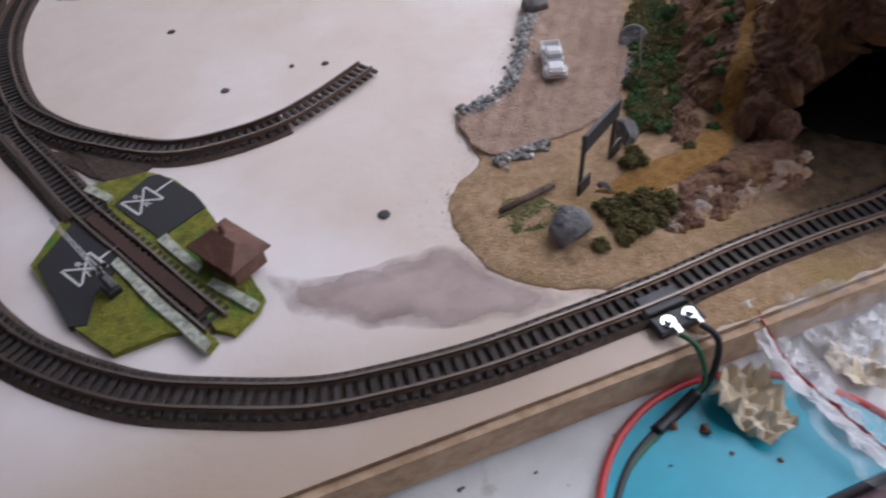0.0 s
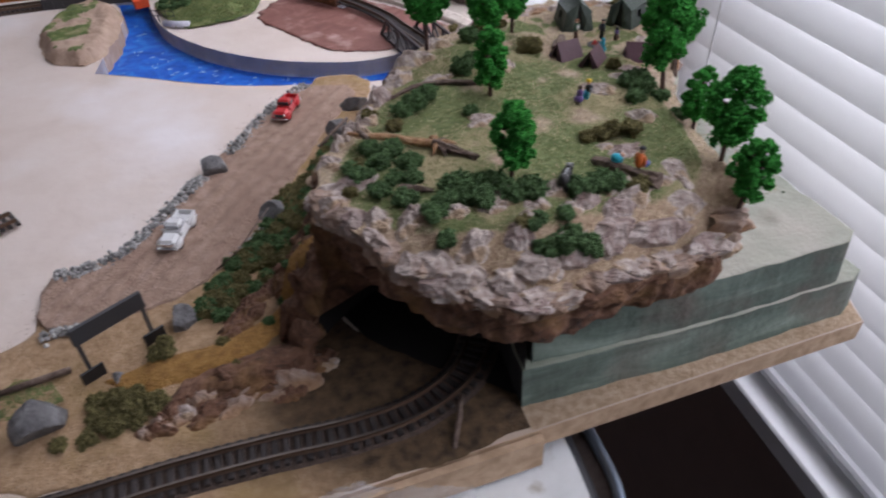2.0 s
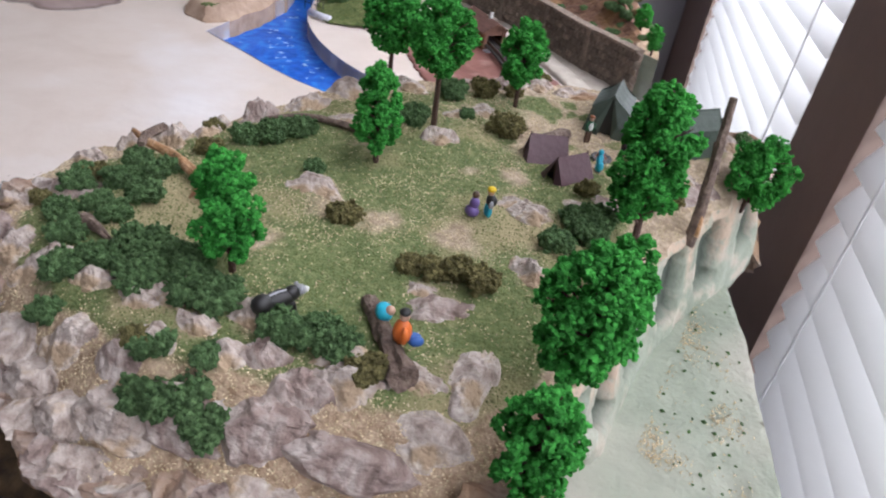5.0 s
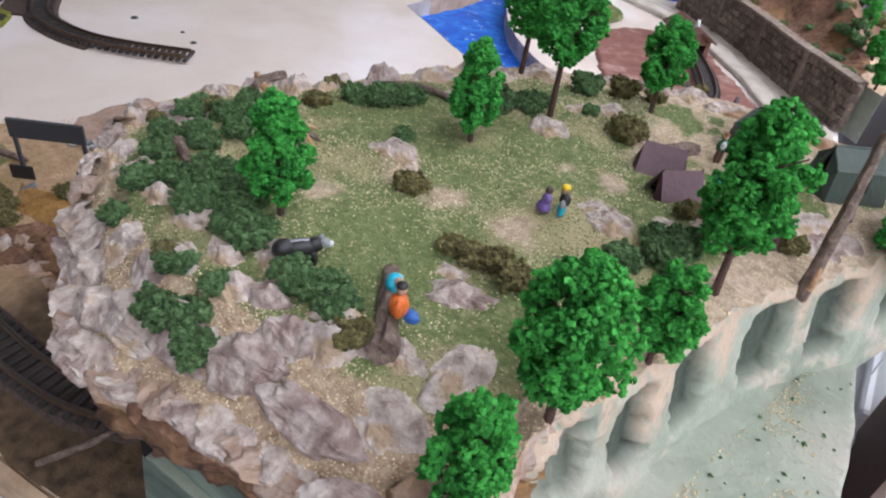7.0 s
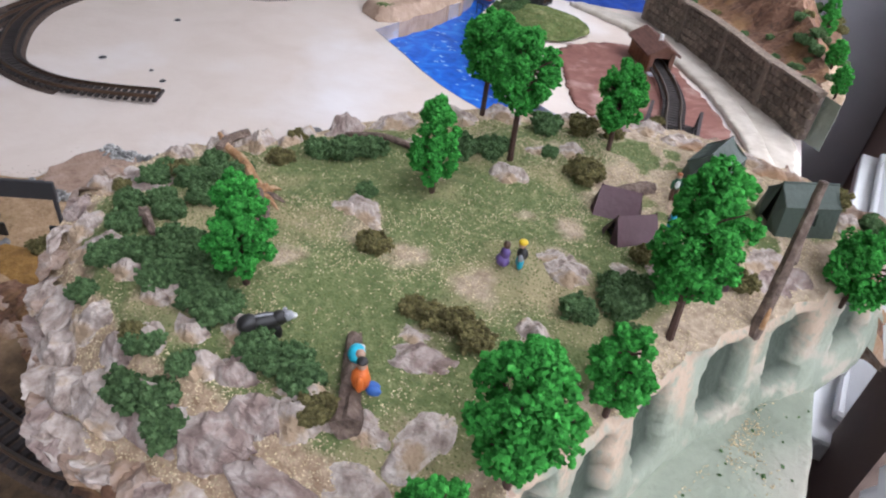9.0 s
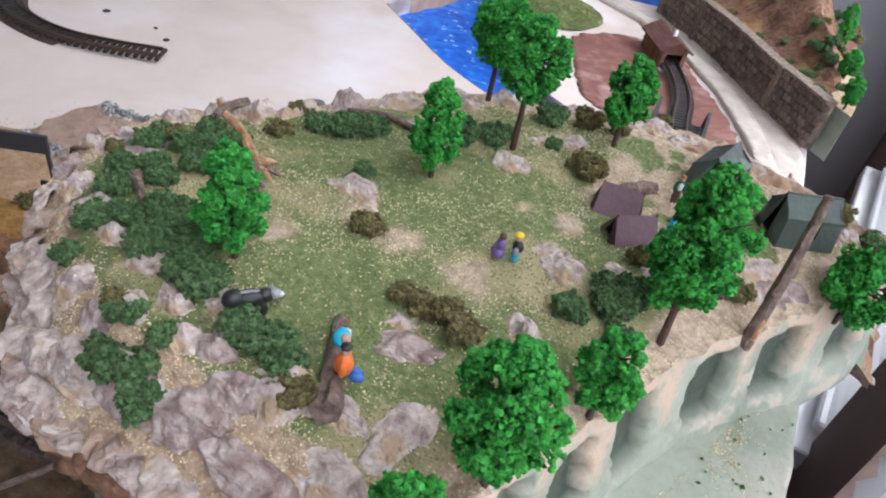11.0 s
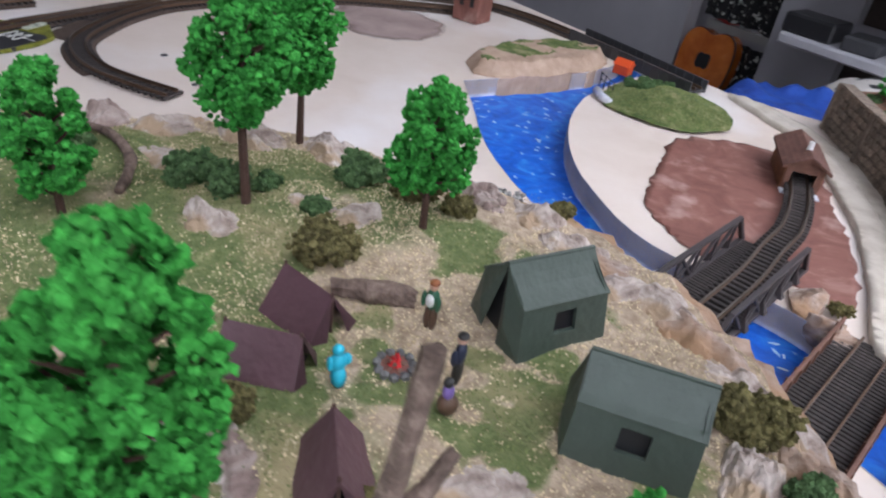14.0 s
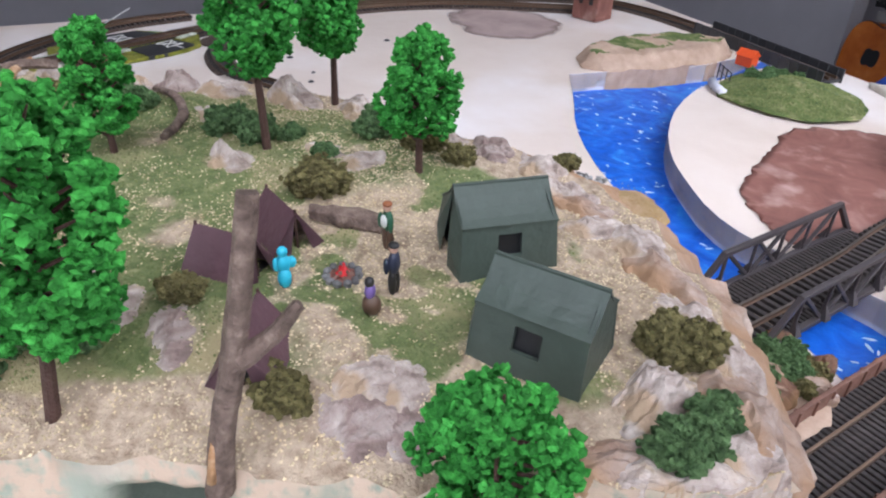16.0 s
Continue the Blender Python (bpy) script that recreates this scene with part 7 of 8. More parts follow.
log_at("log", [(222, 55, 1.2), (226, 49.5, 1.6), (231, 42, 1.7), (236.5, 33.5, 1.8)], [1.9, 2.3, 2.2, 3.0], "wood", "dark brown bark log used as a bench", 0.5)
log_at("bark_log", [(249, 160, 1.2), (253, 165, 1.4), (258, 172, 1.3)], [1.6, 2.3, 1.7], "wood", "flaking bark log lying by the camp", 0.55)
fallen = thing("fallen_tree", (164, 84, on_top(164, 84)), "broken fallen tree with bare orange wood and splayed roots", "log")


def of_fallen(name, pts, radii, material, rough=0.35, label=""):
    z0 = on_top(164, 84)
    return gnarled(name, [(x - 164, y - 84, on_top(x, y) + dz - z0) for x, y, dz in pts], radii, M[material], fallen, rough, label=label)


of_fallen("trunk", [(131, 100, 7), (139, 96, 5), (148, 94, 3), (157, 89, 2.4), (165, 84, 2.2)], [0.7, 1.2, 1.5, 1.6, 1.9], "orangewood")
of_fallen("stump", [(164, 84, 2.2), (171, 78, 1.6), (178, 71, 1.0)], [2.0, 1.7, 1.1], "wood", 0.6, "dark weathered lower trunk")
for dx, dy, dz in ((6, 3, 1.5), (5, -6, 2.0), (1, 7, 2.5), (-3, -6, 2.0), (8, -2, 3.5), (2, -8, 0.8), (-2, 5, 4.0)):
    of_fallen("root", [(165, 84, 2.2), (165 + dx * 0.5, 84 + dy * 0.5, 2.0 + dz * 0.4), (165 + dx, 84 + dy, dz * 0.5)], [1.3, 0.9, 0.2], "orangewood" if dz > 1.8 else "wood", 0.5)
log_at("branch", [(138, 93, 6), (136, 99, 6), (136, 107, 7)], [1.1, 1.5, 1.4], "wood", "short thick broken branch on the rim rocks", 0.5)
log_at("driftwood", [(157, 134, 1.6), (170, 139, 1.6), (184, 140, 1.5), (198, 134, 1.2)], [0.8, 1.2, 1.3, 1.0], "wood", "long grey weathered log on the plateau edge")
log_at("stick", [(144, 58, 1.5), (149, 56, 1.8), (155, 53, 1.2)], [1.6, 1.3, 0.8], "wood", "short broken brown stump among the shrubs", 0.7)
dead = thing("dead_tree", (303.5, 132.5, 76), "bare dead tree trunk with one broken limb", "tree")
gnarled("trunk", [(0, 0, -3), (0.1, 1.8, 8), (0.0, 4.4, 18), (-0.4, 7.2, 31), (-0.9, 9.4, 42)], [2.0, 1.75, 1.6, 1.4, 1.3], M["wood"], dead, 0.25)
gnarled("limb", [(0.7, 5.6, 20), (0.6, 9.8, 22.5), (0.2, 13.6, 26)], [1.4, 1.2, 0.9], M["wood"], dead, 0.35)
tube("bare_scar", [(1.3, -0.9, 0), (1.0, 0.2, 5), (0.4, 1.2, 10)], [0.8, 0.9, 0.35], M["orangewood"], dead, 6, label="bare orange wood scar")

# ---- across the river: island, shed, bridges, retaining wall and hill ----
def patch(name, poly, z, material, label, category, wob=2.0, grid=6, bump=0.3, rounds=1):
    v, f = sheet(finer(rounded(poly, rounds), 4, wob, 10), lambda x, y: z + bump * fbm(x, y, 0, 15), grid, thick=0.4)
    return solid(name, v, f, material, smooth=True, kind="structure", label=label, category=category)


patch("paint_patch", [(168, 388), (156, 396), (140, 414), (124, 446), (106, 474), (101, 496), (114, 520), (140, 545), (176, 540), (208, 498), (232, 468), (252, 434), (264, 408), (252, 398), (236, 404), (220, 394), (204, 382), (186, 380)], 0.7, M["redbrown"],
      "red brown painted ground on the far bank", "paint", 4.0)


def mound(x, y):
    k = max(0.0, 1 - math.hypot((x - 60) / 60, (y - 528) / 52))
    return 0.7 + 13 * k + 2.5 * k * fbm(x, y, 0, 14)


v, f = sheet(finer(rounded([(30, 484), (17, 520), (4, 566), (34, 586), (78, 576), (106, 548), (108, 516), (92, 494), (60, 482)], 2), 4, 2.5), mound, 4, thick=1)
solid("grass_mound", v, f, M["fargrass"], smooth=True, kind="structure", label="low grassy green and tan mound on the far bank", category="mound")
rngf = random.Random(9)
for n in range(16):
    x, y = rngf.uniform(14, 44), rngf.uniform(520, 574)
    shrub(x, y, rngf.uniform(3, 5), True, z=mound(x, y) - 0.5, seed=400 + n, group="far bank shrubs")


def outcrop(x, y):
    k = smooth_step(0, 10, min(abs(p) for p in (poly_gap(x, y, OUTCROP),)))
    return 0.5 + 10 * k + 2.0 * fbm(x, y, 0, 16)


def poly_gap(x, y, poly):
    best = 1e9
    for (x0, y0), (x1, y1) in zip(poly, poly[1:] + poly[:1]):
        dx, dy = x1 - x0, y1 - y0
        k = max(0.0, min(1.0, ((x - x0) * dx + (y - y0) * dy) / (dx * dx + dy * dy)))
        best = min(best, math.hypot(x - x0 - k * dx, y - y0 - k * dy))
    return best


OUTCROP = [(-44, 426), (-27, 436), (-20, 470), (-17, 520), (-24, 556), (-46, 576), (-74, 560), (-88, 500), (-70, 440)]
v, f = sheet(finer(rounded(OUTCROP, 1), 4, 2.5), outcrop, 3.5, thick=16)
hill1 = solid("rock_bank", v, f, [M["putty_tan"] if "putty_tan" in M else M["tan"], M["fargrass"]], smooth=False, kind="structure", label="tan plaster bank with a grassy top above the river", category="bank")
for p in hill1.data.polygons:
    p.material_index = 1 if p.normal.z > 0.82 and p.center.z > 0.0075 and p.center.x < -0.04 and fbm(p.center.x * 1000, p.center.y * 1000, 0, 26) > 0.0 else 0

# pale putty roadway curving behind the shed, two smooth steps
for n, (inner, outer, z) in enumerate((([(60, 604), (120, 582), (170, 546), (206, 508), (232, 476), (256, 436), (272, 406), (284, 386)], [(70, 612), (130, 592), (182, 556), (218, 518), (246, 484), (270, 442), (284, 412), (294, 386)], 4),
                                       ([(70, 612), (130, 592), (182, 556), (218, 518), (246, 484), (270, 442), (284, 412), (294, 386)], [(80, 622), (140, 604), (194, 566), (232, 528), (262, 492), (286, 462), (297, 436), (307, 388)], 2))):
    a, b = smooth_line(inner, 6), smooth_line(outer, 6)
    v, f = sheet(finer(a + b[::-1], 6, 1.2), lambda x, y, z=z: z + 0.6 * fbm(x, y, 0, 22) + 1.0 * math.sin(0.35 * (x * 0.75 + y * 0.65) + 0) * 0.4, 5, thick=z)
    solid("putty_roadbed", v, f, M["putty"], smooth=True, kind="structure", label="pale smoothed putty roadbed waiting for track", category="roadbed")
patch("white_apron", [(280, 402), (286, 384), (308, 386), (300, 440), (290, 452)], 1.2, M["putty"], "pale putty apron by the window", "ground", 1.5)

# island track, truss bridges
track("bridge_track", [(242, 306), (236, 340), (228, 380), (219, 412), (212, 440), (199, 470), (184, 496), (164, 528)], 3.0, "dark model track crossing the truss bridge to the shed", bed=False)


def truss_bridge(cx, cy, turn, long, wide, tall, z, label):
    root = thing("truss_bridge", (cx, cy, z), label, "bridge", "bridges", turn)
    l, w = long / 2, wide / 2
    bm = bmesh.new()
    box(bm, (-l, -w, -3), (l, w, -0.8), 0.3)
    part("deck", bm, M["bridge"], root)
    n = round(long / 2.5)
    tie_me = None
    for i in range(n):
        if tie_me is None:
            bm = bmesh.new()
            box(bm, (-0.85, -w, 0), (0.85, w, 1.1), 0.15)
            ob = part("deck_plank", bm, M["tie"], root)
            tie_me = ob.data
        else:
            ob = new("deck_plank", tie_me)
            ob.parent = root
        ob.location = ((-l + 2 + i * (long - 4) / (n - 1)) * MM, 0, -0.7 * MM)
    panels = 6
    for s in (-1, 1):
        y = s * w

        def beam(name, a, b, r=0.9):
            bm = bmesh.new()
            d = Vector(b) - Vector(a)
            m = Matrix.Translation(Vector(a) * MM) @ d.to_track_quat("X", "Z").to_matrix().to_4x4()
            box(bm, (0, -r, -r), (d.length, r, r), 0.2, m)
            part(name, bm, M["bridge"], root)
        beam("bottom_chord", (-l, y, 0), (l, y, 0), 1.2)
        step = long / panels
        beam("top_chord", (-l + step * 0.85, y, tall), (l - step * 0.85, y, tall), 1.1)
        beam("end_post", (-l + 1, y, 0), (-l + step * 0.9, y, tall), 1.1)
        beam("end_post", (l - 1, y, 0), (l - step * 0.9, y, tall), 1.1)
        for k in range(1, panels):
            xk = -l + k * step
            top_x = max(-l + step, min(l - step, xk))
            beam("vertical", (xk, y, 0), (xk, y, tall), 0.6)
            beam("diagonal", (xk, y, tall), (xk + (step if k < panels / 2 else -step), y, 0), 0.75)
            v = [(xk - 2, y, 0.5), (xk + 2, y, 0.5), (xk, y + s * 0.2, 7), (xk - 2, y + s * 3.2, 0.5), (xk + 2, y + s * 3.2, 0.5)]
            solid("gusset", v, [[0, 1, 2], [3, 0, 2], [1, 4, 2], [4, 3, 2], [0, 3, 4, 1]], M["bridge"], root)
    return root


truss_bridge(228, 362, 100, 112, 32, 17, 1.6, "dark grey plastic pony truss railway bridge over the river")


def girder_bridge(cx, cy, turn, long, wide, z, label, tall=9.0, plank=True):
    root = thing("girder_bridge", (cx, cy, z), label, "bridge", "bridges", turn)
    l, w = long / 2, wide / 2
    for s in (-1, 1):
        bm = bmesh.new()
        box(bm, (-l, s * w - 0.7, -4), (l, s * w + 0.7, tall - 4), 0.2)
        part("side_girder", bm, M["brownhut"] if plank else M["darkgrey"], root)
        for k in range(round(long / 9)):
            bm = bmesh.new()
            xk = -l + 5 + k * 9
            box(bm, (xk - 0.5, s * w - 1.3, -3.6), (xk + 0.5, s * w + 1.3, tall - 4.4), 0.1)
            part("stiffener", bm, M["brownhut"] if plank else M["darkgrey"], root)
    bm = bmesh.new()
    box(bm, (-l, -w + 0.7, -3), (l, w - 0.7, -1.5))
    part("deck", bm, M["brownhut"] if plank else M["darkgrey"], root)
    mesh = None
    for k in range(round(long / 2.6)):
        if mesh is None:
            bm = bmesh.new()
            box(bm, (-0.85, -w + 0.9, 0), (0.85, w - 0.9, 1.2), 0.15)
            ob = part("tie", bm, M["tie"], root)
            mesh = ob.data
        else:
            ob = new("tie", mesh)
            ob.parent = root
        ob.location = ((-l + 2 + k * 2.6) * MM, 0, -1.5 * MM)
    for s in (-0.19 * wide, 0.19 * wide):
        bm = bmesh.new()
        box(bm, (-l, s - 0.5, -0.3), (l, s + 0.5, 1.8), 0.15)
        part("rail", bm, M["rail"], root)
    return root


girder_bridge(294, 320, 99.5, 146, 30, 1.5, "brown plastic girder bridge with dark ties and bright rails", 10)
girder_bridge(-24, 586, 178, 140, 20, 4, "dark grey plate girder bridge over the river mouth", 10, False)
# engine shed
shed = thing("engine_shed", (170, 515, 1.2), "brown wooden engine shed with a tiled roof and an open end", "shed", "", -52)
sl, sw, sh, sr = 21.0, 10.0, 15.5, 22.0
for s in (-1, 1):
    for k in range(7):
        bm = bmesh.new()
        box(bm, (-sl + k * 6, s * sw - 0.8, 0), (-sl + k * 6 + 5.7, s * sw + 0.8, sh), 0.2)
        part("plank", bm, M["shedwood"] if "shedwood" in M else M["orangewood"], shed)
    rv = [(-sl - 3, s * (sw + 3.5), sh - 1.2), (sl + 3, s * (sw + 3.5), sh - 1.2), (sl + 3, 0, sr), (-sl - 3, 0, sr)]
    rv += [(x, y, z - 1.2) for x, y, z in rv]
    q = [[0, 1, 2, 3], [7, 6, 5, 4], [0, 4, 5, 1], [1, 5, 6, 2], [3, 7, 4, 0]]
    roof = solid("roof", rv, q if s < 0 else [a[::-1] for a in q], M["brownhut"], shed)
    me = None
    for r in range(5):
        for c in range(12):
            if me is None:
                bm = bmesh.new()
                box(bm, (-1.95, -1.6, -0.2), (1.95, 1.6, 0.35), 0.15)
                t = part("roof_tile", bm, M["rooftile"] if "rooftile" in M else M["brownhut"], roof)
                me = t.data
            else:
                t = new("roof_tile", me)
                t.parent = roof
            k = (r + 0.5) / 5
            yy, zz = s * (sw + 3.5) * (1 - k), sh - 1.2 + (sr - sh + 1.2) * k
            t.matrix_local = pose((-sl - 1 + c * 4.05) * MM, yy * MM, (zz + 0.5) * MM, math.degrees(math.atan2(sr - sh + 1.2, sw + 3.5)) * -s, 0, 0)
for e in (-1, 1):
    for s in (-1, 1):
        bm = bmesh.new()
        box(bm, (e * sl - 0.8, s * sw - (3.4 if s > 0 else 0), 0), (e * sl + 0.8, s * sw + (3.4 if s < 0 else 0), sh), 0.2)
        part("door_post", bm, M["brownhut"], shed)
    v = [(e * sl, -sw, sh - 4), (e * sl, sw, sh - 4), (e * sl, sw, sh), (e * sl, 0, sr - 1), (e * sl, -sw, sh)]
    solid("gable", v + [(x - e * 1.2, y, z) for x, y, z in v], [[0, 1, 2, 3, 4], [9, 8, 7, 6, 5], [0, 5, 6, 1]], M["brownhut"], shed)
bm = bmesh.new()
rod(bm, (10, 0, sr - 1), (10, 0, sr + 5), 1.8, 1.6, 10)
part("vent", bm, M["white"], shed, "small white roof vent")
bm = bmesh.new()
box(bm, (sl + 2, -11, 0), (sl + 9, 11, 1.2), 0.4)
part("apron_slab", bm, M["bank"], shed, "pale grey slab before the open end")

# stone retaining wall in courses, and the wooded hill behind it
WALL = [(132, 626), (164, 595), (194, 568), (224, 536), (252, 502), (276, 479), (298, 456)]
line = smooth_line(WALL, 4)
retain = thing("retaining_wall", (0, 0, 0), "dark brown stone block retaining wall with piers", "wall")
v, f = ribbon(line, (-2, -2, 4, 4), (0, 33, 33, 0), 0.5)
solid("core", v, f, M["stonewall"], retain)
me = None
for course in range(6):
    for n, (x, y, a) in enumerate(along(line, 9.0)):
        k = 4.5 if course % 2 else 0.0
        if me is None:
            bm = bmesh.new()
            box(bm, (-4.3, -1.0, 0), (4.3, 1.0, 5.4), 0.6)
            ob = part("stone_block", bm, M["stonewall"], retain)
            me = ob.data
        else:
            ob = new("stone_block", me)
            ob.parent = retain
        s = random.Random(course * 99 + n)
        ob.matrix_world = pose((x + math.cos(a) * k - math.sin(a) * -2.6) * MM, (y + math.sin(a) * k + math.cos(a) * -2.6) * MM, (0.6 + course * 5.6) * MM, s.uniform(-4, 4), s.uniform(-3, 3), math.degrees(a) + s.uniform(-4, 4)) @ Matrix.Diagonal((s.uniform(0.7, 1.05), s.uniform(0.8, 1.5), s.uniform(0.72, 1.04), 1))
v, f = ribbon(line, (-4.2, -4.2, 4.6, 4.6), (33.6, 35.6, 35.6, 33.6), 0.0)
solid("coping", v, f, M["stonewall"], retain)
for x, y, a in along(line, 62):
    bm = bmesh.new()
    box(bm, (-2.6, -5.2, 0.5), (2.6, 1, 35.2), 0.5)
    ob = part("pier", bm, M["stonewall"], retain)
    ob.matrix_world = pose(x * MM, y * MM, 0, 0, 0, math.degrees(a))
HILL = [(138, 630), (168, 599), (199, 572), (229, 540), (257, 506), (280, 484), (300, 462), (312, 452), (312, 500), (300, 580), (290, 650), (220, 672), (150, 660)]


def hill(x, y):
    d = poly_gap(x, y, HILL)
    return 32 + 34 * smooth_step(6, 50, d) + 6 * fbm(x, y, 0, 26) * smooth_step(0, 20, d)


v, f = sheet(finer(HILL, 6, 1.5), hill, 5, thick=34)
hob = solid("wooded_hill", v, f, [M["cliff"], M["foam"], M["tan"]], smooth=False, label="rust brown rocky hill behind the retaining wall", category="hill")
for p in hob.data.polygons:
    c = p.center * 1000
    p.material_index = 1 if abs(p.normal.z) < 0.3 else 2 if c.x > 296 else 0
cover2 = BVHTree.FromPolygons([Vector(p) for p in v], f)
rngh = random.Random(77)
for n in range(170):
    x, y = rngh.uniform(140, 315), rngh.uniform(455, 668)
    if inside((x, y), HILL) and (poly_gap(x, y, HILL) < 12 or rngh.random() < 0.5):
        shrub(x, y, rngh.uniform(3, 6), rngh.random() < 0.7, z=hill(x, y) - 1, seed=500 + n, group="hill shrubs")
for n, (x, y, h, w) in enumerate([(306, 461, 25, 15), (297, 508, 25, 15), (284, 566, 26, 14), (280, 612, 27, 15), (160, 622, 25, 14), (190, 640, 25, 13)]):
    tree(x, y, h, w, 0.18, z=hill(x, y), seed=600 + n, group="hill trees", label="bright green foam model tree on the hill")

# red brown hut and box on the far side
far_hut = thing("signal_hut", (-166, 518, 0.5), "plain red brown plastic hut with a flat roof", "hut", "", 20)
bm = bmesh.new()
box(bm, (-14, -12, 0), (14, 12, 30), 0.8)
part("wall", bm, M["redbrown"], far_hut)
bm = bmesh.new()
box(bm, (-16, -14, 30), (16, 14, 32), 0.6)
part("roof", bm, M["redbrown"], far_hut)
for x in (-5, 6):
    bm = bmesh.new()
    box(bm, (x - 2, -12.6, 14), (x + 2, -11.8, 22), 0.2)
    part("window", bm, M["black"], far_hut)
redbox = thing("toy_cabin", (-2, 548, 6), "small bright orange red gabled toy cabin", "cabin", "", 15)
bm = bmesh.new()
box(bm, (-6.5, -5, -3), (6.5, 5, 4.5), 0.4)
part("wall", bm, M["orange"], redbox)
solid("roof", [(-7.2, -5.8, 4.5), (7.2, -5.8, 4.5), (7.2, 5.8, 4.5), (-7.2, 5.8, 4.5), (-7.2, 0, 9), (7.2, 0, 9)], [[0, 1, 5, 4], [2, 3, 4, 5], [0, 4, 3], [1, 2, 5], [3, 2, 1, 0]], M["orange"], redbox)
tube("culvert_pipe", [(20, 496, 3), (30, 490, 3), (42, 486, 3)], 3.0, M["bank"], sides=12, label="grey plastic culvert pipe on the river bank", category="pipe")
fence = thing("hand_rail", (8, 512, 2), "thin dark wire hand rail by the water", "rail")
for k in range(4):
    bm = bmesh.new()
    rod(bm, (k * 7, -k * 3, -2), (k * 7, -k * 3, 9), 0.4, sides=6)
    part("post", bm, M["black"], fence)
for z in (4, 8.5):
    bm = bmesh.new()
    rod(bm, (0, 0, z), (21, -9, z), 0.35, sides=6)
    part("wire", bm, M["black"], fence)
# far edge track of the loop
track("far_track", [(-268, 300), (-264, 400), (-252, 490), (-212, 556), (-160, 580), (-94, 588)], 0.6, "dark model track along the far edge of the board")
# rocks and shrubs at the bridge abutments
for n, (x, y, s) in enumerate([(252, 392, 9), (264, 390, 8), (272, 386, 7), (262, 306, 8), (270, 298, 7), (256, 300, 7)]):
    rock(x, y, s, "rock", z=-6, seed=320 + n, squash=(1.1, 1, 1.0), sink=0.1, group="abutment rocks", label="brown plaster rock by the bridge abutment")
for n, (x, y, r) in enumerate([(266, 300, 5), (268, 312, 5), (262, 308, 5), (262, 398, 5), (252, 396, 4)]):
    shrub(x, y, r, n != 3, z=2, seed=700 + n, group="abutment shrubs")

# ---- the far side of the room ----
slab("cabinet_panel", (-1000, 1120, -740), (-352, 1150, 700), M["greywall"], "tall grey cabinet side panel", "cabinet", "")
slab("shelf_upright", (-180, 1080, -740), (-75, 1140, 700), M["greywall"], "tall pale grey upright of the shelving", "upright", "")
slab("partition", (110, 1040, -740), (388, 1070, 1100), M["greywall"], "plain lavender grey partition wall", "wall")
shelf = thing("shelving", (0, 1000, -740), "grey shelving with dark clutter on its boards", "shelf")
for z in (500, 725, 800, 960):
    bm = bmesh.new()
    box(bm, (-75, -100, z), (66, 90, z + 12), 2)
    part("shelf_board", bm, M["greywall"], shelf)
bm = bmesh.new()
box(bm, (-76, 100, 0), (68, 112, 1400))
part("back_panel", bm, M["carpet"], shelf, "dark brown shelf back")
slab("dark_shelf", (-352, 1180, -90), (-180, 1240, -78), M["palegrey"], "pale grey shelf above the dark cloth", "shelf", "")


def drape(name, lo, hi, material, label, category, fold=6.0):
    """A hanging cloth with soft folds."""
    v, f = [], []
    nx, nz = 40, 14
    for j in range(nz + 1):
        for i in range(nx + 1):
            x, z = lo[0] + (hi[0] - lo[0]) * i / nx, lo[2] + (hi[2] - lo[2]) * j / nz
            v.append((x, lo[1] + fold * math.sin(i * 0.9 + 1.5 * fbm(x, z, 0, 60)) + 4 * fbm(x, z, 5, 40), z))
    for j in range(nz):
        for i in range(nx):
            c = j * (nx + 1) + i
            f.append([c, c + 1, c + nx + 2, c + nx + 1])
    return solid(name, v, f, material, smooth=True, label=label, category=category)


drape("black_cloth", (-352, 1160, -740), (-180, 1160, -95), M["speckle"], "black speckled cloth hanging behind the layout", "cloth")
drape("black_cloth", (-352, 1168, -70), (-180, 1168, 300), M["speckle"], "black speckled cloth hanging behind the layout", "cloth")
for n, (x, z, w, h, m) in enumerate([(-320, -78, 40, 26, "lidred"), (-275, -78, 34, 36, "white"), (-235, -78, 30, 22, "darkgrey"), (-50, -3, 60, 22, "black"), (10, -3, 40, 16, "darkgrey"), (-45, 72, 50, 40, "white"), (15, 72, 44, 30, "black"), (-40, -228, 60, 40, "brownhut"), (25, -228, 40, 30, "white")]):
    bm = bmesh.new()
    box(bm, (-w / 2, -22, 0), (w / 2, 22, h), 2.5)
    ob = tagged(part("storage_box", bm, M[m], None), "small plain storage box standing on the shelf", "box", "shelf boxes")
    ob.matrix_world = pose(x * MM, (1205 if x < -180 else 930) * MM, z * MM, 0, 0, n * 7 - 20)
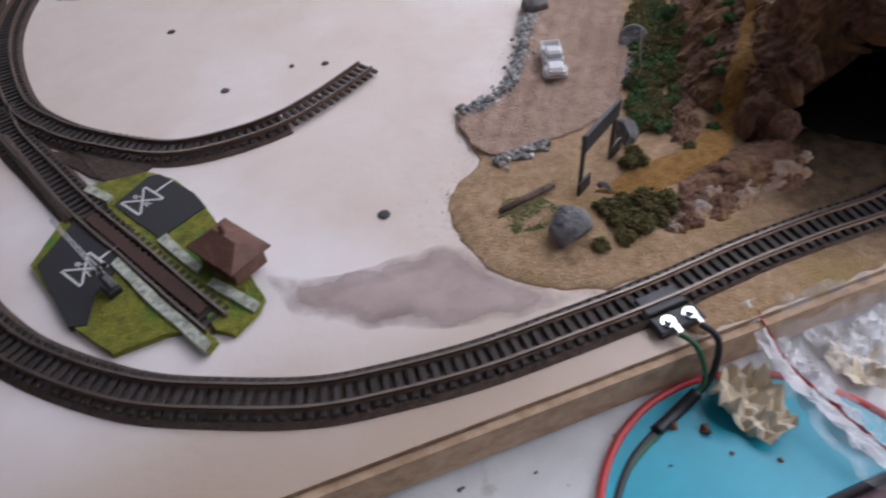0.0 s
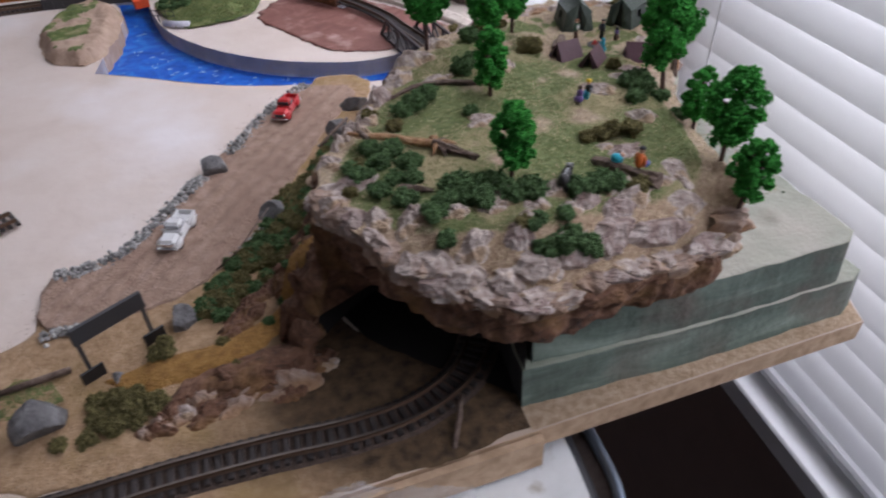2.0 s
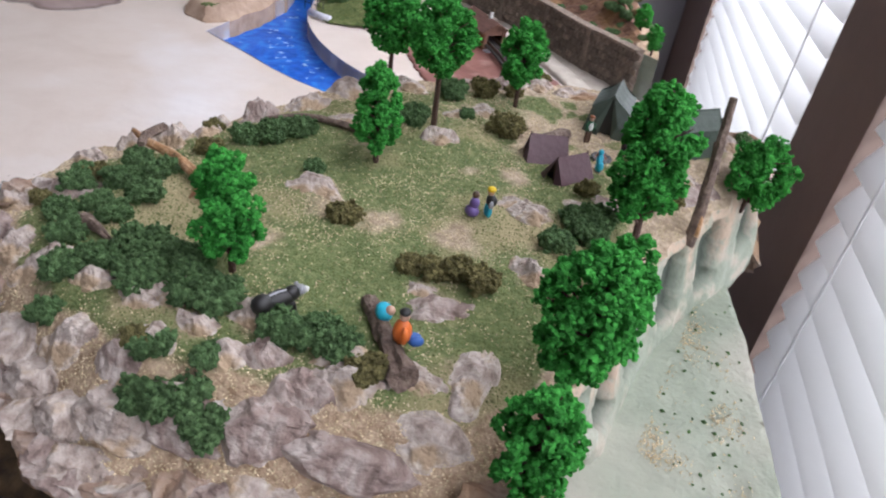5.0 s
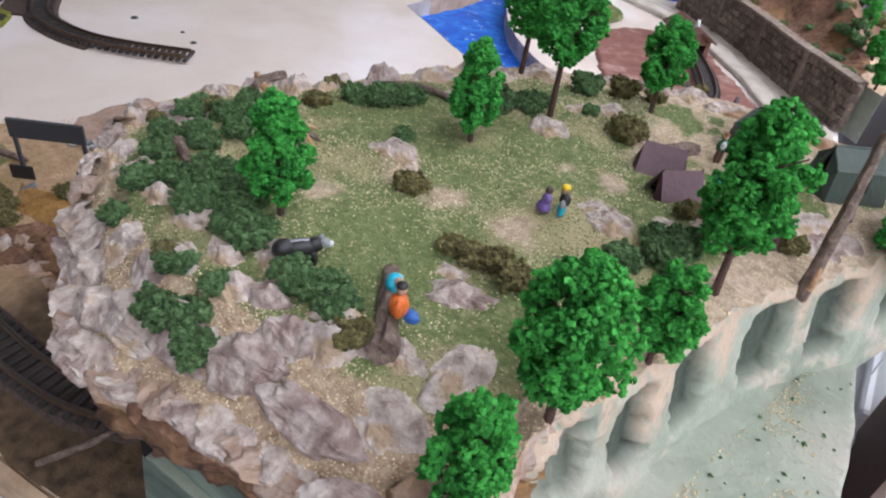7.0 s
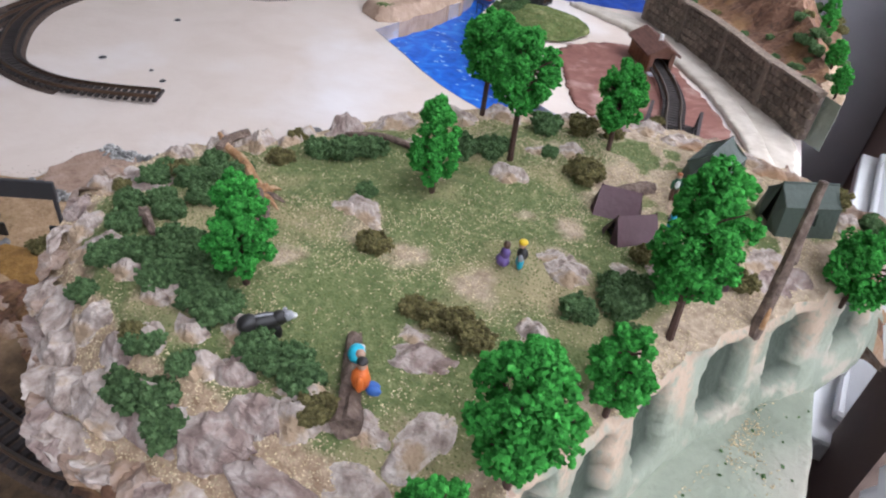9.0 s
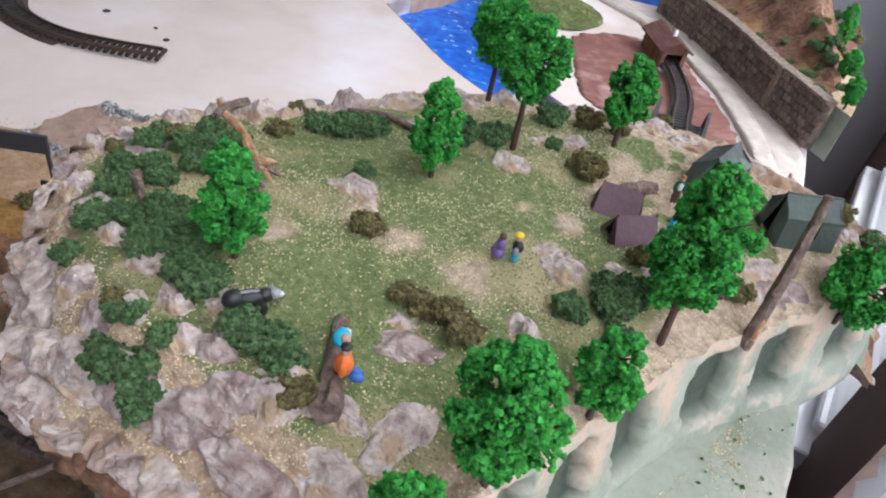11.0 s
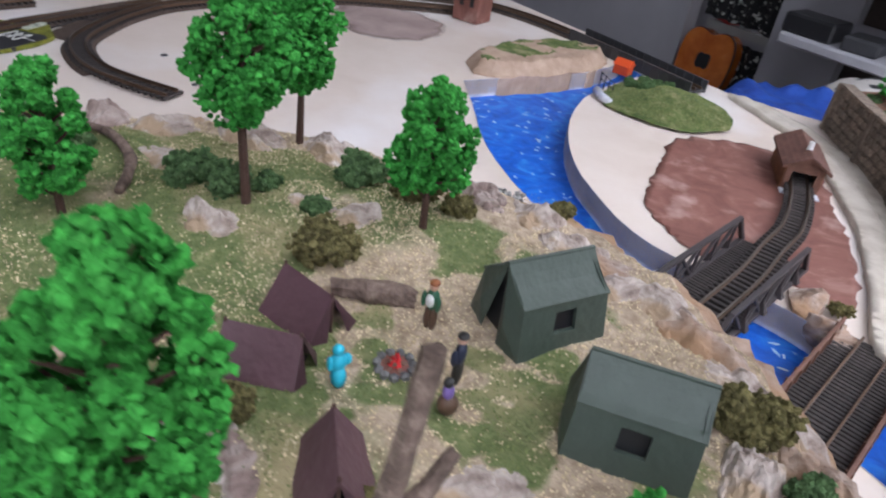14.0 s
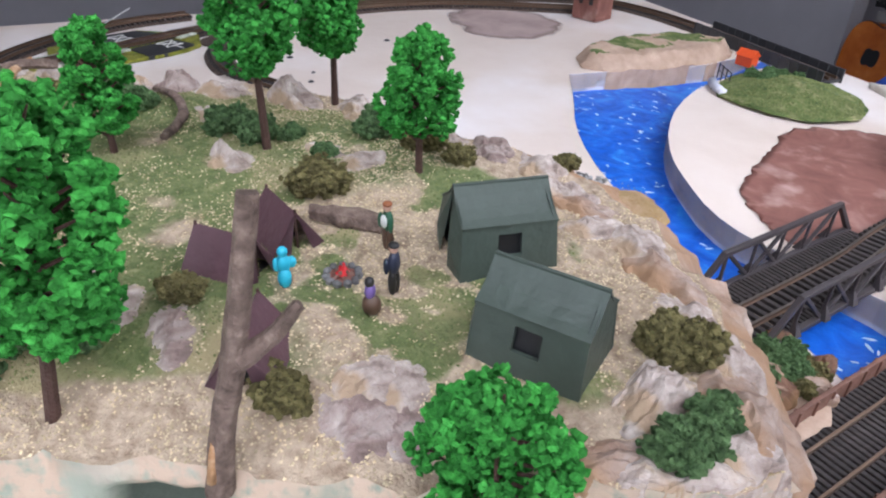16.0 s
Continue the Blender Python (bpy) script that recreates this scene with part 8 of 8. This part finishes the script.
# orange wooden instrument body leaning on the cloth
gv, gf = [], []
outline = []
for i in range(48):
    a = 2 * math.pi * i / 48
    r = 46 + 8 * math.cos(2 * a) - 7 * math.cos(4 * a) * 0.6
    outline.append((r * math.cos(a) * 0.92, r * math.sin(a) * 1.25))
M["amber"] = mat("amber_varnish", [(0.3, (0.42, 0.09, 0.012)), (0.6, (0.62, 0.17, 0.025)), (0.8, (0.70, 0.27, 0.06))], 25, 0.25, coat=0.5)
guitar = thing("wooden_guitar", (-298, 1128, -150), "glossy amber wooden guitar body leaning on the cloth", "guitar", "", 8, (-8, 0))
for nm, k, y0, y1, m in (("body", 1.0, -12, 22, "amber"), ("binding", 1.025, -10, -6, "trunk"), ("sound_hole", 0.26, -12.6, -11, "black")):
    gv = [(x * k, y, z * k + 20) for y in (y0, y1) for x, z in outline]
    gf = [[i, (i + 1) % 48, 48 + (i + 1) % 48, 48 + i] for i in range(48)] + [list(range(48))[::-1], list(range(48, 96))]
    solid(nm, gv, gf, M[m], guitar)
bm = bmesh.new()
box(bm, (-9, -15, -28), (9, -12, -22), 0.6)
part("bridge", bm, M["trunk"], guitar)
# blue cloth heaped against the board's far edge
M["bluecloth"] = mat("royal_blue_cloth", [(0.3, (0.006, 0.03, 0.20)), (0.6, (0.012, 0.07, 0.38))], 60, 0.8, bump=0.4, bump_scale=400)


def heap(x, y):
    k = math.hypot((x - 70) / 110, (y - 715) / 90)
    return -16 - 110 * smooth_step(0.55, 1.05, k) + 16 * (abs(fbm(x, y, 0, 45, 3)) - 0.3)


v, f = sheet(finer(rounded([(-34, 660), (-38, 760), (40, 808), (130, 795), (176, 720), (158, 664), (60, 634)], 2), 6), heap, 5)
solid("blue_cloth", v, f, M["bluecloth"], smooth=True, label="crumpled royal blue cloth behind the layout board", category="cloth")
# spotted cushion beyond it
M["spotted"] = mat("white_cloth_black_spots", [(0.60, (0.62, 0.58, 0.54)), (0.64, (0.02, 0.02, 0.02))], 55, 0.85, detail=1.0)
base, tris = ico(5)
solid("spotted_cushion", [(75 + p.x * 62 * (1 + 0.1 * fbm(p.x * 20, p.y * 20, 0, 9)), 868 + p.y * 66, -48 + p.z * 40 * (1 + 0.15 * fbm(p.x * 20, p.y * 20, p.z * 20, 12))) for p in base], tris, M["spotted"], smooth=True, label="white cushion with black spots on the storage box", category="cushion")
slab("storage_chest", (-40, 700, -740), (190, 960, -74), M["brownhut"], "brown storage chest behind the layout", "chest", "", 4)

scatter("mound_flock", [(30, 486), (18, 520), (8, 562), (34, 582), (78, 572), (104, 546), (106, 516), (92, 496), (60, 485)], 5000, (0.4, 1.0), M["flake_green"], mound, "green flock on the far mound", "turf", 51, 0.7, lambda x, y: max(0.05, 0.5 + 1.5 * fbm(x, y, 3, 18)))

# pale painted ripples on the river
M["ripple"] = mat("white_ripple_paint", [(0.3, (0.35, 0.55, 0.80)), (0.7, (0.72, 0.80, 0.88))], 300, 0.5)
rngw = random.Random(21)
v, f = [], []
while len(f) < 90:
    x, y = rngw.uniform(-28, 290), rngw.uniform(325, 560)
    if inside((x, y), river) and poly_gap(x, y, river) > 4:
        r, a, n = rngw.uniform(0.5, 1.6) * (1.8 if rngw.random() < 0.12 else 1), rngw.gauss(0.4, 0.5), len(v)
        for k in range(8):
            b = k * math.pi / 4
            u, w = r * 1.8 * math.cos(b) * rngw.uniform(0.6, 1.2), r * 0.7 * math.sin(b) * rngw.uniform(0.6, 1.2)
            v.append((x + u * math.cos(a) - w * math.sin(a), y + u * math.sin(a) + w * math.cos(a), -12.7))
        f.append([n + k for k in range(8)])
solid("ripples", v, f, M["ripple"], kind="stuff", label="small pale painted ripples on the river", category="ripples")

# earth bank between the mountain's foot and the two bridges
patch("earth_bank", [(226, 325), (252, 329), (284, 318), (290, 285), (290, 262), (262, 262), (232, 290)], 1.4, M["putty_tan"], "tan plaster bank at the mountain's foot beside the bridges", "bank", wob=2.5, bump=0.9)
for n, (x, y, r, g) in enumerate([(262, 314, 5.5, True), (266, 306, 5, True), (258, 320, 4.5, True), (270, 318, 5, False), (254, 312, 5, True), (274, 308, 4.5, False), (264, 298, 5, True), (271, 294, 5, True)]):
    shrub(x, y, r, g, z=1.6, seed=400 + n, group="bank shrubs", squash=0.9)
for n, (x, y, r) in enumerate([(268, 324, 5.5), (274, 314, 5.5), (250, 322, 4.5), (262, 302, 6), (272, 300, 5)]):
    rock(x, y, r, "cliff" if n % 2 == 0 else "rock", z=1.2, seed=410 + n, squash=(1.3, 1, 0.75), sink=0.3, group="bank rocks", label="rust brown rock on the bank between the bridges", cuts=10)
